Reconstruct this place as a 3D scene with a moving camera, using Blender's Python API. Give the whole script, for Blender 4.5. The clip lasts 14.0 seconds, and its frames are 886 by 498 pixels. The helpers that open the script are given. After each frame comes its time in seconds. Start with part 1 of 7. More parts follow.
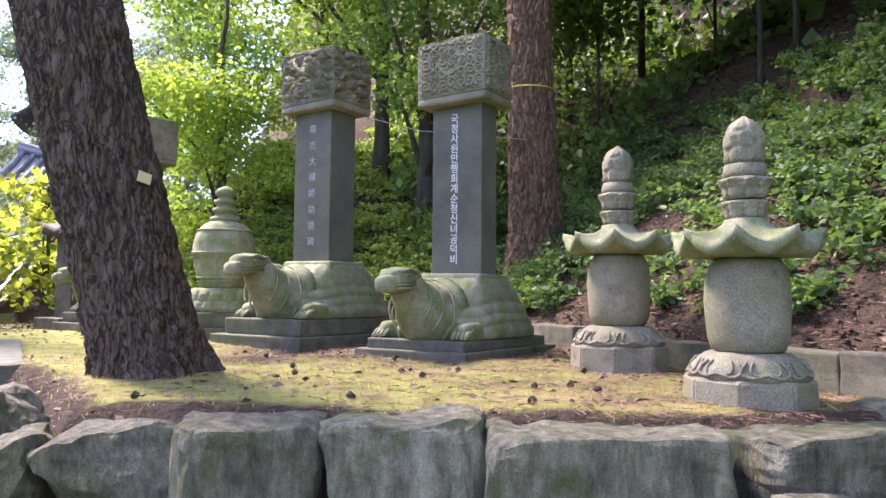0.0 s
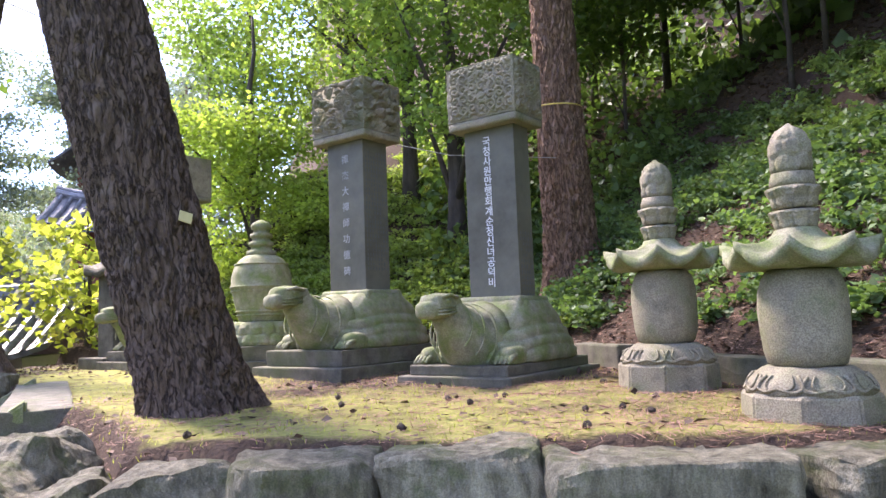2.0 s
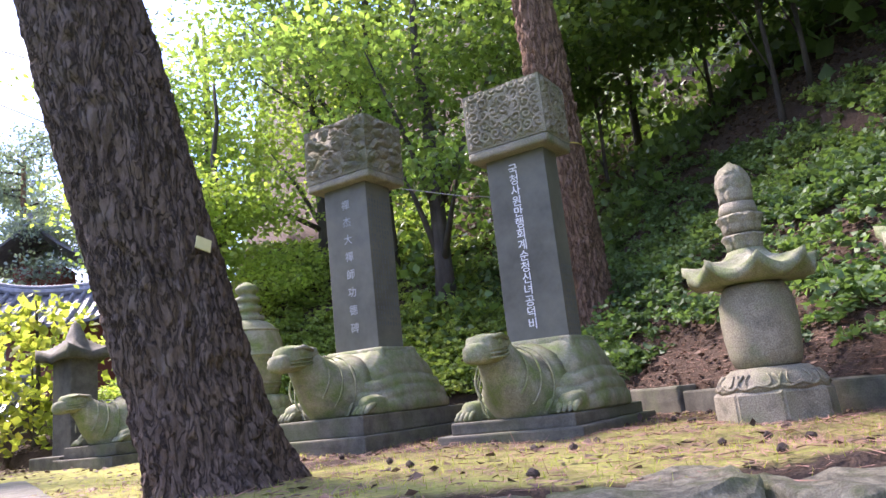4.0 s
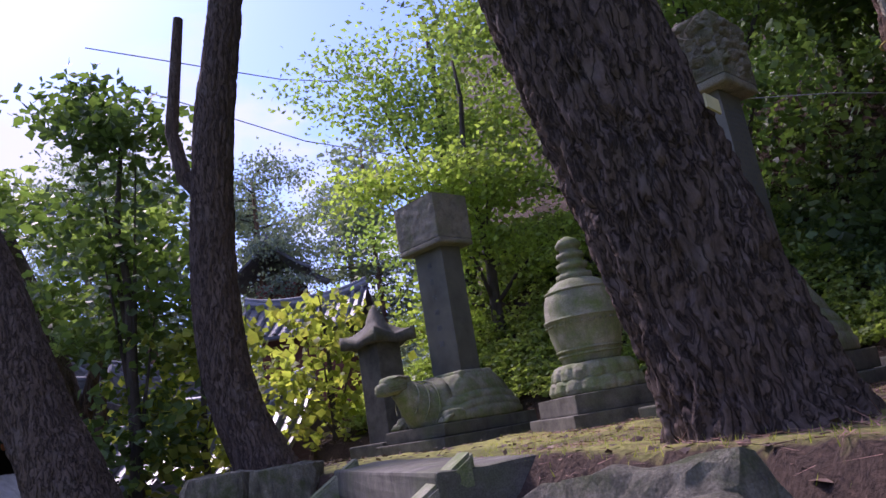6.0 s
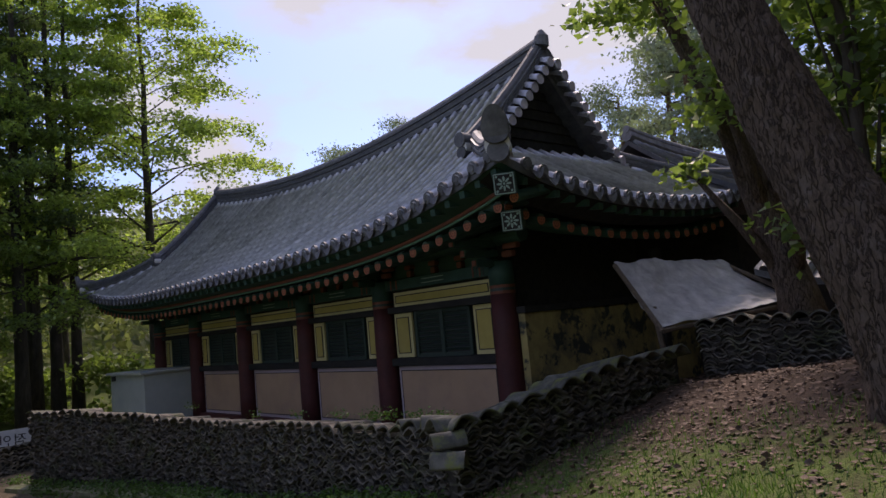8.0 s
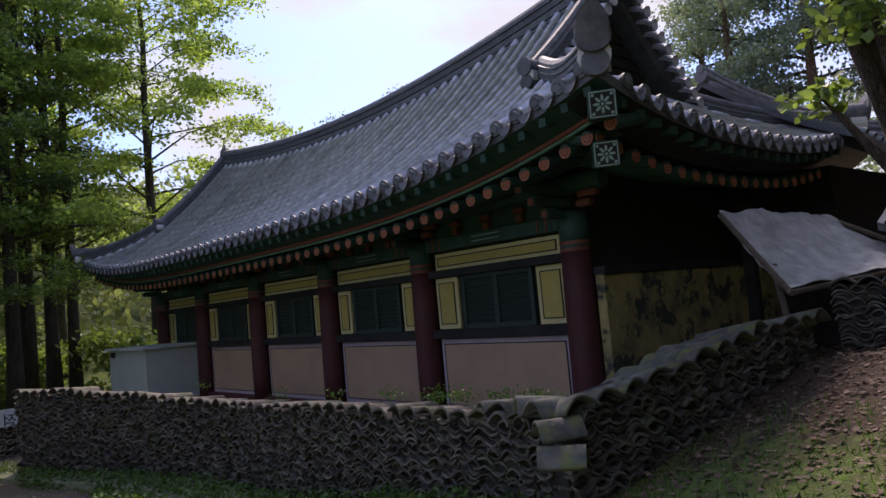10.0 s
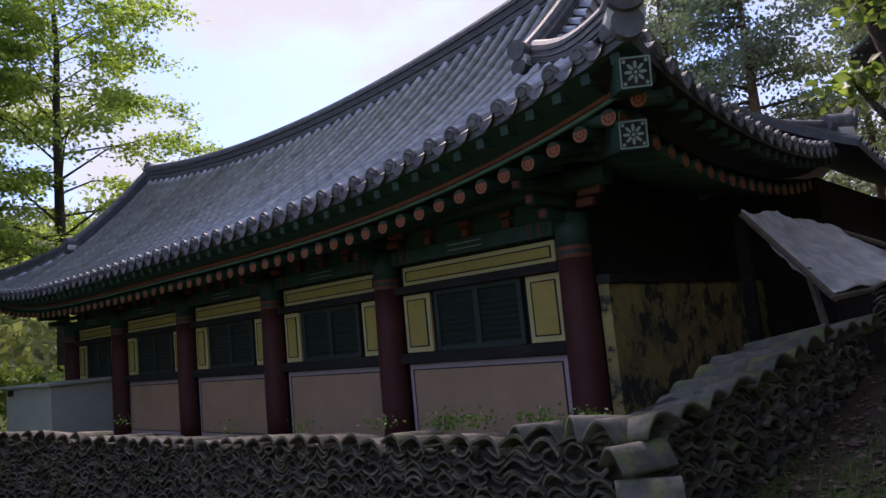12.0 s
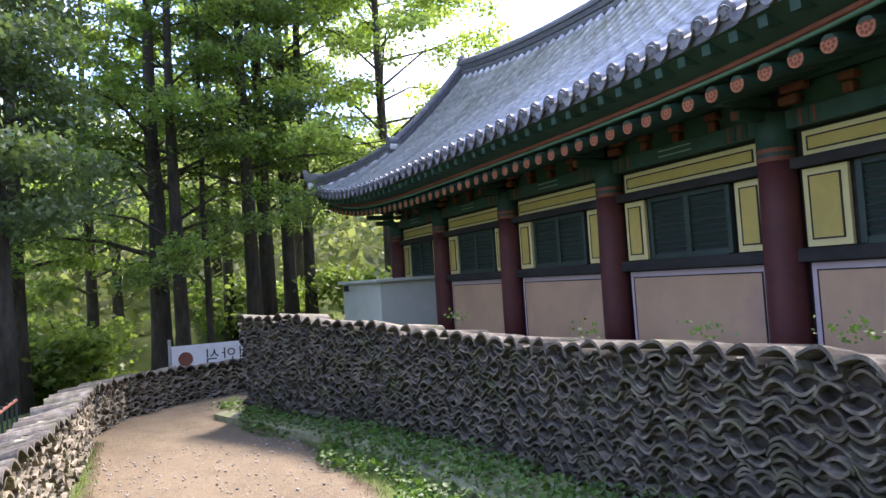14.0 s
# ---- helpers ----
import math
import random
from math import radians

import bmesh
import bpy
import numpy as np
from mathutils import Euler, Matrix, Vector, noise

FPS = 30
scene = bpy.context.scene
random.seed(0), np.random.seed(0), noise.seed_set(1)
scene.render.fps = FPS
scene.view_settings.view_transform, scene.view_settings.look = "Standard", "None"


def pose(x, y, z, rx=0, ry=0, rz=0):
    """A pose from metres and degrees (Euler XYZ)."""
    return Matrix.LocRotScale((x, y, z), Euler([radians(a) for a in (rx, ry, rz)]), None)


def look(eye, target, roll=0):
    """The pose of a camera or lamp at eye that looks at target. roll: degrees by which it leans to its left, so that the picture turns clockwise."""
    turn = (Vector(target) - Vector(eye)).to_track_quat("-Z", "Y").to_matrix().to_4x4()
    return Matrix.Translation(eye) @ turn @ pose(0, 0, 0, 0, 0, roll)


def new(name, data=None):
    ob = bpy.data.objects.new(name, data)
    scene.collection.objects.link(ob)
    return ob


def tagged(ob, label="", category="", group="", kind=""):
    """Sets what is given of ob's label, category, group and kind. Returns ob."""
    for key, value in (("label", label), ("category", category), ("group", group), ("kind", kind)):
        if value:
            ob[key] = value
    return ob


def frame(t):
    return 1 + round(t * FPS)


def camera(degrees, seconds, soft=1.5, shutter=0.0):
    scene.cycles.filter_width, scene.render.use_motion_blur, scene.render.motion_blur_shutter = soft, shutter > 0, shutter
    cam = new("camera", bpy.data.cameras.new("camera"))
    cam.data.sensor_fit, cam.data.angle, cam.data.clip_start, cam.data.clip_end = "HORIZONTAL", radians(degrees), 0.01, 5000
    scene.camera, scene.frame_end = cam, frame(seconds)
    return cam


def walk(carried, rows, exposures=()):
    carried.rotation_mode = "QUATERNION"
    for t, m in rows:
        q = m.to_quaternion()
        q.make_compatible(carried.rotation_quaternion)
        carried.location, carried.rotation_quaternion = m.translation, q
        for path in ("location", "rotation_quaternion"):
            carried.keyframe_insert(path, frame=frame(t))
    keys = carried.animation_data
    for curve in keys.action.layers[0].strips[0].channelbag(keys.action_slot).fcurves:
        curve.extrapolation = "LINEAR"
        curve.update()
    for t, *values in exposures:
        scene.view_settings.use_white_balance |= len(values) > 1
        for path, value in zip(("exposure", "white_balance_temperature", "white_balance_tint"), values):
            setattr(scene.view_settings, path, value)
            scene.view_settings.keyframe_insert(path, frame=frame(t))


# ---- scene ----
cam = camera(63.4, 14.0)
PATH = [
    (0, (-0.193, 0.489, 1.136), (0.079, 2.467, 1.265), 0.5),
    (0.5, (-0.168, 0.482, 1.132), (0.098, 2.461, 1.249), -0.1),
    (1, (-0.175, 0.487, 1.148), (0.088, 2.466, 1.278), -1.1),
    (1.5, (-0.195, 0.495, 1.161), (0.043, 2.474, 1.318), -1.8),
    (2, (-0.249, 0.522, 1.158), (-0.059, 2.504, 1.349), -2.1),
    (4.3, (-0.985, 1.409, 0.94), (-0.606, 3.322, 1.387), -6.9),
    (4.5, (-1.119, 1.478, 0.933), (-0.741, 3.385, 1.404), -7.5),
    (5, (-1.417, 1.75, 0.913), (-1.099, 3.65, 1.452), -8.6),
    (5.5, (-1.764, 2.005, 0.895), (-1.611, 3.928, 1.425), -8.7),
    (6, (-2.126, 2.244, 0.851), (-2.259, 4.181, 1.332), -9.5),
    (6.5, (-2.609, 2.48, 0.822), (-3.162, 4.355, 1.245), -8.8),
    (7, (-3.098, 2.532, 0.782), (-4.094, 4.232, 1.126), -7.9),
    (7.5, (-3.599, 2.686, 0.744), (-4.98, 4.108, 1.01), -6.7),
    (8, (-4.076, 2.832, 0.671), (-5.566, 4.151, 0.874), -5.4),
    (8.5, (-4.494, 3.015, 0.641), (-6.015, 4.307, 0.774), -4.9),
    (10.8, (-6.337, 3.423, 0.495), (-7.771, 4.803, 0.694), -6.2),
    (11, (-6.447, 3.424, 0.513), (-7.827, 4.858, 0.715), -6.4),
    (11.5, (-6.705, 3.545, 0.437), (-7.993, 5.055, 0.682), -6.1),
    (12, (-7.063, 3.701, 0.334), (-8.394, 5.174, 0.576), -5.5),
    (12.5, (-7.458, 3.882, 0.238), (-8.916, 5.232, 0.469), -5.2),
    (13, (-7.934, 4.09, 0.213), (-9.533, 5.277, 0.389), -4.6),
    (13.5, (-8.37, 4.203, 0.161), (-10.097, 5.204, 0.281), -4.1),
    (14, (-8.85, 4.305, 0.118), (-10.676, 5.116, 0.199), -3.8),
]
EXPOSURES = [(0, 2.92, 6750, 30), (4.5, 2.85, 6500, 35), (5, 2.7, 6250, 43), (5.5, 2.08, 5950, 49), (6, 1.35, 6050, 47), (6.5, 0.88, 6250, 42), (7, 0.65, 6850, 36), (8, 0.88, 7400, 30),
             (8.5, 1.15, 7200, 30), (11, 1.14, 7150, 31), (12.5, 1.14, 7000, 31), (13, 1.6, 6850, 29), (13.5, 2.15, 6800, 28), (14, 2.8, 6850, 26)]
walk(cam, [(t, look(eye, target, roll)) for t, eye, target, roll in PATH], EXPOSURES)

# ---- sky and sun ----
world = bpy.data.worlds.new("sky")
scene.world = world
world.use_nodes = True
wn, wl = world.node_tree.nodes, world.node_tree.links
wn.clear()
w_out = wn.new("ShaderNodeOutputWorld")
w_bg = wn.new("ShaderNodeBackground")
w_sky = wn.new("ShaderNodeTexSky")
w_sky.sky_type = "NISHITA"
w_sky.sun_disc = False
SUN_ELEV, SUN_AZ = radians(50), radians(-47)   # azimuth from +y towards +x
w_sky.sun_elevation, w_sky.sun_rotation = SUN_ELEV, SUN_AZ
w_co = wn.new("ShaderNodeTexCoord")
w_map = wn.new("ShaderNodeMapping")
w_map.inputs["Scale"].default_value = (1.0, 1.0, 2.2)
w_noise = wn.new("ShaderNodeTexNoise")
w_noise.inputs["Scale"].default_value = 2.7
w_noise.inputs["Detail"].default_value = 9
w_noise.inputs["Roughness"].default_value = 0.55
w_ramp = wn.new("ShaderNodeValToRGB")
w_ramp.color_ramp.elements[0].position = 0.47
w_ramp.color_ramp.elements[1].position = 0.60
w_mix = wn.new("ShaderNodeMixRGB")
w_mix.inputs[2].default_value = (2.35, 2.72, 3.1, 1)
wl.new(w_co.outputs["Generated"], w_map.inputs["Vector"])
wl.new(w_map.outputs["Vector"], w_noise.inputs["Vector"])
wl.new(w_noise.outputs["Fac"], w_ramp.inputs["Fac"])
wl.new(w_ramp.outputs["Color"], w_mix.inputs[0])
w_tint = wn.new("ShaderNodeMixRGB")
w_tint.blend_type = "MULTIPLY"
w_tint.inputs[0].default_value = 1.0
w_tint.inputs[2].default_value = (0.42, 0.54, 0.78, 1)
wl.new(w_sky.outputs["Color"], w_tint.inputs[1])
wl.new(w_tint.outputs["Color"], w_mix.inputs[1])
wl.new(w_mix.outputs["Color"], w_bg.inputs["Color"])
wl.new(w_bg.outputs["Background"], w_out.inputs["Surface"])
w_bg.inputs["Strength"].default_value = 0.145
sun = new("sun", bpy.data.lights.new("sun", "SUN"))
sun.data.energy, sun.data.angle, sun.data.color = 2.3, radians(12), (1.0, 0.95, 0.86)
sun_dir = Vector((math.sin(SUN_AZ) * math.cos(SUN_ELEV), math.cos(SUN_AZ) * math.cos(SUN_ELEV), math.sin(SUN_ELEV)))
sun.matrix_world = look(sun_dir * 60, (0, 0, 0))


# ---- materials ----
def mat(name, stops, scale=4.0, detail=6, rough=0.85, bump=0.3, bump_scale=30.0, metal=0.0, stain=None, stain_scale=1.2,
        stain_at=(0.5, 0.62), stretch=(1, 1, 1), vary=0.0, dist=0.02, trans=0.0, speckle=0.0, spec=0.5):
    """A surface: fine colour noise over a ramp, larger stains, and fine relief."""
    m = bpy.data.materials.new(name)
    m.use_nodes = True
    n, l = m.node_tree.nodes, m.node_tree.links
    n.clear()
    out, p = n.new("ShaderNodeOutputMaterial"), n.new("ShaderNodeBsdfPrincipled")
    co, mp, tx = n.new("ShaderNodeTexCoord"), n.new("ShaderNodeMapping"), n.new("ShaderNodeTexNoise")
    geo = n.new("ShaderNodeNewGeometry")
    mp.inputs["Scale"].default_value = stretch
    l.new(geo.outputs["Position"], mp.inputs["Vector"])
    tx.inputs["Scale"].default_value, tx.inputs["Detail"].default_value = scale, detail
    tx.inputs["Roughness"].default_value = 0.65
    l.new(mp.outputs["Vector"], tx.inputs["Vector"])
    ramp = n.new("ShaderNodeValToRGB")
    el = ramp.color_ramp.elements
    k = len(stops)
    for i, c in enumerate(stops):
        pos = 0.3 + 0.4 * i / max(1, k - 1)
        e = el[i] if i < 2 else el.new(pos)
        e.position, e.color = pos, (*c, 1)
    l.new(tx.outputs["Fac"], ramp.inputs["Fac"])
    col = ramp.outputs["Color"]
    if stain:
        sx = n.new("ShaderNodeTexNoise")
        sx.inputs["Scale"].default_value, sx.inputs["Detail"].default_value = stain_scale, 7
        sx.inputs["Roughness"].default_value = 0.7
        l.new(geo.outputs["Position"], sx.inputs["Vector"])
        sr = n.new("ShaderNodeMapRange")
        sr.inputs[1].default_value, sr.inputs[2].default_value = stain_at
        l.new(sx.outputs["Fac"], sr.inputs[0])
        mx = n.new("ShaderNodeMixRGB")
        mx.inputs[2].default_value = (*stain, 1)
        l.new(sr.outputs[0], mx.inputs[0])
        l.new(col, mx.inputs[1])
        col = mx.outputs[0]
    if speckle:
        vx = n.new("ShaderNodeTexNoise")
        vx.inputs["Scale"].default_value, vx.inputs["Detail"].default_value = 160, 2
        l.new(geo.outputs["Position"], vx.inputs["Vector"])
        vr = n.new("ShaderNodeMapRange")
        vr.inputs[1].default_value, vr.inputs[2].default_value = 0.35, 0.65
        vr.inputs[3].default_value, vr.inputs[4].default_value = 1 - speckle, 1 + speckle
        l.new(vx.outputs["Fac"], vr.inputs[0])
        mm = n.new("ShaderNodeVectorMath")
        mm.operation = "SCALE"
        l.new(col, mm.inputs[0])
        l.new(vr.outputs[0], mm.inputs["Scale"])
        col = mm.outputs[0]
    if vary:
        oi = n.new("ShaderNodeObjectInfo")
        ad = n.new("ShaderNodeMath")
        ad.operation = "ADD"
        l.new(oi.outputs["Random"], ad.inputs[0])
        l.new(geo.outputs["Random Per Island"], ad.inputs[1])
        fr = n.new("ShaderNodeMath")
        fr.operation = "FRACT"
        l.new(ad.outputs[0], fr.inputs[0])
        vr2 = n.new("ShaderNodeMapRange")
        vr2.inputs[3].default_value, vr2.inputs[4].default_value = 1 - vary, 1 + vary
        l.new(fr.outputs[0], vr2.inputs[0])
        mm2 = n.new("ShaderNodeVectorMath")
        mm2.operation = "SCALE"
        l.new(col, mm2.inputs[0])
        l.new(vr2.outputs[0], mm2.inputs["Scale"])
        col = mm2.outputs[0]
    l.new(col, p.inputs["Base Color"])
    p.inputs["Roughness"].default_value, p.inputs["Metallic"].default_value = rough, metal
    p.inputs["Specular IOR Level"].default_value = spec
    if bump:
        bx, bp = n.new("ShaderNodeTexNoise"), n.new("ShaderNodeBump")
        bx.inputs["Scale"].default_value, bx.inputs["Detail"].default_value = bump_scale, 8
        bx.inputs["Roughness"].default_value = 0.7
        l.new(mp.outputs["Vector"], bx.inputs["Vector"])
        bp.inputs["Strength"].default_value, bp.inputs["Distance"].default_value = bump, dist
        l.new(bx.outputs["Fac"], bp.inputs["Height"])
        l.new(bp.outputs["Normal"], p.inputs["Normal"])
    if trans:
        tr, ms = n.new("ShaderNodeBsdfTranslucent"), n.new("ShaderNodeMixShader")
        sc = n.new("ShaderNodeVectorMath")
        sc.operation = "MULTIPLY"
        sc.inputs[1].default_value = (1.6, 1.65, 0.8)
        l.new(col, sc.inputs[0])
        l.new(sc.outputs[0], tr.inputs["Color"])
        ms.inputs[0].default_value = trans
        l.new(p.outputs["BSDF"], ms.inputs[1])
        l.new(tr.outputs["BSDF"], ms.inputs[2])
        l.new(ms.outputs["Shader"], out.inputs["Surface"])
    else:
        l.new(p.outputs["BSDF"], out.inputs["Surface"])
    return m


M_GRANITE = mat("granite", [(0.13, 0.118, 0.082), (0.235, 0.21, 0.15), (0.34, 0.305, 0.225)], 9, stain=(0.12, 0.13, 0.062), stain_scale=4.5,
                stain_at=(0.46, 0.66), bump=0.5, bump_scale=60, speckle=0.3, dist=0.01)
M_MOSSY = mat("mossy_stone", [(0.11, 0.108, 0.07), (0.215, 0.21, 0.14), (0.31, 0.30, 0.21)], 8, stain=(0.12, 0.165, 0.042), stain_scale=6.5,
              stain_at=(0.40, 0.66), bump=0.5, bump_scale=50, speckle=0.25, dist=0.01)
M_PLINTH = mat("dark_plinth_stone", [(0.048, 0.045, 0.034), (0.10, 0.094, 0.07), (0.155, 0.145, 0.108)], 6, stain=(0.08, 0.10, 0.04),
               stain_at=(0.5, 0.7), bump=0.5, bump_scale=50, speckle=0.2, dist=0.01)
M_STELE = mat("dark_slate_slab", [(0.085, 0.085, 0.066), (0.125, 0.125, 0.097), (0.165, 0.162, 0.125)], 3, rough=0.5, bump=0.06, bump_scale=90,
              stain=(0.14, 0.145, 0.105), stain_at=(0.5, 0.85), dist=0.005, spec=0.25)
M_ROCK = mat("wall_rock", [(0.072, 0.064, 0.043), (0.225, 0.208, 0.142), (0.41, 0.375, 0.268)], 15, stain=(0.11, 0.13, 0.045), stain_scale=5.5,
             stain_at=(0.5, 0.66), bump=1.0, bump_scale=34, dist=0.05, stretch=(1, 1, 0.3), vary=0.2, speckle=0.2)
# Stone colour darkened to carry the shade that lies on the steps.
M_STEP = mat("step_stone", [(0.045, 0.042, 0.032), (0.10, 0.094, 0.072), (0.17, 0.16, 0.125)], 9, stain=(0.085, 0.095, 0.05), stain_scale=2.6, stain_at=(0.45, 0.62),
             bump=0.5, bump_scale=40, dist=0.01, vary=0.1, speckle=0.2)
def bark(name, crack, low, high, patch, scale=17.0):
    """Plated bark: long plates parted by dark cracks, with pale lichen patches."""
    m = bpy.data.materials.new(name)
    m.use_nodes = True
    n, l = m.node_tree.nodes, m.node_tree.links
    p = n["Principled BSDF"]
    geo, mp = n.new("ShaderNodeNewGeometry"), n.new("ShaderNodeMapping")
    mp.inputs["Scale"].default_value = (1, 1, 0.16)
    wob, add, sub = n.new("ShaderNodeTexNoise"), n.new("ShaderNodeVectorMath"), n.new("ShaderNodeVectorMath")
    wob.inputs["Scale"].default_value, wob.inputs["Detail"].default_value = 9, 4
    l.new(geo.outputs["Position"], wob.inputs["Vector"])
    sub.operation = "SCALE"
    sub.inputs["Scale"].default_value = 0.08
    l.new(wob.outputs["Color"], sub.inputs[0])
    add.operation = "ADD"
    l.new(geo.outputs["Position"], add.inputs[0])
    l.new(sub.outputs[0], add.inputs[1])
    l.new(add.outputs[0], mp.inputs["Vector"])
    vo, mr = n.new("ShaderNodeTexNoise"), n.new("ShaderNodeMapRange")
    vo.inputs["Scale"].default_value, vo.inputs["Detail"].default_value = scale * 0.6, 6
    l.new(mp.outputs["Vector"], vo.inputs["Vector"])
    off, ab = n.new("ShaderNodeMath"), n.new("ShaderNodeMath")
    off.operation, ab.operation = "SUBTRACT", "ABSOLUTE"
    off.inputs[1].default_value = 0.5
    l.new(vo.outputs["Fac"], off.inputs[0])
    l.new(off.outputs[0], ab.inputs[0])
    mr.inputs[1].default_value, mr.inputs[2].default_value = -0.03, 0.05
    l.new(ab.outputs[0], mr.inputs[0])
    fine, ramp = n.new("ShaderNodeTexNoise"), n.new("ShaderNodeValToRGB")
    fine.inputs["Scale"].default_value, fine.inputs["Detail"].default_value = 58, 8
    fine.inputs["Roughness"].default_value = 0.75
    l.new(mp.outputs["Vector"], fine.inputs["Vector"])
    e = ramp.color_ramp.elements
    e[0].position, e[0].color, e[1].position, e[1].color = 0.35, (*low, 1), 0.68, (*high, 1)
    l.new(fine.outputs["Fac"], ramp.inputs["Fac"])
    pn, pr, pm = n.new("ShaderNodeTexNoise"), n.new("ShaderNodeMapRange"), n.new("ShaderNodeMixRGB")
    pn.inputs["Scale"].default_value, pn.inputs["Detail"].default_value = 6, 6
    l.new(geo.outputs["Position"], pn.inputs["Vector"])
    pr.inputs[1].default_value, pr.inputs[2].default_value = 0.56, 0.70
    l.new(pn.outputs["Fac"], pr.inputs[0])
    l.new(pr.outputs[0], pm.inputs[0])
    l.new(ramp.outputs["Color"], pm.inputs[1])
    pm.inputs[2].default_value = (*patch, 1)
    mx = n.new("ShaderNodeMixRGB")
    l.new(mr.outputs[0], mx.inputs[0])
    mx.inputs[1].default_value = (*crack, 1)
    l.new(pm.outputs[0], mx.inputs[2])
    l.new(mx.outputs[0], p.inputs["Base Color"])
    p.inputs["Roughness"].default_value = 0.9
    p.inputs["Specular IOR Level"].default_value = 0.25
    hs, ha, bp = n.new("ShaderNodeMath"), n.new("ShaderNodeMath"), n.new("ShaderNodeBump")
    hs.operation = "MULTIPLY"
    hs.inputs[1].default_value = 0.35
    l.new(fine.outputs["Fac"], hs.inputs[0])
    ha.operation = "ADD"
    l.new(mr.outputs[0], ha.inputs[0])
    l.new(hs.outputs[0], ha.inputs[1])
    bp.inputs["Strength"].default_value, bp.inputs["Distance"].default_value = 1.0, 0.022
    l.new(ha.outputs[0], bp.inputs["Height"])
    l.new(bp.outputs["Normal"], p.inputs["Normal"])
    return m


M_BARK = bark("pine_bark", (0.03, 0.022, 0.017), (0.062, 0.045, 0.035), (0.175, 0.128, 0.10), (0.15, 0.118, 0.098), 52.0)
M_BARK_RED = bark("red_pine_bark", (0.05, 0.03, 0.022), (0.13, 0.078, 0.05), (0.34, 0.21, 0.14), (0.28, 0.18, 0.125), 44.0)
M_BARK_DARK = mat("dark_bark", [(0.028, 0.023, 0.019), (0.065, 0.053, 0.043), (0.11, 0.093, 0.075)], 8, detail=9, stretch=(1, 1, 0.3), bump=1.0,
                  bump_scale=22, dist=0.03)
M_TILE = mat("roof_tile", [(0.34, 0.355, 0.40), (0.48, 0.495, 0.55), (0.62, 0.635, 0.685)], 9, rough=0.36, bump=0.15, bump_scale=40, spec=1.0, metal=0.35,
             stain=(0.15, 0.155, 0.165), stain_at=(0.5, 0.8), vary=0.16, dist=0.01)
M_OLDTILE = mat("weathered_roof_tile", [(0.13, 0.135, 0.15), (0.20, 0.207, 0.225), (0.29, 0.297, 0.315)], 7, rough=0.6, bump=0.2, bump_scale=40, vary=0.2,
                stain=(0.10, 0.105, 0.10), stain_at=(0.5, 0.75), dist=0.01)
# Far darker than the rolls: shade of the troughs put into the colour.
M_PAN_SHADED = mat("shaded_pan_tile", [(0.06, 0.063, 0.072), (0.095, 0.10, 0.112), (0.14, 0.145, 0.16)], 7, rough=0.42, bump=0.3, bump_scale=40, dist=0.01)
M_ENDTILE = mat("end_tile_clay", [(0.08, 0.083, 0.088), (0.125, 0.13, 0.138), (0.18, 0.185, 0.195)], 14, rough=0.62, bump=0.5, bump_scale=60, vary=0.25, dist=0.01)
M_RIDGE = mat("ridge_tile", [(0.075, 0.078, 0.085), (0.13, 0.135, 0.145), (0.20, 0.205, 0.215)], 6, rough=0.7, bump=0.3, bump_scale=40, vary=0.25, dist=0.01)
M_WTILE = mat("wall_tile", [(0.034, 0.031, 0.026), (0.088, 0.08, 0.066), (0.19, 0.175, 0.147)], 13, rough=0.8, bump=0.7, bump_scale=50,
              stain=(0.06, 0.075, 0.03), stain_scale=3.5, stain_at=(0.5, 0.68), vary=0.5, dist=0.01)
# Lighter, warmer tile colour that stands in for sun on the low wall.
M_SUN_TILE = mat("sun_tinted_tile", [(0.12, 0.11, 0.085), (0.24, 0.22, 0.17), (0.36, 0.33, 0.26)], 11, rough=0.85, bump=0.7, bump_scale=50, stain=(0.12, 0.13, 0.06),
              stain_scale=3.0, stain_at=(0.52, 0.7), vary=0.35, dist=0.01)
M_CAP = mat("mossy_grey_tile", [(0.035, 0.038, 0.03), (0.075, 0.078, 0.062), (0.14, 0.138, 0.112)], 9, rough=0.7, bump=0.5, bump_scale=45, stain=(0.13, 0.15, 0.04),
            stain_scale=5.0, stain_at=(0.52, 0.64), vary=0.25, dist=0.01)
M_MORTAR = mat("dark_mortar", [(0.02, 0.018, 0.015), (0.05, 0.045, 0.035)], 9, bump=0.8, bump_scale=30)
M_RED = mat("red_column_paint", [(0.06, 0.014, 0.014), (0.095, 0.021, 0.019)], 5, rough=0.7, bump=0.1, stain=(0.07, 0.02, 0.018), stain_at=(0.55, 0.8))
M_PINK = mat("pink_plaster", [(0.40, 0.262, 0.165), (0.47, 0.315, 0.20)], 2, rough=0.9, bump=0.12, bump_scale=60, stain=(0.33, 0.21, 0.17), stain_at=(0.5, 0.8))
M_LILAC = mat("lilac_border_paint", [(0.42, 0.34, 0.37), (0.50, 0.41, 0.44)], 6, rough=0.8, bump=0.1)
M_YEL = mat("yellow_panel_paint", [(0.42, 0.33, 0.085), (0.50, 0.40, 0.12)], 4, rough=0.8, bump=0.1, stain=(0.36, 0.29, 0.09), stain_at=(0.5, 0.8))
M_YEL2 = mat("pale_yellow_border_paint", [(0.55, 0.48, 0.22), (0.62, 0.55, 0.28)], 4, rough=0.8, bump=0.1)
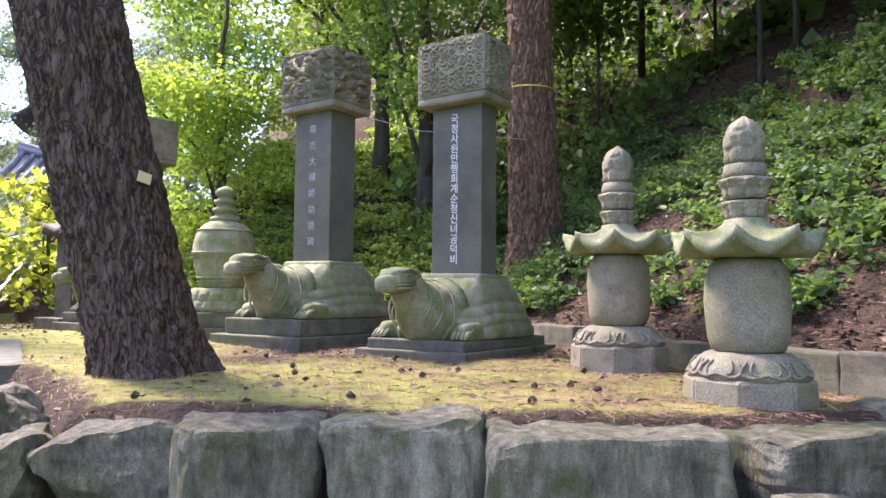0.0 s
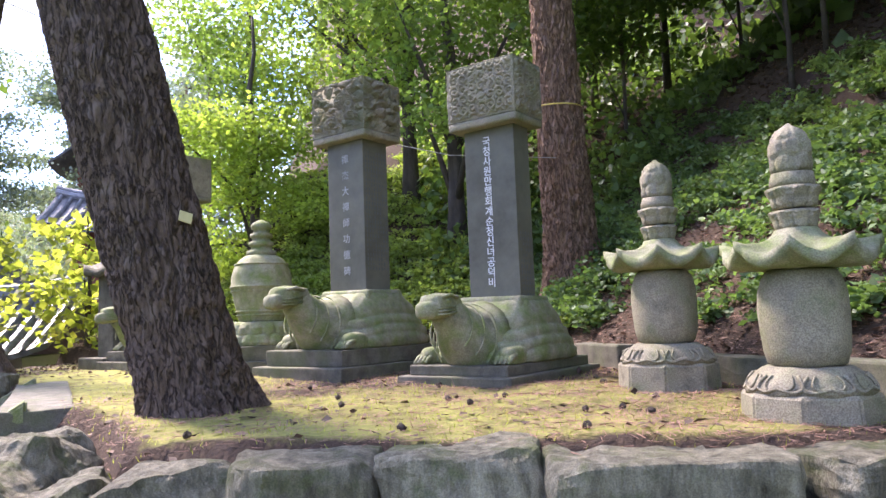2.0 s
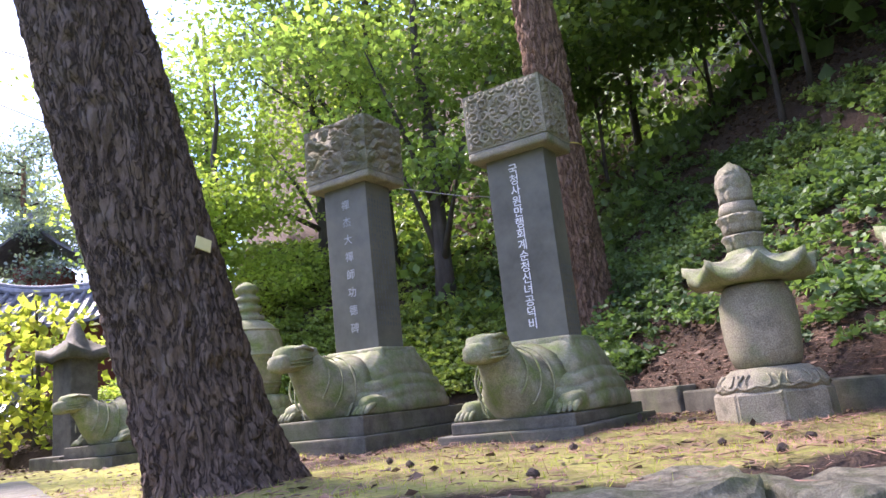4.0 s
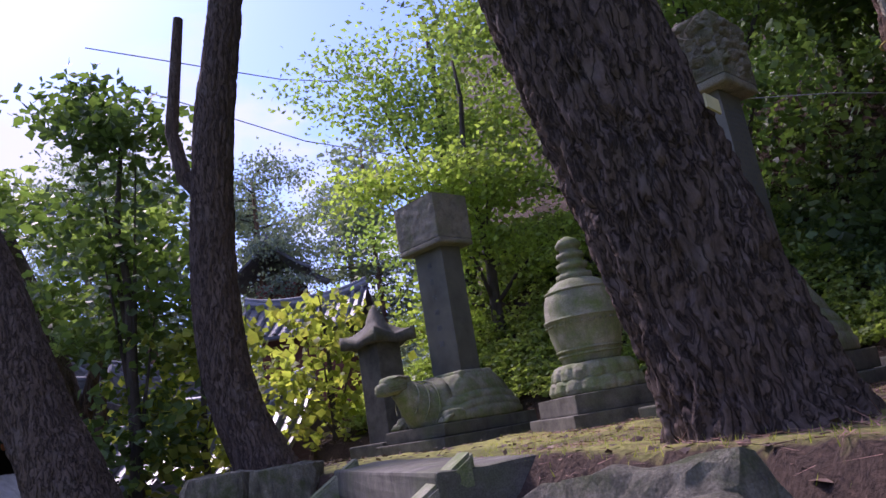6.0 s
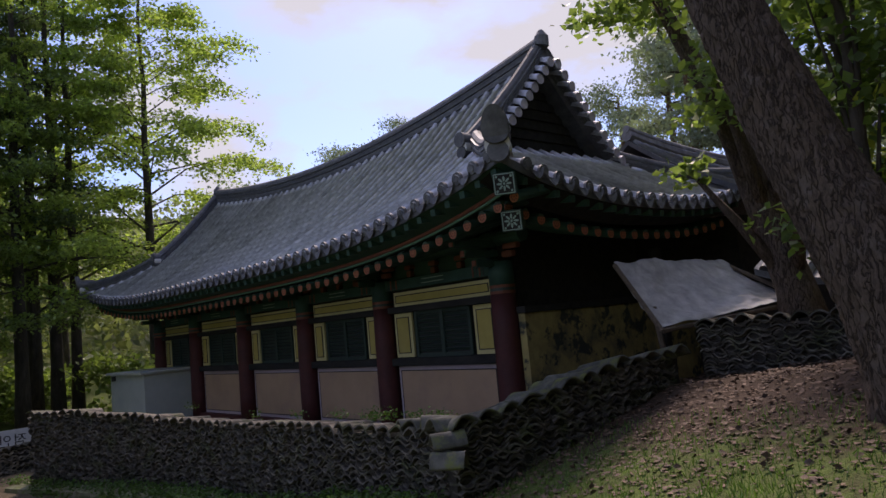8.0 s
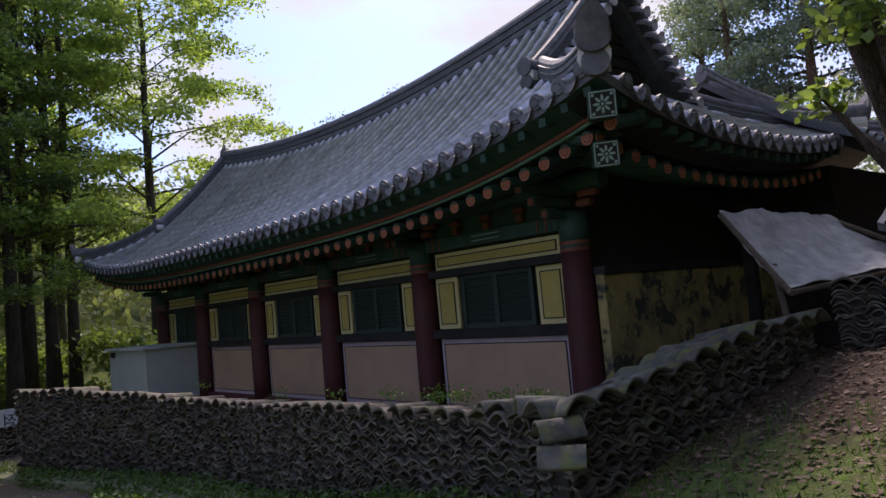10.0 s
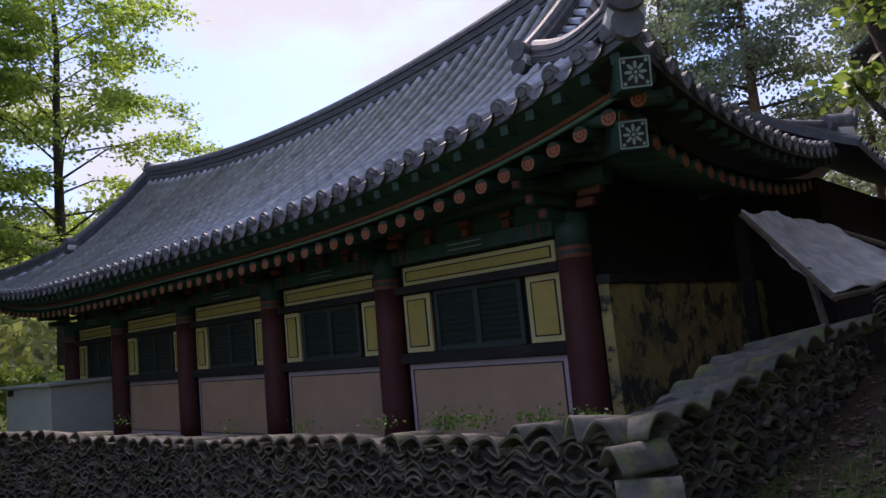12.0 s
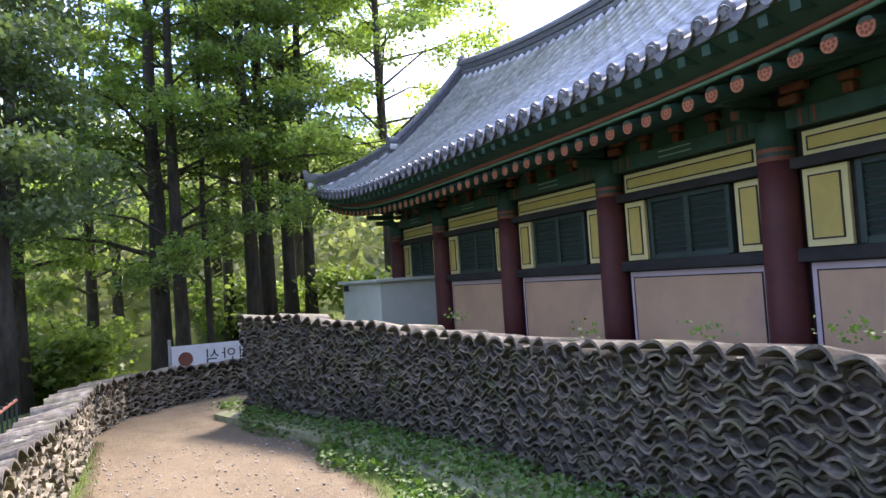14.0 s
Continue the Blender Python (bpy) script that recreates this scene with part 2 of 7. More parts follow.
M_BLACK = mat("black_line_paint", [(0.012, 0.012, 0.012), (0.025, 0.025, 0.025)], 6, rough=0.7, bump=0.05)
M_TIMBER = mat("dark_timber", [(0.02, 0.02, 0.02), (0.045, 0.043, 0.041)], 8, rough=0.9, spec=0.2, bump=0.2, stretch=(0.3, 1, 1))
M_GREEN = mat("green_painted_timber", [(0.016, 0.06, 0.048), (0.028, 0.09, 0.07)], 5, rough=0.7, bump=0.15, stain=(0.02, 0.05, 0.04), stain_at=(0.5, 0.75))
M_JADE = mat("jade_line_paint", [(0.06, 0.16, 0.11), (0.09, 0.21, 0.15)], 6, rough=0.7, bump=0.1)
M_WINGREEN = mat("window_green_paint", [(0.018, 0.038, 0.032), (0.03, 0.055, 0.046)], 5, rough=0.6, bump=0.15)
M_ORANGE = mat("orange_rafter_end_paint", [(0.36, 0.11, 0.06), (0.46, 0.17, 0.09)], 8, rough=0.7, bump=0.1)
M_REDTRIM = mat("red_trim_paint", [(0.15, 0.045, 0.028), (0.21, 0.07, 0.04)], 8, rough=0.7, bump=0.1)
M_MINT = mat("mint_mark_paint", [(0.20, 0.31, 0.26), (0.29, 0.40, 0.35)], 8, rough=0.7, bump=0.05)
M_WHITE = mat("white_paint", [(0.62, 0.62, 0.60), (0.74, 0.74, 0.72)], 5, rough=0.75, bump=0.1)
M_SHED = mat("pale_grey_render", [(0.40, 0.44, 0.385), (0.48, 0.52, 0.455)], 2, rough=0.85, bump=0.15, stain=(0.36, 0.40, 0.38), stain_at=(0.5, 0.8))
M_TARP = mat("grey_plastic_sheet", [(0.24, 0.245, 0.25), (0.36, 0.365, 0.37), (0.50, 0.505, 0.51)], 6, rough=0.5, bump=0.35, bump_scale=9, dist=0.05)
M_MURAL = mat("painted_mural_plaster", [(0.12, 0.11, 0.07), (0.33, 0.26, 0.10), (0.46, 0.37, 0.14)], 2.6, rough=0.9, bump=0.15, stain=(0.05, 0.055, 0.045),
              stain_scale=3.0, stain_at=(0.5, 0.56))
M_TAPE = mat("yellow_tape", [(0.55, 0.42, 0.08), (0.65, 0.5, 0.12)], 8, rough=0.5, bump=0)
M_TAG = mat("yellowed_paper_tag", [(0.50, 0.46, 0.22), (0.60, 0.55, 0.28)], 8, rough=0.8, bump=0.1)
M_WIRE = mat("grey_wire", [(0.25, 0.25, 0.25), (0.35, 0.35, 0.35)], 8, rough=0.5, bump=0)
M_INK = mat("white_inlay", [(0.62, 0.64, 0.64), (0.75, 0.76, 0.76)], 8, rough=0.7, bump=0.05)
M_DULL = mat("dull_grey_inlay", [(0.30, 0.315, 0.31), (0.40, 0.41, 0.40)], 8, rough=0.7, bump=0.05)
M_FAINT = mat("faint_engraving", [(0.09, 0.10, 0.10), (0.13, 0.14, 0.14)], 8, rough=0.7, bump=0.05)
M_CONE = mat("pine_cone", [(0.02, 0.013, 0.01), (0.06, 0.04, 0.028)], 20, bump=0.6)
M_STICK = mat("dry_twig", [(0.08, 0.06, 0.045), (0.16, 0.12, 0.09)], 20, bump=0.4)
M_LEAF_LIGHT = mat("maple_leaf", [(0.11, 0.185, 0.055), (0.17, 0.26, 0.08), (0.24, 0.33, 0.11)], 1.6, vary=0.35, bump=0, rough=0.55, trans=0.6)
M_LEAF_SUN = mat("pale_green_leaf", [(0.15, 0.225, 0.07), (0.22, 0.31, 0.10), (0.30, 0.38, 0.135)], 1.6, vary=0.35, bump=0, rough=0.5, trans=0.6)
M_MAPLE = mat("sunlit_maple_leaf", [(0.17, 0.25, 0.06), (0.25, 0.34, 0.085), (0.34, 0.41, 0.12)], 1.6, vary=0.35, bump=0, rough=0.6, trans=0.6)
M_LEAF_YEL = mat("yellowing_leaf", [(0.15, 0.20, 0.045), (0.24, 0.285, 0.065), (0.38, 0.36, 0.10)], 2.2, vary=0.35, bump=0, rough=0.6, trans=0.6)
M_LEAF_MID = mat("broad_leaf", [(0.105, 0.165, 0.055), (0.16, 0.235, 0.08), (0.225, 0.305, 0.105)], 1.6, vary=0.35, bump=0, rough=0.5, trans=0.5)
M_LEAF_DARK = mat("dark_leaf", [(0.055, 0.10, 0.03), (0.09, 0.155, 0.045), (0.13, 0.205, 0.06)], 1.6, vary=0.35, bump=0, rough=0.5, trans=0.4)
M_NEEDLE = mat("pine_needle", [(0.025, 0.055, 0.03), (0.045, 0.085, 0.045), (0.07, 0.115, 0.055)], 1.2, vary=0.3, bump=0, rough=0.6, trans=0.15)
M_NEEDLE_SOFT = mat("soft_pine_needle", [(0.065, 0.11, 0.055), (0.10, 0.155, 0.075), (0.15, 0.21, 0.10)], 0.8, vary=0.3, bump=0, rough=0.6, trans=0.35)
# Haze of distance is put into these two foliage colours, pale and greyed.
M_NEEDLE_HAZE = mat("hazed_pine_needle", [(0.13, 0.185, 0.165), (0.19, 0.25, 0.21), (0.26, 0.32, 0.245)], 0.5, vary=0.3, bump=0, rough=0.7, trans=0.3)
M_WOODS = mat("haze_tinted_far_leaf", [(0.12, 0.15, 0.085), (0.17, 0.21, 0.12), (0.23, 0.27, 0.16)], 0.3, vary=0.35, bump=0, rough=0.7, trans=0.4)
M_FERN = mat("fern_leaf", [(0.055, 0.105, 0.042), (0.095, 0.165, 0.06), (0.16, 0.24, 0.085)], 0.8, vary=0.35, bump=0, rough=0.55, trans=0.4)
# Leaf for the bank: a fern yellow-green raised so it looks lit.
M_BANK_LIT = mat("lit_bank_leaf", [(0.13, 0.19, 0.055), (0.21, 0.29, 0.08), (0.32, 0.38, 0.12)], 1.4, vary=0.35, bump=0, rough=0.55, trans=0.5)
M_GRASS = mat("grass_blade", [(0.04, 0.095, 0.02), (0.07, 0.15, 0.03), (0.115, 0.195, 0.045)], 1.8, vary=0.3, bump=0, rough=0.6, trans=0.3)
M_LITTER = mat("dead_leaf", [(0.06, 0.034, 0.024), (0.115, 0.07, 0.047), (0.20, 0.14, 0.10)], 14, vary=0.5, bump=0, rough=0.8)
M_PNEEDLE = mat("fallen_pine_needle", [(0.20, 0.10, 0.07), (0.36, 0.21, 0.15)], 6, vary=0.3, bump=0, rough=0.8)
M_GRAVEL = mat("gravel_stone", [(0.20, 0.185, 0.16), (0.33, 0.31, 0.27)], 9, vary=0.35, bump=0.3)


def ground_material():
    m = bpy.data.materials.new("ground_cover")
    m.use_nodes = True
    n, l = m.node_tree.nodes, m.node_tree.links
    p = n["Principled BSDF"]
    geo, at = n.new("ShaderNodeNewGeometry"), n.new("ShaderNodeAttribute")
    at.attribute_name = "cover"
    sep = n.new("ShaderNodeSeparateColor")
    l.new(at.outputs["Color"], sep.inputs[0])

    def noise_ramp(scale, a, b, lo=0.3, hi=0.7, detail=8):
        t, r = n.new("ShaderNodeTexNoise"), n.new("ShaderNodeValToRGB")
        t.inputs["Scale"].default_value, t.inputs["Detail"].default_value = scale, detail
        t.inputs["Roughness"].default_value = 0.7
        l.new(geo.outputs["Position"], t.inputs["Vector"])
        e = r.color_ramp.elements
        e[0].position, e[0].color, e[1].position, e[1].color = lo, (*a, 1), hi, (*b, 1)
        l.new(t.outputs["Fac"], r.inputs["Fac"])
        return r.outputs["Color"]

    def mask(chan, scale, soft=0.25):
        t, ad, r = n.new("ShaderNodeTexNoise"), n.new("ShaderNodeMath"), n.new("ShaderNodeMapRange")
        t.inputs["Scale"].default_value, t.inputs["Detail"].default_value = scale, 8
        t.inputs["Roughness"].default_value = 0.7
        l.new(geo.outputs["Position"], t.inputs["Vector"])
        ad.operation = "ADD"
        l.new(sep.outputs[chan], ad.inputs[0])
        l.new(t.outputs["Fac"], ad.inputs[1])
        r.inputs[1].default_value, r.inputs[2].default_value = 1.0 - soft / 2, 1.0 + soft / 2
        l.new(ad.outputs[0], r.inputs[0])
        return r.outputs[0]

    def over(base, top, fac):
        x = n.new("ShaderNodeMixRGB")
        l.new(fac, x.inputs[0])
        l.new(base, x.inputs[1])
        l.new(top, x.inputs[2])
        return x.outputs[0]

    litter = over(noise_ramp(45, (0.022, 0.016, 0.012), (0.095, 0.062, 0.043)), noise_ramp(9, (0.032, 0.024, 0.018), (0.095, 0.066, 0.047)), noise_ramp(4, (0, 0, 0), (0.7, 0.7, 0.7), 0.42, 0.62))
    path = over(noise_ramp(3, (0.10, 0.078, 0.048), (0.175, 0.138, 0.088)), noise_ramp(70, (0.07, 0.056, 0.038), (0.25, 0.212, 0.155)), noise_ramp(24, (0, 0, 0), (0.8, 0.8, 0.8), 0.45, 0.6))
    grass = noise_ramp(22, (0.045, 0.075, 0.018), (0.12, 0.16, 0.04))
    moss = noise_ramp(26, (0.16, 0.175, 0.045), (0.38, 0.36, 0.11))
    col = over(litter, path, mask("Red", 5))
    col = over(col, grass, mask("Green", 4))
    col = over(col, moss, mask("Blue", 3.2, 0.3))
    l.new(col, p.inputs["Base Color"])
    p.inputs["Roughness"].default_value = 0.95
    p.inputs["Specular IOR Level"].default_value = 0.2
    t, b = n.new("ShaderNodeTexNoise"), n.new("ShaderNodeBump")
    t.inputs["Scale"].default_value, t.inputs["Detail"].default_value = 55, 8
    l.new(geo.outputs["Position"], t.inputs["Vector"])
    b.inputs["Strength"].default_value, b.inputs["Distance"].default_value = 0.8, 0.02
    l.new(t.outputs["Fac"], b.inputs["Height"])
    l.new(b.outputs["Normal"], p.inputs["Normal"])
    return m


M_GROUND = ground_material()

# ---- building helpers ----
RNG = np.random.default_rng(7)


def mesh_of(name, verts, faces, smooth=False):
    me = bpy.data.meshes.new(name)
    me.from_pydata([tuple(v) for v in verts], [], [tuple(f) for f in faces])
    if smooth:
        me.shade_smooth()
    return me


def thing(name, label, category, loc=(0, 0, 0), rz=0.0, group="", kind=""):
    ob = new(name)
    ob.empty_display_size = 0.1
    ob.matrix_basis = pose(*loc, 0, 0, rz)
    return tagged(ob, label, category, group, kind)


def part(name, bm, material, parent=None, label="", smooth=False, kind=""):
    if isinstance(bm, bpy.types.Mesh):
        me = bm
    else:
        me = bpy.data.meshes.new(name)
        bm.to_mesh(me)
        bm.free()
    if material and not me.materials:
        me.materials.append(material)
    if smooth:
        me.shade_smooth()
    ob = new(name, me)
    if parent:
        ob.parent = parent
    if label:
        ob["label"] = label
    if kind:
        ob["kind"] = kind
    return ob


def box(bm, c, s, rz=0.0, m=None, taper=1.0, bevel=0.0):
    """A box with centre c and size s, its top scaled by taper, its edges bevelled."""
    r = bmesh.ops.create_cube(bm, size=1.0)
    vs = r["verts"]
    for v in vs:
        k = taper if v.co.z > 0 else 1.0
        v.co = Vector((v.co.x * s[0] * k, v.co.y * s[1] * k, v.co.z * s[2]))
    if bevel:
        es = list({e for v in vs for e in v.link_edges})
        r = bmesh.ops.bevel(bm, geom=es, offset=bevel, segments=2, profile=0.6, affect="EDGES")
        vs = list({v for f in r["faces"] for v in f.verts} | {v for v in vs if v.is_valid})
    t = pose(*c, 0, 0, rz) if m is None else m @ pose(*c, 0, 0, rz)
    bmesh.ops.transform(bm, matrix=t, verts=vs)
    return vs


def boxbm(c, s, **kw):
    bm = bmesh.new()
    box(bm, c, s, **kw)
    return bm


def lathe(bm, prof, seg=32, c=(0, 0, 0), wave=None):
    """A turned form: (radius, height) pairs from the bottom up; wave(angle, i) scales the radius."""
    rings = []
    for i, (r, z) in enumerate(prof):
        ring = []
        for k in range(seg):
            a = 2 * math.pi * k / seg
            rr = r * (wave(a, i) if wave else 1)
            ring.append(bm.verts.new((c[0] + rr * math.cos(a), c[1] + rr * math.sin(a), c[2] + z)))
        rings.append(ring)
    for i in range(len(rings) - 1):
        for k in range(seg):
            bm.faces.new((rings[i][k], rings[i][(k + 1) % seg], rings[i + 1][(k + 1) % seg], rings[i + 1][k]))
    bm.faces.new(rings[0][::-1])
    bm.faces.new(rings[-1])


def tube(bm, pts, radii, seg=8, caps=True):
    """A round bar along points."""
    pts = [Vector(p) for p in pts]
    rings = []
    ref = Vector((0.31, 0.95, 0.1)).normalized()
    for i, p in enumerate(pts):
        d = (pts[min(i + 1, len(pts) - 1)] - pts[max(i - 1, 0)]).normalized()
        a = d.cross(ref)
        if a.length < 0.2:
            a = d.cross(Vector((1, 0, 0)))
        a.normalize()
        b = d.cross(a)
        r = radii[i] if hasattr(radii, "__len__") else radii
        rings.append([bm.verts.new(p + (a * math.cos(2 * math.pi * k / seg) + b * math.sin(2 * math.pi * k / seg)) * r) for k in range(seg)])
    for i in range(len(rings) - 1):
        for k in range(seg):
            bm.faces.new((rings[i][k], rings[i][(k + 1) % seg], rings[i + 1][(k + 1) % seg], rings[i + 1][k]))
    if caps:
        bm.faces.new(rings[0][::-1])
        bm.faces.new(rings[-1])


def tubebm(pts, radii, seg=8):
    bm = bmesh.new()
    tube(bm, pts, radii, seg)
    return bm


def roughen(bm, amount, scale, seed=0.0, octaves=3):
    off = Vector((seed * 7.3, seed * 3.1, seed * 5.7))
    bm.normal_update()
    for v in bm.verts:
        v.co += v.normal * (noise.fractal(v.co * scale + off, 1.0, 2.0, octaves) * amount)


def blob(bm, c, s, rz=0.0, cuts=3, square=0.0, m=None):
    """An ellipsoid, squared off by square 0..1."""
    r = bmesh.ops.create_icosphere(bm, subdivisions=cuts, radius=1.0)
    for v in r["verts"]:
        d = v.co.copy()
        q = d / max(abs(d.x), abs(d.y), abs(d.z))
        d = d.lerp(q, square)
        v.co = Vector((d.x * s[0], d.y * s[1], d.z * s[2]))
    t = pose(*c, 0, 0, rz) if m is None else m @ pose(*c, 0, 0, rz)
    bmesh.ops.transform(bm, matrix=t, verts=r["verts"])


def scatter_mesh(name, pos, size, shape="leaf", up=0.0, fold=0.25, sizes=0.35, drop=0.0):
    """One mesh of many small leaves, needles or blades at the given places."""
    pos = np.asarray(pos, float)
    n = len(pos)
    a = RNG.normal(size=(n, 3))
    a[:, 2] = a[:, 2] * (1 - up) - drop
    a /= np.linalg.norm(a, axis=1, keepdims=True) + 1e-9
    if shape == "blade":
        a = np.column_stack([RNG.normal(0, 0.35, n), RNG.normal(0, 0.35, n), np.ones(n)])
        a /= np.linalg.norm(a, axis=1, keepdims=True)
    r = RNG.normal(size=(n, 3))
    if up > 0:
        r[:, 2] *= (1 - up)
    b = r - (r * a).sum(1, keepdims=True) * a
    b /= np.linalg.norm(b, axis=1, keepdims=True) + 1e-9
    c = np.cross(a, b)
    s = (size * (1 + RNG.uniform(-sizes, sizes, n)))[:, None]
    wid = {"leaf": 0.34, "blade": 0.06, "needle": 0.03, "broad": 0.45}[shape]
    if shape in ("leaf", "broad"):
        v = np.stack([pos, pos + a * s * 0.45 + b * s * wid + c * s * fold * 0.4, pos + a * s, pos + a * s * 0.45 - b * s * wid + c * s * fold * 0.4], 1).reshape(-1, 3)
        f = np.arange(n * 4).reshape(n, 4)
        f = np.concatenate([f[:, [0, 1, 2]], f[:, [0, 2, 3]]])
    else:
        v = np.stack([pos - b * s * wid, pos + b * s * wid, pos + a * s + c * s * 0.1], 1).reshape(-1, 3)
        f = np.arange(n * 3).reshape(n, 3)
    me = bpy.data.meshes.new(name)
    me.vertices.add(len(v))
    me.vertices.foreach_set("co", v.ravel())
    me.loops.add(len(f) * 3)
    me.loops.foreach_set("vertex_index", f.ravel().astype(np.int32))
    me.polygons.add(len(f))
    me.polygons.foreach_set("loop_start", np.arange(0, len(f) * 3, 3, dtype=np.int32))
    me.update(calc_edges=True)
    return me


# ---- the lie of the land ----
PATH_X = [-60, -18, -14, -8.85, 0, 6]
PATH_Z = [-1.5, -1.5, -1.45, -1.33, -0.32, 0.0]
TERRACE = [(3.4, 2.9), (2.2, 2.95), (1.2, 2.85), (0.3, 3.02), (-0.8, 3.25), (-1.45, 3.45), (-1.9, 4.5), (-2.45, 5.15), (-3.4, 7.4),
           (-4.3, 7.75), (-5.0, 8.4), (-5.3, 10.0), (-5.0, 13.0), (0, 16), (8, 16)]
HILL_AT, HILL_N = (2.3, 3.9), (0.97, 0.22)


def hill_h(x, y):
    """Distance up the slope from its foot: it rises to the east, and bends round behind the monuments."""
    a = (x - HILL_AT[0]) * HILL_N[0] + (y - HILL_AT[1]) * HILL_N[1]
    b = ((x + 0.3) * 0.36 + (y - 9.9) * 0.93) * np.clip((np.asarray(x) + 6.5) / 5, 0, 1)
    return np.maximum(a, b)


def inside_dist(poly, x, y):
    """Distance to a closed outline, positive inside."""
    d = np.full(x.shape, 1e9)
    ins = np.zeros(x.shape, bool)
    k = len(poly)
    for i in range(k):
        (ax, ay), (bx, by) = poly[i], poly[(i + 1) % k]
        ex, ey = bx - ax, by - ay
        t = np.clip(((x - ax) * ex + (y - ay) * ey) / (ex * ex + ey * ey), 0, 1)
        d = np.minimum(d, np.hypot(x - ax - t * ex, y - ay - t * ey))
        ins ^= ((ay > y) != (by > y)) & (x < ex * (y - ay) / (ey if ey else 1e-9) + ax)
    return np.where(ins, d, -d)


def smooth01(v):
    v = np.clip(v, 0, 1)
    return v * v * (3 - 2 * v)


def land(x, y):
    """Height of the ground, and its cover: path, grass, moss."""
    x, y = np.asarray(x, float), np.asarray(y, float)
    zp = np.interp(x, PATH_X, PATH_Z)
    yc = 1.1 - 0.42 * x
    rise = 0.2 * np.clip(y - yc, 0, 5.2) * smooth01((x + 14) / 4)
    low = zp + rise
    low = low - 0.12 * np.clip(y - 11.2, 0, 10)
    yard = smooth01((-x - 8.95) / 0.15) * smooth01((y - 7.12 - np.clip((-14 - x) * 0.1, -3, 0)) / 0.1)
    low = low * (1 - yard) + np.minimum(low, -1.0) * yard
    drop = np.clip(smooth01((-x - 21.6) / 3.0) + smooth01((3.2 - y) / 3) * smooth01((-x - 11) / 3), 0, 1)
    low = low - 0.9 * drop * (1 - yard) + 0.4 * np.clip(-x - 36, 0, 45) + 0.22 * np.clip(y - 34, 0, 60)
    d = inside_dist(TERRACE, x, y)
    k = smooth01((d + 0.05) / 0.3)
    h = hill_h(x, y)
    hill = 0.86 + 0.8 * np.clip(h, 0, 26) + 0.18 * np.sin(x * 1.3 + y * 0.7) * np.clip(h - 0.8, 0, 1)
    top = np.where(h > 0, hill, 0.68 + 0.0 * x)
    base = low * (1 - k) + top * k
    base = np.where((h > 0) & (d <= 0.3), np.maximum(base, low + 0.8 * np.clip(h, 0, 26) * smooth01(h / 2)), base)
    along = np.abs(y - (0.5 - 0.44 * np.clip(x, -9, 3)) - np.where(x < -9, 0.25 * np.sin((-9 - x) * 0.35), 0))
    pathm = smooth01((1.6 - along) / 0.9) * (1 - k)
    pathm = np.where(x < -11, smooth01((6.15 - y) / 0.5) * smooth01((y - 3.7) / 0.5), pathm * smooth01((-x - 6.0) / 3 + 0.3))
    # Unseen yard gets the pale path colour to bounce light under the eaves.
    pathm = np.maximum(pathm, yard)
    pathm = np.where((x < -18), smooth01((y - 2.5) / 1) * smooth01((-x - 14) / 3), pathm)
    grass = (1 - pathm) * (1 - k) * smooth01((9.6 - y - 0.25 * x - 1.6) / 3.0) * (0.62 + 0.12 * smooth01((-x - 9) / 3))
    moss = smooth01((d - 0.1) / 0.3) * (h < -0.1) * (0.60 - 0.16 * smooth01((x - 0.3) / 2) - 0.3 * smooth01((y - 0.25 * x - 5.0) / 1.2) * smooth01((x + 1.6) / 1.0))
    return base, pathm * 0.9, np.where(x < -24, 0.62, grass), moss


def land_z(x, y):
    return float(land(np.array([x]), np.array([y]))[0][0])


def build_ground():
    gx = np.concatenate([-np.geomspace(900, 30, 26), np.arange(-29.5, -12, 0.25), np.arange(-12, 5, 0.1), np.arange(5, 13, 0.4), np.geomspace(13, 900, 30)])
    gy = np.concatenate([-np.geomspace(900, 4, 26), np.arange(-3.7, 2, 0.3), np.arange(2, 12.5, 0.1), np.arange(12.5, 22, 0.5), np.geomspace(22.5, 900, 26)])
    X, Y = np.meshgrid(gx, gy)
    z, p, g, mo = land(X.ravel(), Y.ravel())
    x, y = X.ravel(), Y.ravel()
    near = (np.abs(x) < 40) & (np.abs(y) < 40)
    jit = np.array([noise.fractal(Vector((a * 1.7, b * 1.7, 0.5)), 1.0, 2.0, 3) if q else 0.0 for a, b, q in zip(x, y, near)])
    z = z + jit * 0.03
    v = np.column_stack([x, y, z])
    nx, ny = len(gx), len(gy)
    idx = np.arange(nx * ny).reshape(ny, nx)
    f = np.stack([idx[:-1, :-1], idx[:-1, 1:], idx[1:, 1:], idx[1:, :-1]], -1).reshape(-1, 4)
    me = mesh_of("ground", v, f.tolist(), True)
    at = me.color_attributes.new("cover", "FLOAT_COLOR", "POINT")
    c = np.column_stack([p, g, mo, np.ones(len(p))]).astype(np.float32)
    at.data.foreach_set("color", c.ravel())
    ob = part("ground", me, M_GROUND)
    return tagged(ob, "mossy earth ground with needles, grass and a gravel path", "ground", kind="structure")


build_ground()

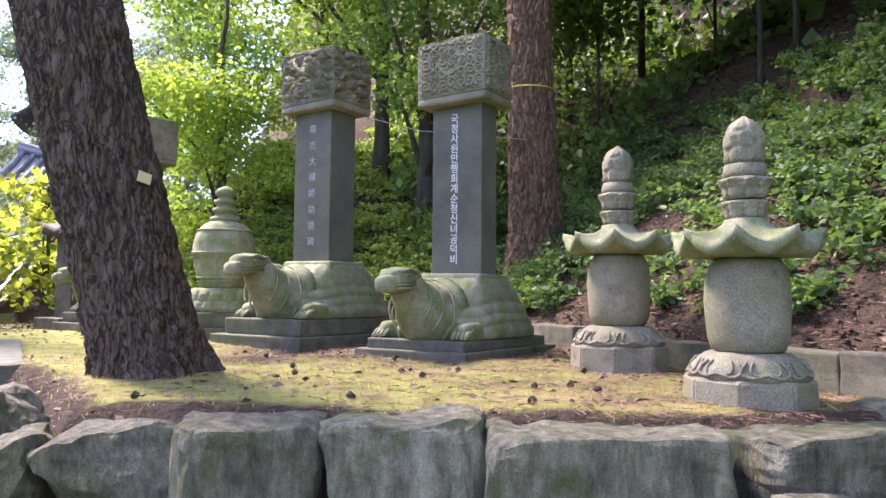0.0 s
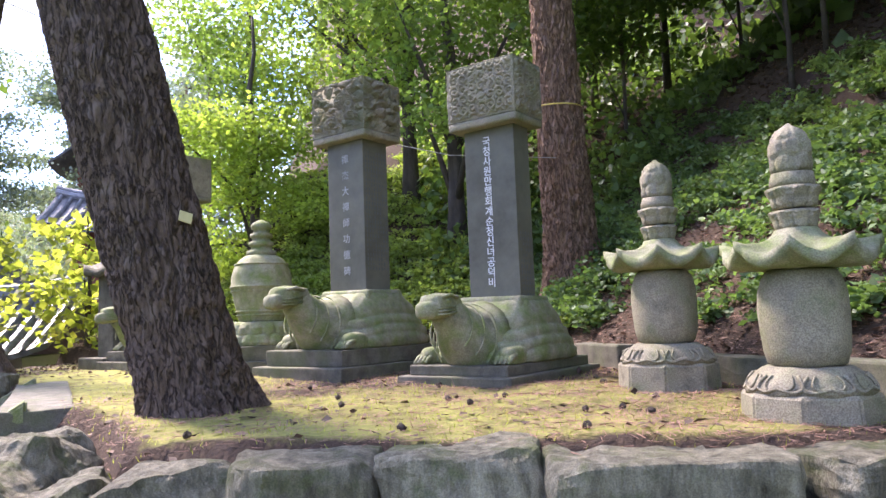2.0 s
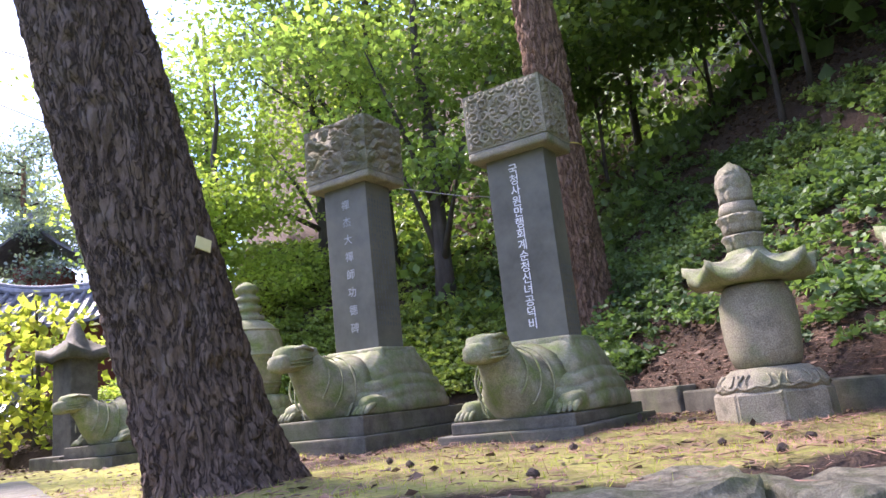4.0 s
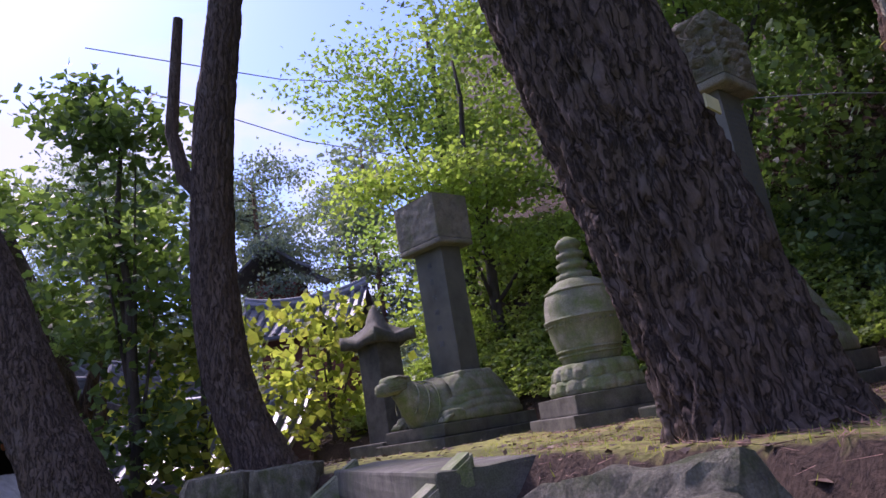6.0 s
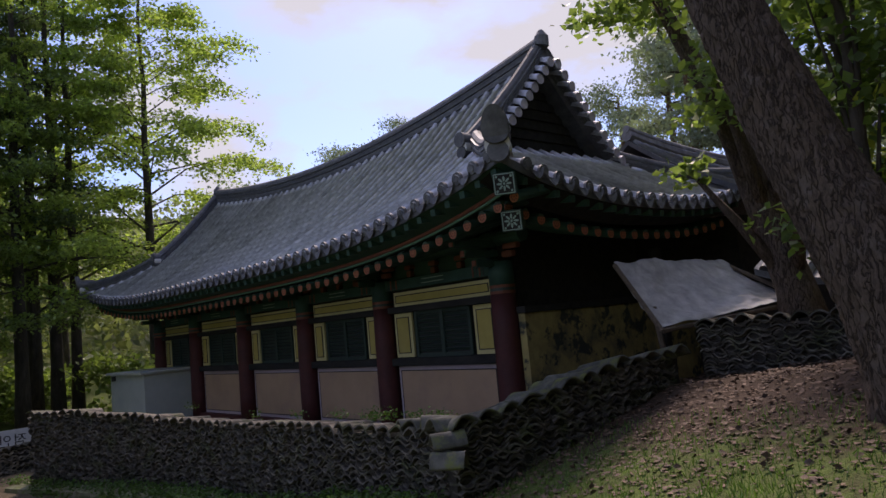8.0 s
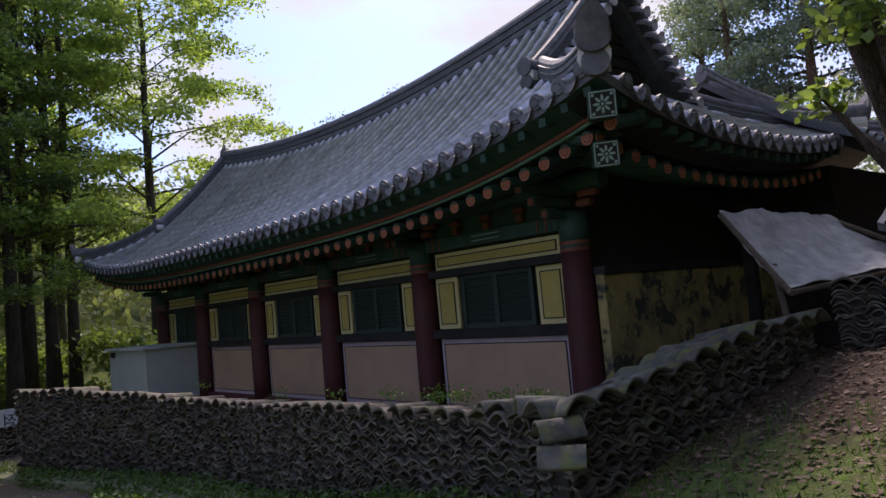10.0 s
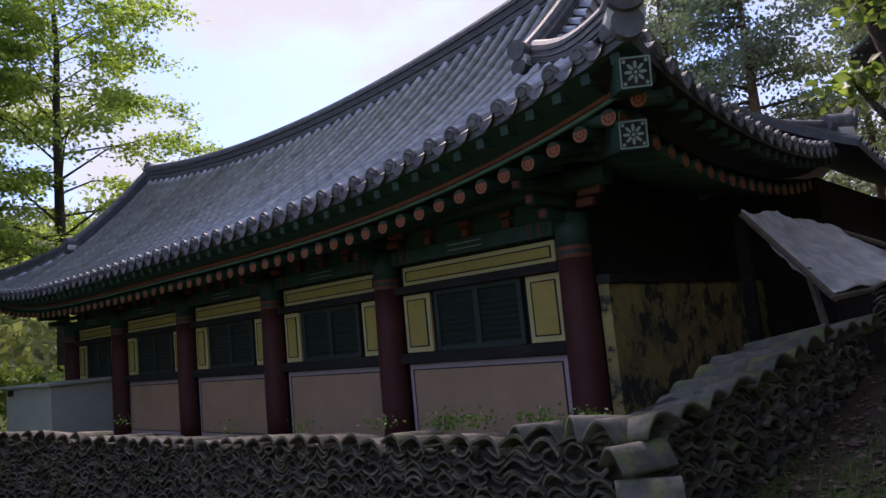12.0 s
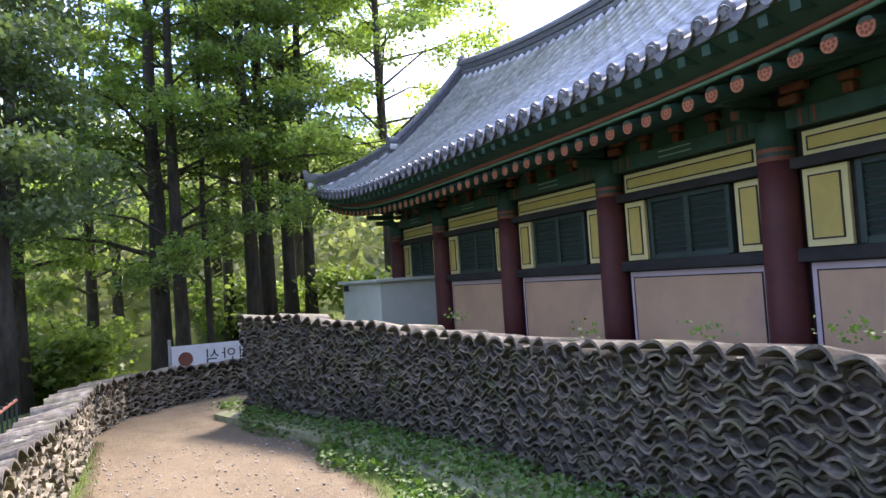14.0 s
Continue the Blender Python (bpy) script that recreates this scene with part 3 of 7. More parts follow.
# ---- terrace wall of boulders ----
def boulder(c, s, seed, rz=0.0, cuts=4, square=0.8, facets=16, rough=0.03):
    bm = bmesh.new()
    blob(bm, (0, 0, 0), (0.5, 0.5, 0.5), cuts=cuts, square=square)
    rnd = random.Random(seed)
    for _ in range(facets):
        nrm = Vector((rnd.uniform(-1, 1), rnd.uniform(-1, 1), rnd.uniform(-0.6, 1))).normalized()
        lim = rnd.uniform(0.40, 0.60)
        for v in bm.verts:
            over = v.co.dot(nrm) - lim
            if over > 0:
                v.co -= nrm * over
    for v in bm.verts:
        v.co = Vector((v.co.x * s[0], v.co.y * s[1], v.co.z * s[2]))
    roughen(bm, rough, 5, seed, 5)
    roughen(bm, rough * 0.35, 24, seed + 3, 3)
    bmesh.ops.transform(bm, matrix=pose(*c, 0, 0, rz), verts=bm.verts[:])
    me = bpy.data.meshes.new("boulder")
    bm.to_mesh(me)
    bm.free()
    return me


def cut_block(c, s, seed, rz=0.0):
    """A roughly squared stone with chipped edges and level top."""
    rnd = random.Random(seed)
    bm = bmesh.new()
    r = bmesh.ops.create_cube(bm, size=1.0)
    for v in r["verts"]:
        v.co = Vector((v.co.x * s[0] + rnd.uniform(-0.05, 0.05), v.co.y * s[1] + rnd.uniform(-0.04, 0.04), v.co.z * s[2] + (rnd.uniform(-0.012, 0.012) if v.co.z > 0 else rnd.uniform(-0.06, 0.04))))
    bmesh.ops.bevel(bm, geom=bm.edges[:], offset=0.022, segments=2, profile=0.6, affect="EDGES")
    for _ in range(3):
        bmesh.ops.subdivide_edges(bm, edges=[e for e in bm.edges if e.calc_length() > 0.035], cuts=1, use_grid_fill=True)
    for _ in range(5):
        nrm = Vector((rnd.choice((-1, 1)) * rnd.uniform(0.4, 1), -rnd.uniform(0.2, 1), rnd.uniform(-0.3, 0.9))).normalized()
        far = max(v.co.dot(nrm) for v in bm.verts)
        lim = far - rnd.uniform(0.02, 0.07)
        for v in bm.verts:
            over = v.co.dot(nrm) - lim
            if over > 0:
                v.co -= nrm * over
    roughen(bm, 0.022, 6, seed, 5)
    roughen(bm, 0.008, 30, seed + 3, 3)
    bmesh.ops.transform(bm, matrix=pose(*c, 0, 0, rz), verts=bm.verts[:])
    me = bpy.data.meshes.new("boulder")
    bm.to_mesh(me)
    bm.free()
    return me


terrace_wall = thing("retaining_wall", "rough grey boulder retaining wall with mossy stones", "wall", kind="structure")
FRONT = [(-2.0, -1.66, 3.62, 0.62, 0.34), (-1.62, -1.33, 3.42, 0.60, 0.34), (-1.33, -0.80, 3.38, 0.62, 0.27), (-0.82, -0.25, 3.20, 0.665, 0.40),
         (-0.23, 0.36, 3.14, 0.675, 0.33), (0.35, 1.14, 2.93, 0.66, 0.42), (1.2, 1.98, 2.93, 0.645, 0.26), (2.0, 2.75, 3.0, 0.70, 0.3)]
for i, (x0, x1, yf, zt, h) in enumerate(FRONT):
    if i >= 3:
        part("boulder", cut_block(((x0 + x1) / 2, yf + 0.14, zt - h / 2), (x1 - x0, 0.5, h), 11 + i, rz=random.uniform(-4, 4) + (0, 0, 0, 0, -8, -12, 14, 5)[i]), M_ROCK, terrace_wall)
    else:
        part("boulder", boulder(((x0 + x1) / 2, yf + 0.12, zt - h / 2), (x1 - x0 + 0.06, 0.62, h * 1.1), 11 + i, rz=random.uniform(-6, 6), square=0.95), M_ROCK, terrace_wall)
for row, (zt, h, dy) in enumerate([(0.33, 0.36, -0.24), (0.0, 0.4, -0.38)]):
    x = -2.2 + 0.2 * row
    k = 0
    while x < 2.9:
        w = random.uniform(0.3, 0.62)
        yf = float(np.interp(x, [-2, -0.5, 0.4, 1.2, 3], [3.55, 3.2, 2.95, 2.8, 3.0])) + dy
        part("boulder", boulder((x + w / 2, yf + 0.15, zt - h / 2 + random.uniform(-0.05, 0.05)), (w, 0.55, h), 40 + row * 20 + k, rz=random.uniform(-15, 15),
                                square=0.9), M_ROCK, terrace_wall)
        x += w + 0.02
        k += 1
part("boulder", boulder((1.36, 2.62, 0.40), (0.62, 0.3, 0.2), 77, rz=12, square=0.85), M_ROCK, terrace_wall)
# boulders along the terrace's side, on both sides of the steps
SIDE = [(-1.75, 3.95, 0.5, 0.5, 0.4), (-1.98, 4.45, 0.45, 0.5, 0.4), (-2.35, 4.75, 0.36, 0.5, 0.4), (-2.25, 4.2, 0.2, 0.5, 0.5), (-2.75, 4.7, 0.22, 0.6, 0.45),
        (-3.05, 5.05, 0.08, 0.5, 0.4), (-2.6, 3.9, -0.05, 0.55, 0.45), (-4.85, 6.95, -0.16, 0.5, 0.25),
        (-5.2, 6.75, -0.26, 0.4, 0.18), (-5.05, 6.4, -0.36, 0.4, 0.16), (-4.6, 6.45, -0.3, 0.4, 0.25)]
for i, (x, y, zc, w, h) in enumerate(SIDE):
    part("boulder", boulder((x, y, zc), (w, w * 0.85, h), 90 + i, rz=random.uniform(0, 90), square=0.92), M_ROCK, terrace_wall)

BLOCKS = [(-4.5, 7.78, 0.58, 0.56, 0.4), (-3.93, 7.74, 0.58, 0.46, 0.4), (-5.0, 7.6, 0.2, 0.62, 0.38), (-4.38, 7.5, 0.2, 0.56, 0.4), (-4.7, 7.2, -0.14, 0.6, 0.34), (-2.62, 4.72, 0.36, 0.62, 0.38), (-2.2, 4.05, 0.3, 0.6, 0.4)]
for i, (x, y, zc, w, h) in enumerate(BLOCKS):
    part("boulder", cut_block((x, y, zc), (w, w * 0.8, h), 140 + i, rz=random.uniform(-9, 9) - 10), M_ROCK, terrace_wall)

# ---- stone steps up to the terrace ----
steps = thing("stone_steps", "worn grey stone steps with sloping cheek slabs", "steps", (0, 0, 0), kind="structure")
S_A, S_B = Vector((-3.42, 7.32)), Vector((-2.5, 5.15))     # the top step's edge
s_dir, s_out = (S_B - S_A).normalized(), Vector((-0.92, -0.39))
s_ang = math.degrees(math.atan2(s_dir.y, s_dir.x))
for k in range(5):
    zt = 0.70 - 0.185 * k
    c = (S_A + S_B) / 2 + s_out * (0.31 * k - 0.17)
    bm = boxbm((0, 0, 0), ((S_B - S_A).length - (0.1 if k else -0.3), 0.37 if k else 0.42, 0.185), bevel=0.018)
    bmesh.ops.subdivide_edges(bm, edges=bm.edges[:], cuts=3, use_grid_fill=True)
    roughen(bm, 0.012, 5, k, 3)
    bmesh.ops.transform(bm, matrix=pose(c.x, c.y, zt - 0.0925, 0, 0, s_ang), verts=bm.verts[:])
    part("step", bm, M_STEP, steps)
for end, shift in ((S_A, -0.06), (S_B, 0.06)):
    bm = bmesh.new()
    p0 = end + s_dir * shift - s_out * 0.12
    p1 = end + s_dir * shift + s_out * 1.45
    d = s_dir * 0.085
    q = [(p0 - d, 0.76), (p0 + d, 0.76), (p1 + d, -0.22), (p1 - d, -0.22)]
    top = [bm.verts.new((p.x, p.y, z)) for p, z in q]
    bot = [bm.verts.new((p.x, p.y, z - 0.3)) for p, z in q]
    bm.faces.new(top)
    bm.faces.new(bot[::-1])
    for i in range(4):
        bm.faces.new((top[i], bot[i], bot[(i + 1) % 4], top[(i + 1) % 4]))
    bmesh.ops.recalc_face_normals(bm, faces=bm.faces[:])
    bmesh.ops.bevel(bm, geom=bm.edges[:], offset=0.015, segments=2, affect="EDGES")
    # Mossy stone, lighter than the steps so that the cheeks look lit.
    part("cheek_slab", bm, M_MOSSY, steps)

# ---- kerb of low slabs at the foot of the hill ----
kerb = thing("stone_kerb", "low mossy granite kerb slabs at the foot of the hill", "kerb", kind="structure")
k_dir = Vector((-0.22, 0.97))
for i in range(9):
    p = Vector(HILL_AT) + k_dir * (-1.4 + i * 0.83) + Vector((-0.04, -0.01)) * random.uniform(0, 2)
    bm = boxbm((0, 0, 0), (0.81, 0.17, 0.3), bevel=0.015)
    bmesh.ops.subdivide_edges(bm, edges=bm.edges[:], cuts=2, use_grid_fill=True)
    roughen(bm, 0.012, 6, i, 3)
    bmesh.ops.transform(bm, matrix=pose(p.x, p.y, 0.72 + random.uniform(-0.03, 0.03), 0, 0, 103 + random.uniform(-3, 3)), verts=bm.verts[:])
    part("kerb_slab", bm, M_PLINTH, kerb)


# ---- turtle-borne steles ----
def turtle_mesh(s, seed):
    """A crouching turtle, head towards +x, standing on z = 0, its back flat under the slab."""
    bm = bmesh.new()
    # shell in stepped, draped bands that rise to the flat seat of the slab
    bands = [(0.58, 0.44, 0.0), (0.60, 0.455, 0.015), (0.60, 0.455, 0.085), (0.575, 0.435, 0.10), (0.585, 0.44, 0.112), (0.57, 0.43, 0.165), (0.535, 0.405, 0.178), (0.545, 0.41, 0.19),
             (0.52, 0.39, 0.25), (0.475, 0.365, 0.265), (0.485, 0.37, 0.278), (0.43, 0.35, 0.35), (0.34, 0.325, 0.42), (0.29, 0.315, 0.46), (0.2, 0.2, 0.465)]
    rings = []
    for bi, (ra, rb, z) in enumerate(bands):
        ring = []
        for j in range(80):
            t = 2 * math.pi * j / 80
            c, q = math.cos(t), math.sin(t)
            ex = 0.62
            x = ra * math.copysign(abs(c) ** ex, c) - 0.07
            y = rb * math.copysign(abs(q) ** ex, q)
            scute = 0.010 * (abs(math.sin(t * 5 + (bi % 2) * 1.57)) < 0.16) * (bi > 7)
            dip = 0.02 * math.cos(4 * t) * (0 < z < 0.3)
            ring.append(bm.verts.new((x * (1 - scute), y * (1 - scute), max(0.0, z + dip * (z > 0.05)) - scute)))
        rings.append(ring)
    for u, v in zip(rings, rings[1:]):
        for j in range(80):
            bm.faces.new((u[j], u[(j + 1) % 80], v[(j + 1) % 80], v[j]))
    bm.faces.new(rings[-1])
    bm.faces.new(rings[0][::-1])
    box(bm, (-0.05, 0, 0.44), (0.48, 0.60, 0.11), bevel=0.02, taper=0.94)
    # chest and neck in one sweep, then the flat-topped head
    tube(bm, [(0.34, 0, 0.17), (0.43, 0, 0.18), (0.52, 0, 0.215), (0.60, 0, 0.27), (0.67, 0, 0.335), (0.73, 0, 0.385), (0.78, 0, 0.41)], [0.30, 0.27, 0.225, 0.18, 0.145, 0.125, 0.11], 28)
    blob(bm, (0.80, 0, 0.435), (0.17, 0.112, 0.092), cuts=4, square=0.35)
    blob(bm, (0.93, 0, 0.40), (0.095, 0.085, 0.064), cuts=3, square=0.45)
    for sy in (-1, 1):
        blob(bm, (0.83, 0.098 * sy, 0.465), (0.034, 0.018, 0.024), cuts=2)
        tube(bm, [(0.90, 0.09 * sy, 0.49), (0.83, 0.112 * sy, 0.505), (0.74, 0.105 * sy, 0.485)], 0.012, 6)
        for k in range(3):
            tube(bm, [(0.985, 0.03 * sy, 0.375 + 0.02 * k), (0.93, 0.092 * sy, 0.37 + 0.022 * k), (0.84, 0.114 * sy, 0.375 + 0.024 * k), (0.76, 0.112 * sy, 0.39 + 0.02 * k)], 0.007, 6)
        blob(bm, (0.42, 0.35 * sy, 0.06), (0.14, 0.075, 0.075), cuts=3, square=0.3)
        for t in range(4):
            tube(bm, [(0.48, (0.31 + 0.033 * t) * sy, 0.07), (0.55, (0.31 + 0.035 * t) * sy, 0.05), (0.60, (0.31 + 0.036 * t) * sy, 0.012)], [0.02, 0.019, 0.011], 7)
    for k in range(0, 5, 2):
        cx, cz, r = 0.44 + 0.045 * k, 0.183 + 0.02 * k, 0.27 - 0.021 * k
        tube(bm, [(cx + 0.06 - 0.05 * math.cos(u), r * math.sin(u), cz + r * math.cos(u) * 0.97) for u in np.linspace(-2.3, 2.3, 25)], 0.007, 5, False)
    for v in bm.verts:
        v.co *= s
    roughen(bm, 0.009, 9, seed, 3)
    me = bpy.data.meshes.new("turtle")
    bm.to_mesh(me)
    bm.free()
    me.shade_smooth()
    return me


def carved_block(w, d, h, style, lip=0.07):
    """A capstone, w along y, d along x, its faces carved in scrolls (0) or coiling beasts (1)."""
    bm = bmesh.new()
    n = 100 if style == 0 else 84 if style == 1 else 40
    def panel(o, u, v, nrm):
        g = []
        for j in range(n + 1):
            row = []
            for i in range(n + 1):
                p = o + u * (i / n) + v * (j / n)
                a, b = (i / n) * u.length, (j / n) * v.length
                e = min(i, j, n - i, n - j) / n
                if style == 2:
                    k = 0.008 * noise.fractal(Vector((a * 9, b * 9, 7.1 + nrm.x)), 1.0, 2.0, 4)
                elif style == 0:
                    cell = 0.085
                    ca, cb = round(a / cell), round(b / cell)
                    da, db = a - ca * cell, b - cb * cell
                    spin = 1 if (ca + cb) % 2 else -1
                    th = math.atan2(db, da)
                    r = math.hypot(da, db)
                    k = 0.019 * (math.sin(r * 190 + spin * th + ca * 1.3) > -0.15) * (e > 0.03)
                    mid = math.hypot(a - u.length * 0.5, b - v.length * 0.6)
                    if abs(mid - 0.10) < 0.014 and v.length > 0.3:
                        k = 0.018
                else:
                    q = noise.fractal(Vector((a * 6, b * 6, 4.2 + nrm.y)), 1.0, 2.0, 3)
                    d, _ = noise.voronoi(Vector((a * 7.5 + 0.35 * q, b * 9.0 + 0.35 * q, 1.7 + 3 * nrm.y)))
                    k = 0.062 * (min(1.0, (d[1] - d[0]) * 2.6) ** 0.55 - 0.6) * (b > 0.05) + 0.014 * math.sin(60 * d[0]) + 0.012 * q
                k *= min(1.0, e * 9 + 0.15)
                row.append(bm.verts.new(p + nrm * k))
            g.append(row)
        for j in range(n):
            for i in range(n):
                bm.faces.new((g[j][i], g[j][i + 1], g[j + 1][i + 1], g[j + 1][i]))
    x, y = d / 2, w / 2
    V = Vector
    panel(V((x, -y, lip)), V((0, w, 0)), V((0, 0, h - lip)), V((1, 0, 0)))
    panel(V((-x, y, lip)), V((0, -w, 0)), V((0, 0, h - lip)), V((-1, 0, 0)))
    panel(V((x, y, lip)), V((-d, 0, 0)), V((0, 0, h - lip)), V((0, 1, 0)))
    panel(V((-x, -y, lip)), V((d, 0, 0)), V((0, 0, h - lip)), V((0, -1, 0)))
    panel(V((x, -y, h)), V((-d, 0, 0)), V((0, w, 0)), V((0, 0, 1)))
    bmesh.ops.remove_doubles(bm, verts=bm.verts[:], dist=0.002)
    box(bm, (0, 0, lip / 2), (d + 0.004, w + 0.004, lip), bevel=0.02)
    box(bm, (0, 0, h / 2), (d - 0.03, w - 0.03, h - 0.03))
    roughen(bm, 0.004, 14, 2, 2)
    me = bpy.data.meshes.new("capstone")
    bm.to_mesh(me)
    bm.free()
    me.shade_smooth()
    return me


def lettering(text, parent, x, y, z_top, step, size, material, name="lettering", turn=90):
    """One raised character below another on a face that looks along +x."""
    for i, ch in enumerate(text):
        cu = bpy.data.curves.new(name, "FONT")
        cu.body, cu.size, cu.extrude, cu.align_x = ch, size, 0.0015, "CENTER"
        cu.offset = 0.0004
        cu.materials.append(material)
        ob = new(name, cu)
        ob.parent = parent
        ob.matrix_basis = pose(x, y, z_top - step * i, 90, 0, turn)


def stele(loc, rz, tiers, slab, cap, t_scale, style, label, seed):
    """A slab on a turtle's back; tiers: (length, width, height) from below; slab: depth, width, height; cap: depth, width, height."""
    st = thing("stele", label, "stele", loc, rz, "turtle steles on the terrace")
    z = 0.0
    for i, (a, b, h) in enumerate(tiers):
        bm = boxbm((0, 0, z + h / 2), (a, b, h), bevel=0.012)
        bmesh.ops.subdivide_edges(bm, edges=bm.edges[:], cuts=2, use_grid_fill=True)
        roughen(bm, 0.006, 7, seed + i, 3)
        part("plinth", bm, M_PLINTH, st, "dark weathered stone plinth")
        z += h
    t = part("turtle", turtle_mesh(t_scale, seed), M_MOSSY, st, "mossy carved stone turtle")
    t.location = (0, 0, z)
    z += 0.49 * t_scale
    sl = part("slab", boxbm((-0.04, 0, z + slab[2] / 2), slab, bevel=0.006), M_STELE, st, "polished dark slate slab")
    z1 = z + slab[2]
    c = part("capstone", carved_block(cap[1], cap[0], cap[2], style), M_GRANITE, st, "carved pale granite capstone")
    c.location = (-0.04, 0, z1)
    return st, sl, z, z1


RZ = -132
stele_b, slab_b, zb0, zb1 = stele((0.74, 6.2, 0.66), RZ, [(1.42, 1.0, 0.075), (1.28, 0.86, 0.075)], (0.23, 0.47, 1.37), (0.43, 0.64, 0.52), 1.0, 0,
                                  "dark slate stele on a mossy stone turtle under a scroll-carved capstone", 3)
lettering("국청사원만행회계순청신녀공덕비", slab_b, 0.0775, -0.02, zb1 - 0.135, 0.0815, 0.084, M_INK)
stele_a, slab_a, za0, za1 = stele((-0.42, 7.4, 0.66), RZ, [(1.62, 1.12, 0.12), (1.42, 0.95, 0.14)], (0.34, 0.46, 1.42), (0.52, 0.68, 0.56), 1.06, 1,
                                  "dark slate stele on a mossy stone turtle under a beast-carved capstone", 9)
lettering("禪杰大禪師功德碑", slab_a, 0.1325, 0.0, za1 - 0.2, 0.152, 0.09, M_DULL)
stele_c, slab_c, zc0, zc1 = stele((-2.75, 9.85, 0.66), RZ, [(1.5, 1.05, 0.12), (1.32, 0.9, 0.12)], (0.28, 0.44, 1.34), (0.5, 0.66, 0.56), 1.0, 2,
                                  "slate stele on a stone turtle under a plain worn capstone", 5)
lettering("禪杰大禪師碑", slab_c, 0.1025, 0.0, zc1 - 0.2, 0.17, 0.075, M_FAINT)
for sl, w, zt, n_rows, rows in ((slab_b, 0.23, zb0 + 0.5, 5, 12), (slab_a, 0.34, za1 - 0.12, 8, 26)):
    for c in range(n_rows):
        bm = bmesh.new()
        for r in range(rows):
            if random.random() < 0.85:
                box(bm, (-0.04 + (c - n_rows / 2 + 0.5) * w / (n_rows + 1), (0.238 if sl is slab_b else 0.2325), zt - r * 0.044), (0.012, 0.002, random.uniform(0.018, 0.034)))
        part("small_text", bm, M_FAINT, sl, kind="stuff")


def petal_lathe(bm, prof, petals, rows, amp, seg=96, steps=26):
    """A turned stone carved with overlapping petals in staggered rows."""
    z0, z1 = prof[0][1], prof[-1][1]
    zs = [p[1] for p in prof]
    rs = [p[0] for p in prof]
    rings = []
    for i in range(steps + 1):
        z = z0 + (z1 - z0) * i / steps
        r = float(np.interp(z, zs, rs))
        f = (i / steps) * rows
        row, v = int(min(f, rows - 1)), f - int(min(f, rows - 1))
        ring = []
        for j in range(seg):
            a = 2 * math.pi * j / seg
            u = ((a * petals / (2 * math.pi) + 0.5 * (row % 2)) % 1.0) * 2 - 1
            edge = math.sqrt(max(0.0, 1 - (abs(v - 0.42) / 0.6) ** 2.4)) * 0.96 - abs(u)
            k = amp * (min(1.0, max(0.0, edge * 9)) - 0.4 * (0.12 < edge < 0.24)) * (1 if 0 < i < steps else 0)
            rr = r * (1 + k)
            ring.append(bm.verts.new((rr * math.cos(a), rr * math.sin(a), z)))
        rings.append(ring)
    for u_, v_ in zip(rings, rings[1:]):
        for j in range(seg):
            bm.faces.new((u_[j], u_[(j + 1) % seg], v_[(j + 1) % seg], v_[j]))
    bm.faces.new(rings[-1])
    bm.faces.new(rings[0][::-1])


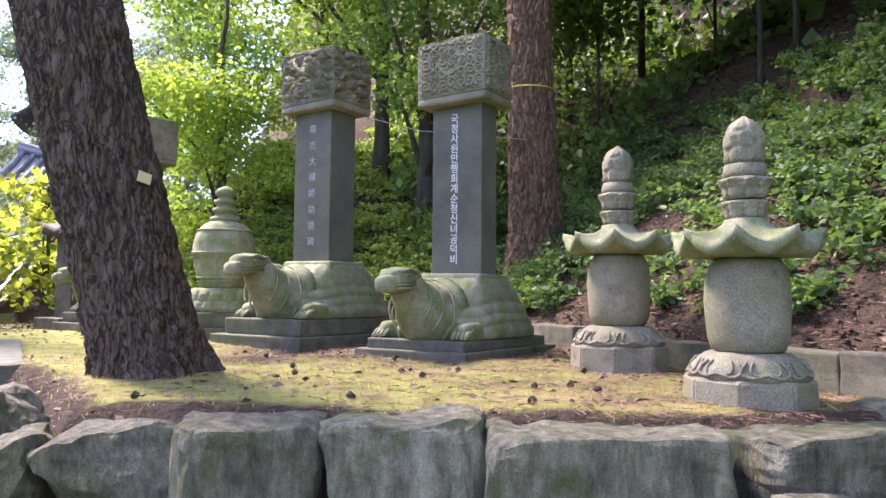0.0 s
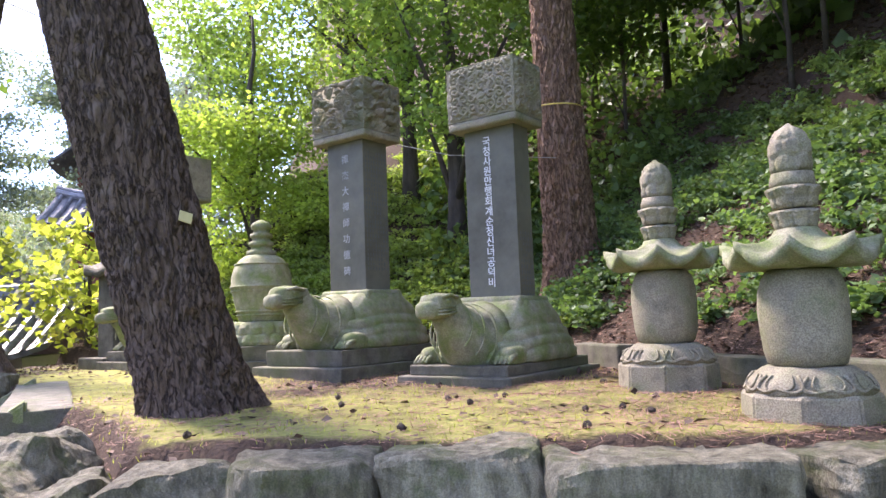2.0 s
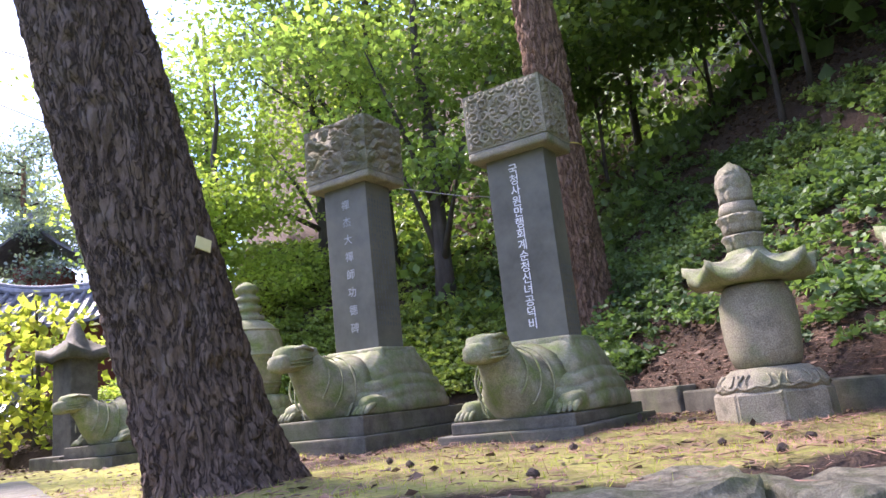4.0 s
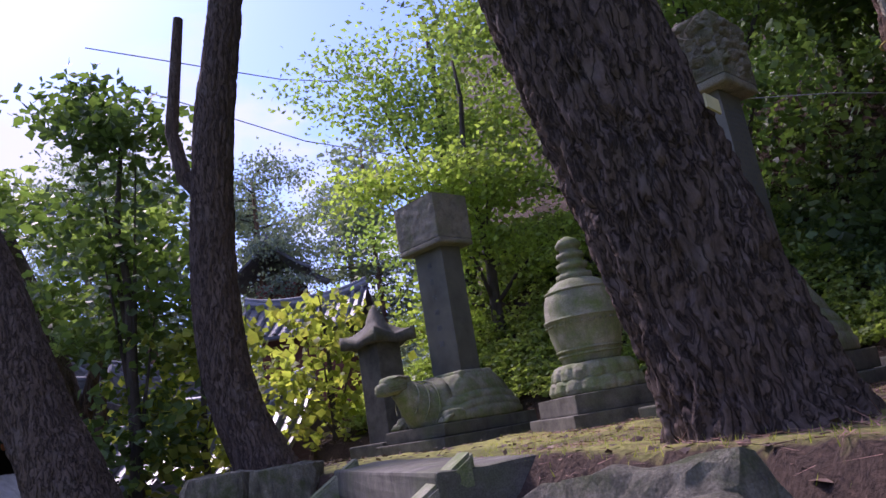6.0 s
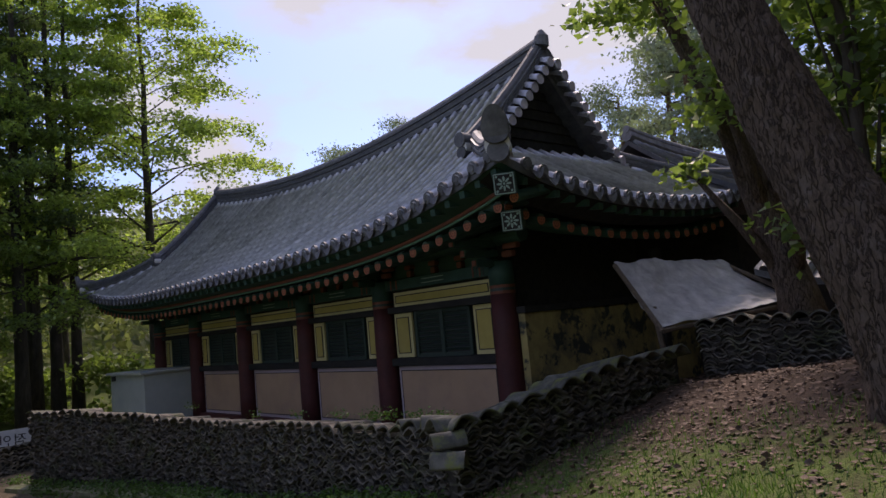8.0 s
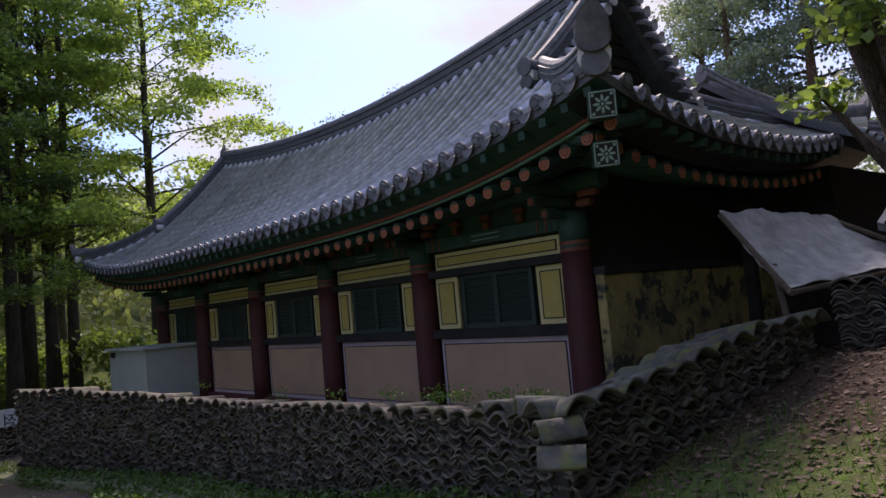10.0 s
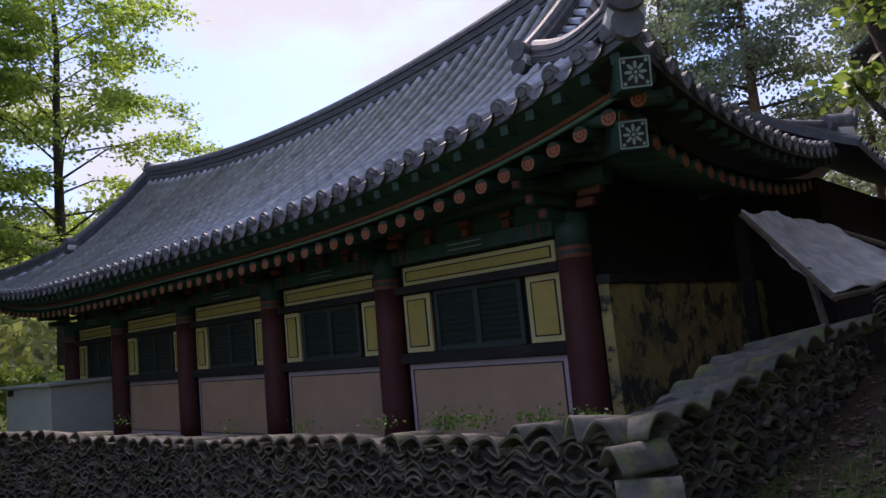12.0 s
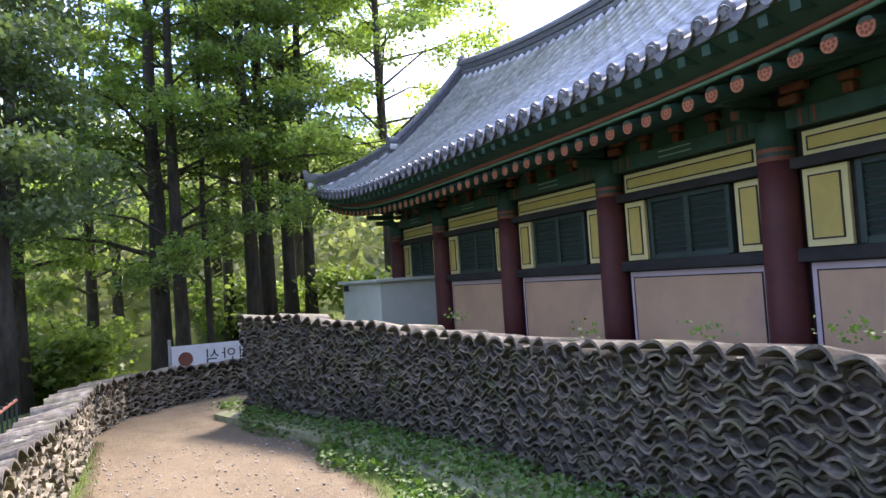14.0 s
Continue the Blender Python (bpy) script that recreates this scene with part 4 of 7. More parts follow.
# ---- octagonal stone pagodas ----
def pagoda(loc, s, rz, label):
    pg = thing("stone_pagoda", label, "stone pagoda", loc, rz, "small stone pagodas")
    bm = bmesh.new()
    lathe(bm, [(0.30, 0), (0.305, 0.02), (0.30, 0.15), (0.285, 0.165)], 8)
    bmesh.ops.bevel(bm, geom=[e for e in bm.edges if abs(e.verts[0].co.z - e.verts[1].co.z) > 0.05], offset=0.012, segments=2, affect="EDGES")
    roughen(bm, 0.006, 8, 1)
    part("plinth", bm, M_GRANITE, pg)
    bm = bmesh.new()
    lathe(bm, [(0.272, 0.16), (0.27, 0.18), (0.25, 0.215), (0.222, 0.243), (0.19, 0.265), (0.16, 0.27)], 96,
          wave=lambda a, i: 1 + (0.014 * abs(math.sin(4 * a)) ** 0.5) * (1 if 0 < i < 5 else 0))
    roughen(bm, 0.004, 18, 4)
    lotus = part("lotus_base", bm, M_GRANITE, pg, smooth=True)
    for k in range(8):
        a0 = (k + 0.5) * math.pi / 4
        for g, rad in ((1.0, 0.008), (0.62, 0.006)):
            pts = []
            for u in np.linspace(-1, 1, 17):
                da, hh = 0.36 * g * math.sin(u * 2.2) / 0.81 * (1 - 0.15 * abs(u)), 0.255 - (0.055 + 0.03 * g) * math.cos(u * 1.45) ** 0.8 * (1 - 0.25 * math.exp(-(u * 6) ** 2))
                rr = float(np.interp(hh, [0.16, 0.185, 0.22, 0.245, 0.265], [0.274, 0.272, 0.252, 0.226, 0.194])) + 0.003
                pts.append((rr * math.cos(a0 + da), rr * math.sin(a0 + da), hh))
            pb = tubebm(pts, rad, 5)
            roughen(pb, 0.003, 18, 4)
            part("petal", pb, M_GRANITE, lotus, smooth=True)
    bm = bmesh.new()
    lathe(bm, [(0.135, 0.268), (0.165, 0.28), (0.183, 0.33), (0.192, 0.42), (0.194, 0.50), (0.188, 0.58), (0.17, 0.64), (0.15, 0.668), (0.1, 0.68)], 40)
    roughen(bm, 0.006, 10, 6)
    part("body", bm, M_GRANITE, pg, smooth=True)
    bm = bmesh.new()
    seg = 96
    prof = [(0.12, 0.672, 0), (0.22, 0.675, 0), (0.30, 0.69, 1), (0.315, 0.705, 1), (0.315, 0.745, 1), (0.26, 0.748, 0.7), (0.2, 0.765, 0.4), (0.15, 0.79, 0.15), (0.11, 0.825, 0), (0.095, 0.845, 0)]
    rings = []
    for r, z, k in prof:
        ring = []
        for j in range(seg):
            a = 2 * math.pi * j / seg
            u = abs(((a / (math.pi / 4) + 0.5) % 1.0) - 0.5) * 2
            facet = math.cos(math.pi / 8) / math.cos((1 - u) * math.pi / 8)
            rr = r * (1 + k * (1.16 * facet - 1.06)) * (1 - 0.035 * k * math.exp(-((u - 0.16) * 16) ** 2))
            lift = (1 - u) ** 2.2
            ring.append(bm.verts.new((rr * math.cos(a), rr * math.sin(a), z + k * (0.055 * lift - 0.016 * u))))
        rings.append(ring)
    for i in range(len(rings) - 1):
        for j in range(seg):
            bm.faces.new((rings[i][j], rings[i][(j + 1) % seg], rings[i + 1][(j + 1) % seg], rings[i + 1][j]))
    bm.faces.new(rings[0][::-1])
    bm.faces.new(rings[-1])
    roughen(bm, 0.006, 9, 8)
    part("roof_stone", bm, M_MOSSY, pg, "octagonal roof stone with upturned mossy corners", smooth=True)
    for z0, h, r0, r1 in ((0.84, 0.085, 0.085, 0.105), (0.93, 0.095, 0.092, 0.118)):
        bm = bmesh.new()
        petal_lathe(bm, [(r0 * 0.86, z0), (r0 * 0.95, z0 + h * 0.15), (r0, z0 + h * 0.5), (r1 * 0.95, z0 + h * 0.88), (r1 * 0.86, z0 + h)], 8, 1, 0.15)
        roughen(bm, 0.004, 18, 3)
        part("lotus_tier", bm, M_GRANITE, pg, smooth=True)
    bm = bmesh.new()
    lathe(bm, [(0.07, 1.02), (0.098, 1.028), (0.1, 1.05), (0.092, 1.085), (0.06, 1.09)], 32)
    roughen(bm, 0.004, 14, 5)
    part("collar", bm, M_GRANITE, pg, smooth=True)
    bm = bmesh.new()
    petal_lathe(bm, [(0.076, 1.085), (0.084, 1.10), (0.087, 1.17), (0.084, 1.215), (0.072, 1.25), (0.05, 1.275), (0.022, 1.29), (0.005, 1.305)], 6, 3, 0.09)
    roughen(bm, 0.006, 20, 7)
    part("bud_finial", bm, M_GRANITE, pg, smooth=True)
    for o in pg.children:
        o.scale = (s * 0.91, s * 0.91, s)
    return pg


pagoda((1.60, 3.50, 0.62), 1.03, 8, "pale granite octagonal pagoda with lotus base and bud finial")
pagoda((1.52, 4.82, 0.66), 1.10, 20, "smaller-looking granite pagoda, mossy roof stone, beside dead leaves")


# ---- bell-shaped stupa ----
def bell_stupa(loc, rz):
    b = thing("bell_stupa", "moss-green bell-shaped stone stupa on a square stepped base", "stupa", loc, rz)
    for a, z0, h in ((1.05, 0, 0.13), (0.88, 0.13, 0.15)):
        bm = boxbm((0, 0, z0 + h / 2), (a, a, h), bevel=0.012)
        bmesh.ops.subdivide_edges(bm, edges=bm.edges[:], cuts=2, use_grid_fill=True)
        roughen(bm, 0.006, 7, 2)
        part("base_slab", bm, M_PLINTH, b)
    bm = bmesh.new()
    petal_lathe(bm, [(0.41, 0.28), (0.425, 0.32), (0.40, 0.395), (0.385, 0.40), (0.375, 0.47), (0.34, 0.52), (0.31, 0.53)], 16, 2, 0.06, 128, 30)
    roughen(bm, 0.005, 12, 3)
    part("lotus_base", bm, M_MOSSY, b, smooth=True)
    bm = bmesh.new()
    lathe(bm, [(0.25, 0.52), (0.275, 0.55), (0.30, 0.64), (0.33, 0.76), (0.35, 0.87), (0.362, 0.885), (0.362, 0.915), (0.355, 0.93), (0.35, 1.0), (0.335, 1.07), (0.305, 1.14), (0.25, 1.2), (0.19, 1.235), (0.12, 1.25)], 48)
    roughen(bm, 0.006, 9, 6)
    part("bell_body", bm, M_MOSSY, b, smooth=True)
    for zz, rr in ((0.60, 0.292), (0.64, 0.303), (0.90, 0.365), (1.14, 0.31)):
        part("band", tubebm([(rr * math.cos(a), rr * math.sin(a), zz) for a in np.linspace(0, 2 * math.pi, 49)], 0.011, 6), M_MOSSY, b, smooth=True)
    for k in range(40):
        a = k * math.pi / 20
        bead = bmesh.new()
        blob(bead, (0.356 * math.cos(a), 0.356 * math.sin(a), 0.855), (0.013, 0.013, 0.013), cuts=1)
        part("bead", bead, M_MOSSY, b, smooth=True)
    bm = bmesh.new()
    lathe(bm, [(0.15, 1.23), (0.17, 1.25), (0.165, 1.29), (0.125, 1.30), (0.12, 1.335), (0.15, 1.345), (0.148, 1.385), (0.11, 1.395), (0.105, 1.43), (0.135, 1.44), (0.13, 1.475), (0.095, 1.485),
               (0.092, 1.52), (0.12, 1.53), (0.122, 1.565), (0.09, 1.60), (0.03, 1.625), (0.01, 1.63)], 64, wave=lambda a, i: 1 + 0.05 * abs(math.sin(6 * a)) * (i in (1, 2, 3)))
    roughen(bm, 0.005, 16, 9)
    part("finial", bm, M_MOSSY, b, smooth=True)
    return b


for o in bell_stupa((-1.47, 8.42, 0.66), 20).children:
    o.scale = (0.9, 0.9, 1.0)


# ---- roofed stone marker ----
def roofed_marker(loc, rz):
    b = thing("roofed_stone_marker", "weathered dark stone pillar marker with a curved roof stone", "stone marker", loc, rz)
    bm = boxbm((0, 0, 0.1), (0.7, 0.6, 0.2), bevel=0.015)
    roughen(bm, 0.006, 7, 2)
    part("base_slab", bm, M_PLINTH, b)
    bm = boxbm((0, 0, 0.72), (0.32, 0.36, 1.06), bevel=0.012)
    part("pillar", bm, M_PLINTH, b)
    bm = bmesh.new()
    bmesh.ops.create_grid(bm, x_segments=20, y_segments=20, size=0.5)
    for v in bm.verts:
        x, y = v.co.x, v.co.y
        v.co = Vector((x * 0.56, y * 0.66, 1.30 + 0.30 * max(0, 1 - max(abs(x), abs(y)) * 2) ** 1.6 + 0.5 * (abs(x) * abs(y)) ** 1.2 + (0.10 if abs(x) < 0.06 and abs(y) < 0.2 else 0)))
    r = bmesh.ops.extrude_face_region(bm, geom=bm.faces[:])
    for v in [g for g in r["geom"] if isinstance(g, bmesh.types.BMVert)]:
        v.co.z = min(v.co.z, 1.34) - 0.10
    bmesh.ops.recalc_face_normals(bm, faces=bm.faces[:])
    roughen(bm, 0.006, 9, 4)
    part("roof_stone", bm, M_PLINTH, b, smooth=True)


roofed_marker((-3.55, 10.1, 0.62), -132)


# ---- pines ----
def trunk_mesh(pts, radii, seg, rings, crack, flare, seed, plate=17.0):
    """A trunk along points with bark plates split by deep cracks; flare: how the foot spreads into roots."""
    P = [Vector(p) for p in pts]
    verts, faces = [], []
    ts = np.linspace(0, len(P) - 1, rings)
    for ti, t in enumerate(ts):
        i = min(int(t), len(P) - 2)
        u = t - i
        p0, p1, p2, p3 = P[max(i - 1, 0)], P[i], P[i + 1], P[min(i + 2, len(P) - 1)]
        c = 0.5 * ((2 * p1) + (p2 - p0) * u + (2 * p0 - 5 * p1 + 4 * p2 - p3) * u * u + (3 * p1 - p0 - 3 * p2 + p3) * u ** 3)
        r = radii[i] * (1 - u) + radii[i + 1] * u
        for k in range(seg):
            a = 2 * math.pi * k / seg
            d = Vector((math.cos(a), math.sin(a), 0))
            q = c + d * r
            o = Vector((d.x * r, d.y * r, c.z))
            wob = Vector((noise.noise(o * 4.0), noise.noise(o * 4.0 + Vector((9, 2, 1))), 0)) * 0.9
            w = Vector((o.x * plate, o.y * plate, o.z * plate * 0.09 + seed)) + wob
            e = min(abs(noise.noise(w * 0.9)) * 2.6, abs(noise.noise(w * 1.7 + Vector((3, 8, 5)))) * 2.6 + 0.16)
            bump = crack * (min(1, e * 1.35) ** 0.8 - 0.8) + crack * 0.28 * noise.fractal(Vector((o.x * 34, o.y * 34, o.z * 15)), 1.0, 2.0, 3)
            foot = max(0.0, 1 - (c.z - P[0].z) / 0.5) ** 2
            rr = r + bump + flare * foot * (0.6 + 0.5 * math.sin(a * 5 + seed) + 0.3 * math.sin(a * 3))
            verts.append(c + d * rr)
    for i in range(rings - 1):
        for k in range(seg):
            faces.append((i * seg + k, i * seg + (k + 1) % seg, (i + 1) * seg + (k + 1) % seg, (i + 1) * seg + k))
    return mesh_of("trunk", verts, faces, True)


def needle_tufts(centres, radius, per, length):
    c = np.repeat(np.asarray(centres, float), per, 0)
    c = c + RNG.normal(size=c.shape) * radius * np.array([1, 1, 0.45])
    return scatter_mesh("needles", c, length, "needle", sizes=0.4)


def pine(name, label, pts, radii, seg, rings, crack, flare, seed, material, crown_n=40, crown_r=2.2, group="pines"):
    t = thing(name, label, "pine tree", pts[0], group=group)
    o = Vector(pts[0])
    part("trunk", trunk_mesh([Vector(p) - o for p in pts], radii, seg, rings, crack, flare, seed), material, t)
    top = Vector(pts[-1]) - o
    cs = []
    rnd = random.Random(seed)
    for k in range(7):
        a = k * 2.4 + seed
        e = top + Vector((math.cos(a) * crown_r * rnd.uniform(0.6, 1), math.sin(a) * crown_r * rnd.uniform(0.6, 1), rnd.uniform(-0.6, 1.2)))
        mid = (top + e) / 2 + Vector((0, 0, 0.3))
        st = top + Vector((0, 0, -rnd.uniform(0, 1.0)))
        part("limb", tubebm([st, mid, e], [radii[-1] * 0.5, radii[-1] * 0.3, 0.02], 6), material, t)
        for q in range(crown_n // 7):
            f = rnd.uniform(0.4, 1.1)
            cs.append(st.lerp(e, f) + Vector((rnd.gauss(0, 0.35), rnd.gauss(0, 0.35), rnd.gauss(0.1, 0.2))))
    part("crown", needle_tufts(cs, 0.3, 130, 0.14), M_NEEDLE, t, "dark green needle tufts")
    return t


pine1 = pine("pine_tree", "leaning old pine with deeply cracked bark and a paper tag", [(-1.24, 4.92, 0.5), (-1.31, 4.9, 0.8), (-1.43, 4.85, 1.25), (-1.55, 4.81, 1.77), (-1.76, 4.72, 2.69), (-1.95, 4.65, 3.6), (-2.2, 4.6, 5.2), (-2.2, 4.5, 7.2)],
             [0.36, 0.318, 0.302, 0.296, 0.292, 0.272, 0.22, 0.15], 200, 480, 0.046, 0.13, 1.3, M_BARK, 150, 2.6)
part("paper_tag", boxbm((0, 0, 0), (0.075, 0.008, 0.06)), M_TAG, pine1, "small yellowed paper tag").matrix_basis = pose(-0.055, -0.312, 1.27, -8, 14, 40)
pine("pine_tree", "dark leaning pine with rough bark beside the boulders", [(-5.3, 7.75, -0.3), (-5.5, 7.72, 0.45), (-5.7, 7.7, 1.0), (-5.92, 7.7, 1.52), (-6.12, 7.7, 2.1), (-6.46, 7.7, 3.15), (-6.64, 7.7, 3.8), (-7.0, 7.75, 5.2), (-7.4, 7.9, 7.5)],
     [0.42, 0.35, 0.31, 0.28, 0.265, 0.225, 0.2, 0.17, 0.12], 90, 220, 0.028, 0.12, 4.1, M_BARK)
pine3 = pine("pine_tree", "dark upright pine with a forked limb at the terrace edge", [(-4.2, 8.6, 0.35), (-4.45, 8.6, 0.9), (-4.62, 8.6, 1.35), (-4.72, 8.6, 1.9), (-4.72, 8.6, 2.9), (-4.6, 8.6, 4.1), (-4.4, 8.6, 5.2), (-4.2, 8.6, 6.4), (-4.0, 8.6, 8.0)],
             [0.34, 0.265, 0.235, 0.222, 0.212, 0.195, 0.175, 0.15, 0.11], 90, 220, 0.025, 0.12, 7.7, M_BARK, 120, 2.4)
part("forked_limb", tubebm([(-0.5, 0.0, 2.95), (-0.74, 0.0, 3.25), (-0.84, 0.0, 3.75), (-0.68, 0.0, 5.0)], [0.09, 0.08, 0.065, 0.05], 10), M_BARK, pine3)
# Crown above the view, made wide and dense to shade the slope.
hp = pine("pine_tree", "reddish pine on the slope with yellow tape round it", [(2.02, 8.6, land_z(2.02, 8.6) - 0.15), (1.99, 8.55, 2.2), (1.91, 8.4, 3.2), (1.85, 8.3, 4.4), (1.7, 8.2, 6.5), (1.6, 8.0, 9.0)],
          [0.36, 0.30, 0.265, 0.24, 0.2, 0.14], 130, 330, 0.05, 0.1, 2.9, M_BARK_RED, 280, 3.2)
ring = [(0.275 * math.cos(a) - 0.15, 0.275 * math.sin(a) - 0.23, 2.17 + 0.02 * math.sin(a)) for a in np.linspace(0, 2 * math.pi, 33)]
part("tape", tubebm(ring, 0.008, 6), M_TAPE, hp, "yellow tape tied round the trunk")

# ---- temple hall ----
hall = thing("temple_hall", "old painted temple hall, red columns, grey tiled gable roof", "temple hall")
WALL_Y, YARD = 9.89, -1.0
COLS = [-10.87, -13.61, -16.12, -18.71, -21.35, -23.75]
RIDGE_Y, RX0, RX1 = 11.42, -11.05, -23.05
EX0, EX1, EY0, EY1 = -9.3, -25.3, 8.42, 14.4


def ridge_top(x):
    return 4.42 + 0.53 * ((x + 17.05) / 6) ** 2


def eave_z(x):
    return 1.83 + 0.6 * abs((x + 17.4) / 8.1) ** 4


def eave_y(x):
    return EY0 - 0.05 * abs((x + 17.4) / 8.1) ** 3


def side_eave_z(y):
    return 2.02 + 0.4 * abs((y - 11.42) / 3.0) ** 2.4


def front_roof(x, v, back=False):
    """A point of the long slopes; v from 0 at the eave to 1 at the ridge."""
    ye, ze, zr = eave_y(x), eave_z(x), ridge_top(min(max(x, RX1), RX0)) - 0.3
    y = ye + (RIDGE_Y - ye) * v
    z = ze + (zr - ze) * (0.66 * v + 0.34 * v * v)
    if back:
        y = 2 * RIDGE_Y - y
    return Vector((x, y, z))


def v_limit(x):
    """How far up a row of tiles runs before it meets the hip."""
    if RX1 <= x <= RX0:
        return 1.0
    e, r = (EX0, RX0) if x > RX0 else (EX1, RX1)
    return 0.47 * abs(e - x) / abs(e - r)


def tile_row(bm, p_of, length, r=0.055, step=0.3):
    """A row of lapped half-round tiles along p_of(0..1)."""
    k = max(1, round(length / step))
    rings = []
    for i in range(k):
        a, b = p_of(i / k), p_of((i + 1) / k)
        d = (b - a).normalized()
        side = d.cross(Vector((0, 0, 1))).normalized()
        up = side.cross(d)
        for q, rr in ((a, r * 1.09), (b, r * 0.9)):
            rings.append([bm.verts.new(q + side * rr * math.cos(t) + up * (rr * 1.2 * math.sin(t) + 0.012)) for t in np.linspace(0, math.pi, 7)])
    for u, v in zip(rings, rings[1:]):
        for j in range(6):
            bm.faces.new((u[j], u[j + 1], v[j + 1], v[j]))


roof = part("roof", bmesh.new(), M_TILE, hall, "grey half-round tile roof with a sagging ridge")
SP = 0.272
xs_rows = [EX0 - 0.14 - SP * i for i in range(int((EX0 - EX1 - 0.2) / SP) + 1)]
for back in (False, True):
    for x in xs_rows:
        lim = v_limit(x)
        if lim > 0.04:
            bm = bmesh.new()
            tile_row(bm, lambda t, x=x, lim=lim, back=back: front_roof(x, t * lim, back), 4.3 * lim)
            part("roof_roll", bm, M_TILE, roof, smooth=True)
    nx, nv = 90, 14
    bm = bmesh.new()
    g = []
    for i in range(nx + 1):
        x = EX0 + (EX1 - EX0) * i / nx
        lim = max(0.02, v_limit(x))
        g.append([bm.verts.new(front_roof(x, lim * j / nv, back)) for j in range(nv + 1)])
    for i in range(nx):
        for j in range(nv):
            bm.faces.new((g[i][j], g[i + 1][j], g[i + 1][j + 1], g[i][j + 1]))
    r = bmesh.ops.extrude_face_region(bm, geom=bm.faces[:])
    bmesh.ops.translate(bm, vec=(0, 0, -0.1), verts=[q for q in r["geom"] if isinstance(q, bmesh.types.BMVert)])
    bmesh.ops.recalc_face_normals(bm, faces=bm.faces[:])
    part("roof_bed", bm, M_PAN_SHADED, roof)


def side_roof(y, v, near=True):
    """The short slopes below the gables."""
    xe, xr = (EX0, RX0 - 0.1) if near else (EX1, RX1 + 0.1)
    ze = side_eave_z(y)
    zr = 3.12
    return Vector((xe + (xr - xe) * v, y, ze + (zr - ze) * (0.8 * v + 0.2 * v * v)))


def side_limit(y):
    e = min(y - EY0, EY1 - y)
    return max(0.0, min(1.0, e / 1.45))


ys_rows = [EY0 + 0.12 + SP * i for i in range(int((EY1 - EY0) / SP))]
for near in (True, False):
    for y in ys_rows:
        lim = side_limit(y)
        if lim > 0.05:
            bm = bmesh.new()
            tile_row(bm, lambda t, y=y, lim=lim, near=near: side_roof(y, t * lim, near), 1.9 * lim)
            part("roof_roll", bm, M_TILE, roof, smooth=True)
    bm = bmesh.new()
    g = []
    for i in range(41):
        y = EY0 + (EY1 - EY0) * i / 40
        lim = max(0.02, side_limit(y))
        g.append([bm.verts.new(side_roof(y, lim * j / 6, near)) for j in range(7)])
    for i in range(40):
        for j in range(6):
            bm.faces.new((g[i][j], g[i + 1][j], g[i + 1][j + 1], g[i][j + 1]))
    r = bmesh.ops.extrude_face_region(bm, geom=bm.faces[:])
    bmesh.ops.translate(bm, vec=(0, 0, -0.1), verts=[q for q in r["geom"] if isinstance(q, bmesh.types.BMVert)])
    bmesh.ops.recalc_face_normals(bm, faces=bm.faces[:])
    part("roof_bed", bm, M_PAN_SHADED, roof)


def ridge_band(pts, w, h, layers=4):
    """A ridge of stacked flat tile courses under a round cap."""
    for q in range(layers):
        bm = bmesh.new()
        off = h * q / layers
        ww = w * (1 + 0.12 * (q % 2))
        rows = []
        for i, p in enumerate(pts):
            d = (pts[min(i + 1, len(pts) - 1)] - pts[max(i - 1, 0)])
            s = Vector((-d.y, d.x, 0)).normalized()
            rows.append([bm.verts.new(p + s * a * ww / 2 + Vector((0, 0, off + b))) for a, b in ((-1, 0), (1, 0), (1, h / layers * 0.8), (-1, h / layers * 0.8))])
        for i in range(len(rows) - 1):
            for k in range(4):
                bm.faces.new((rows[i][k], rows[i][(k + 1) % 4], rows[i + 1][(k + 1) % 4], rows[i + 1][k]))
        bm.faces.new(rows[0][::-1])
        bm.faces.new(rows[-1])
        bmesh.ops.recalc_face_normals(bm, faces=bm.faces[:])
        part("ridge_course", bm, M_RIDGE if q % 2 == 0 else M_ENDTILE, roof)
    part("ridge_cap", tubebm([p + Vector((0, 0, h)) for p in pts], w * 0.42, 10), M_RIDGE, roof)


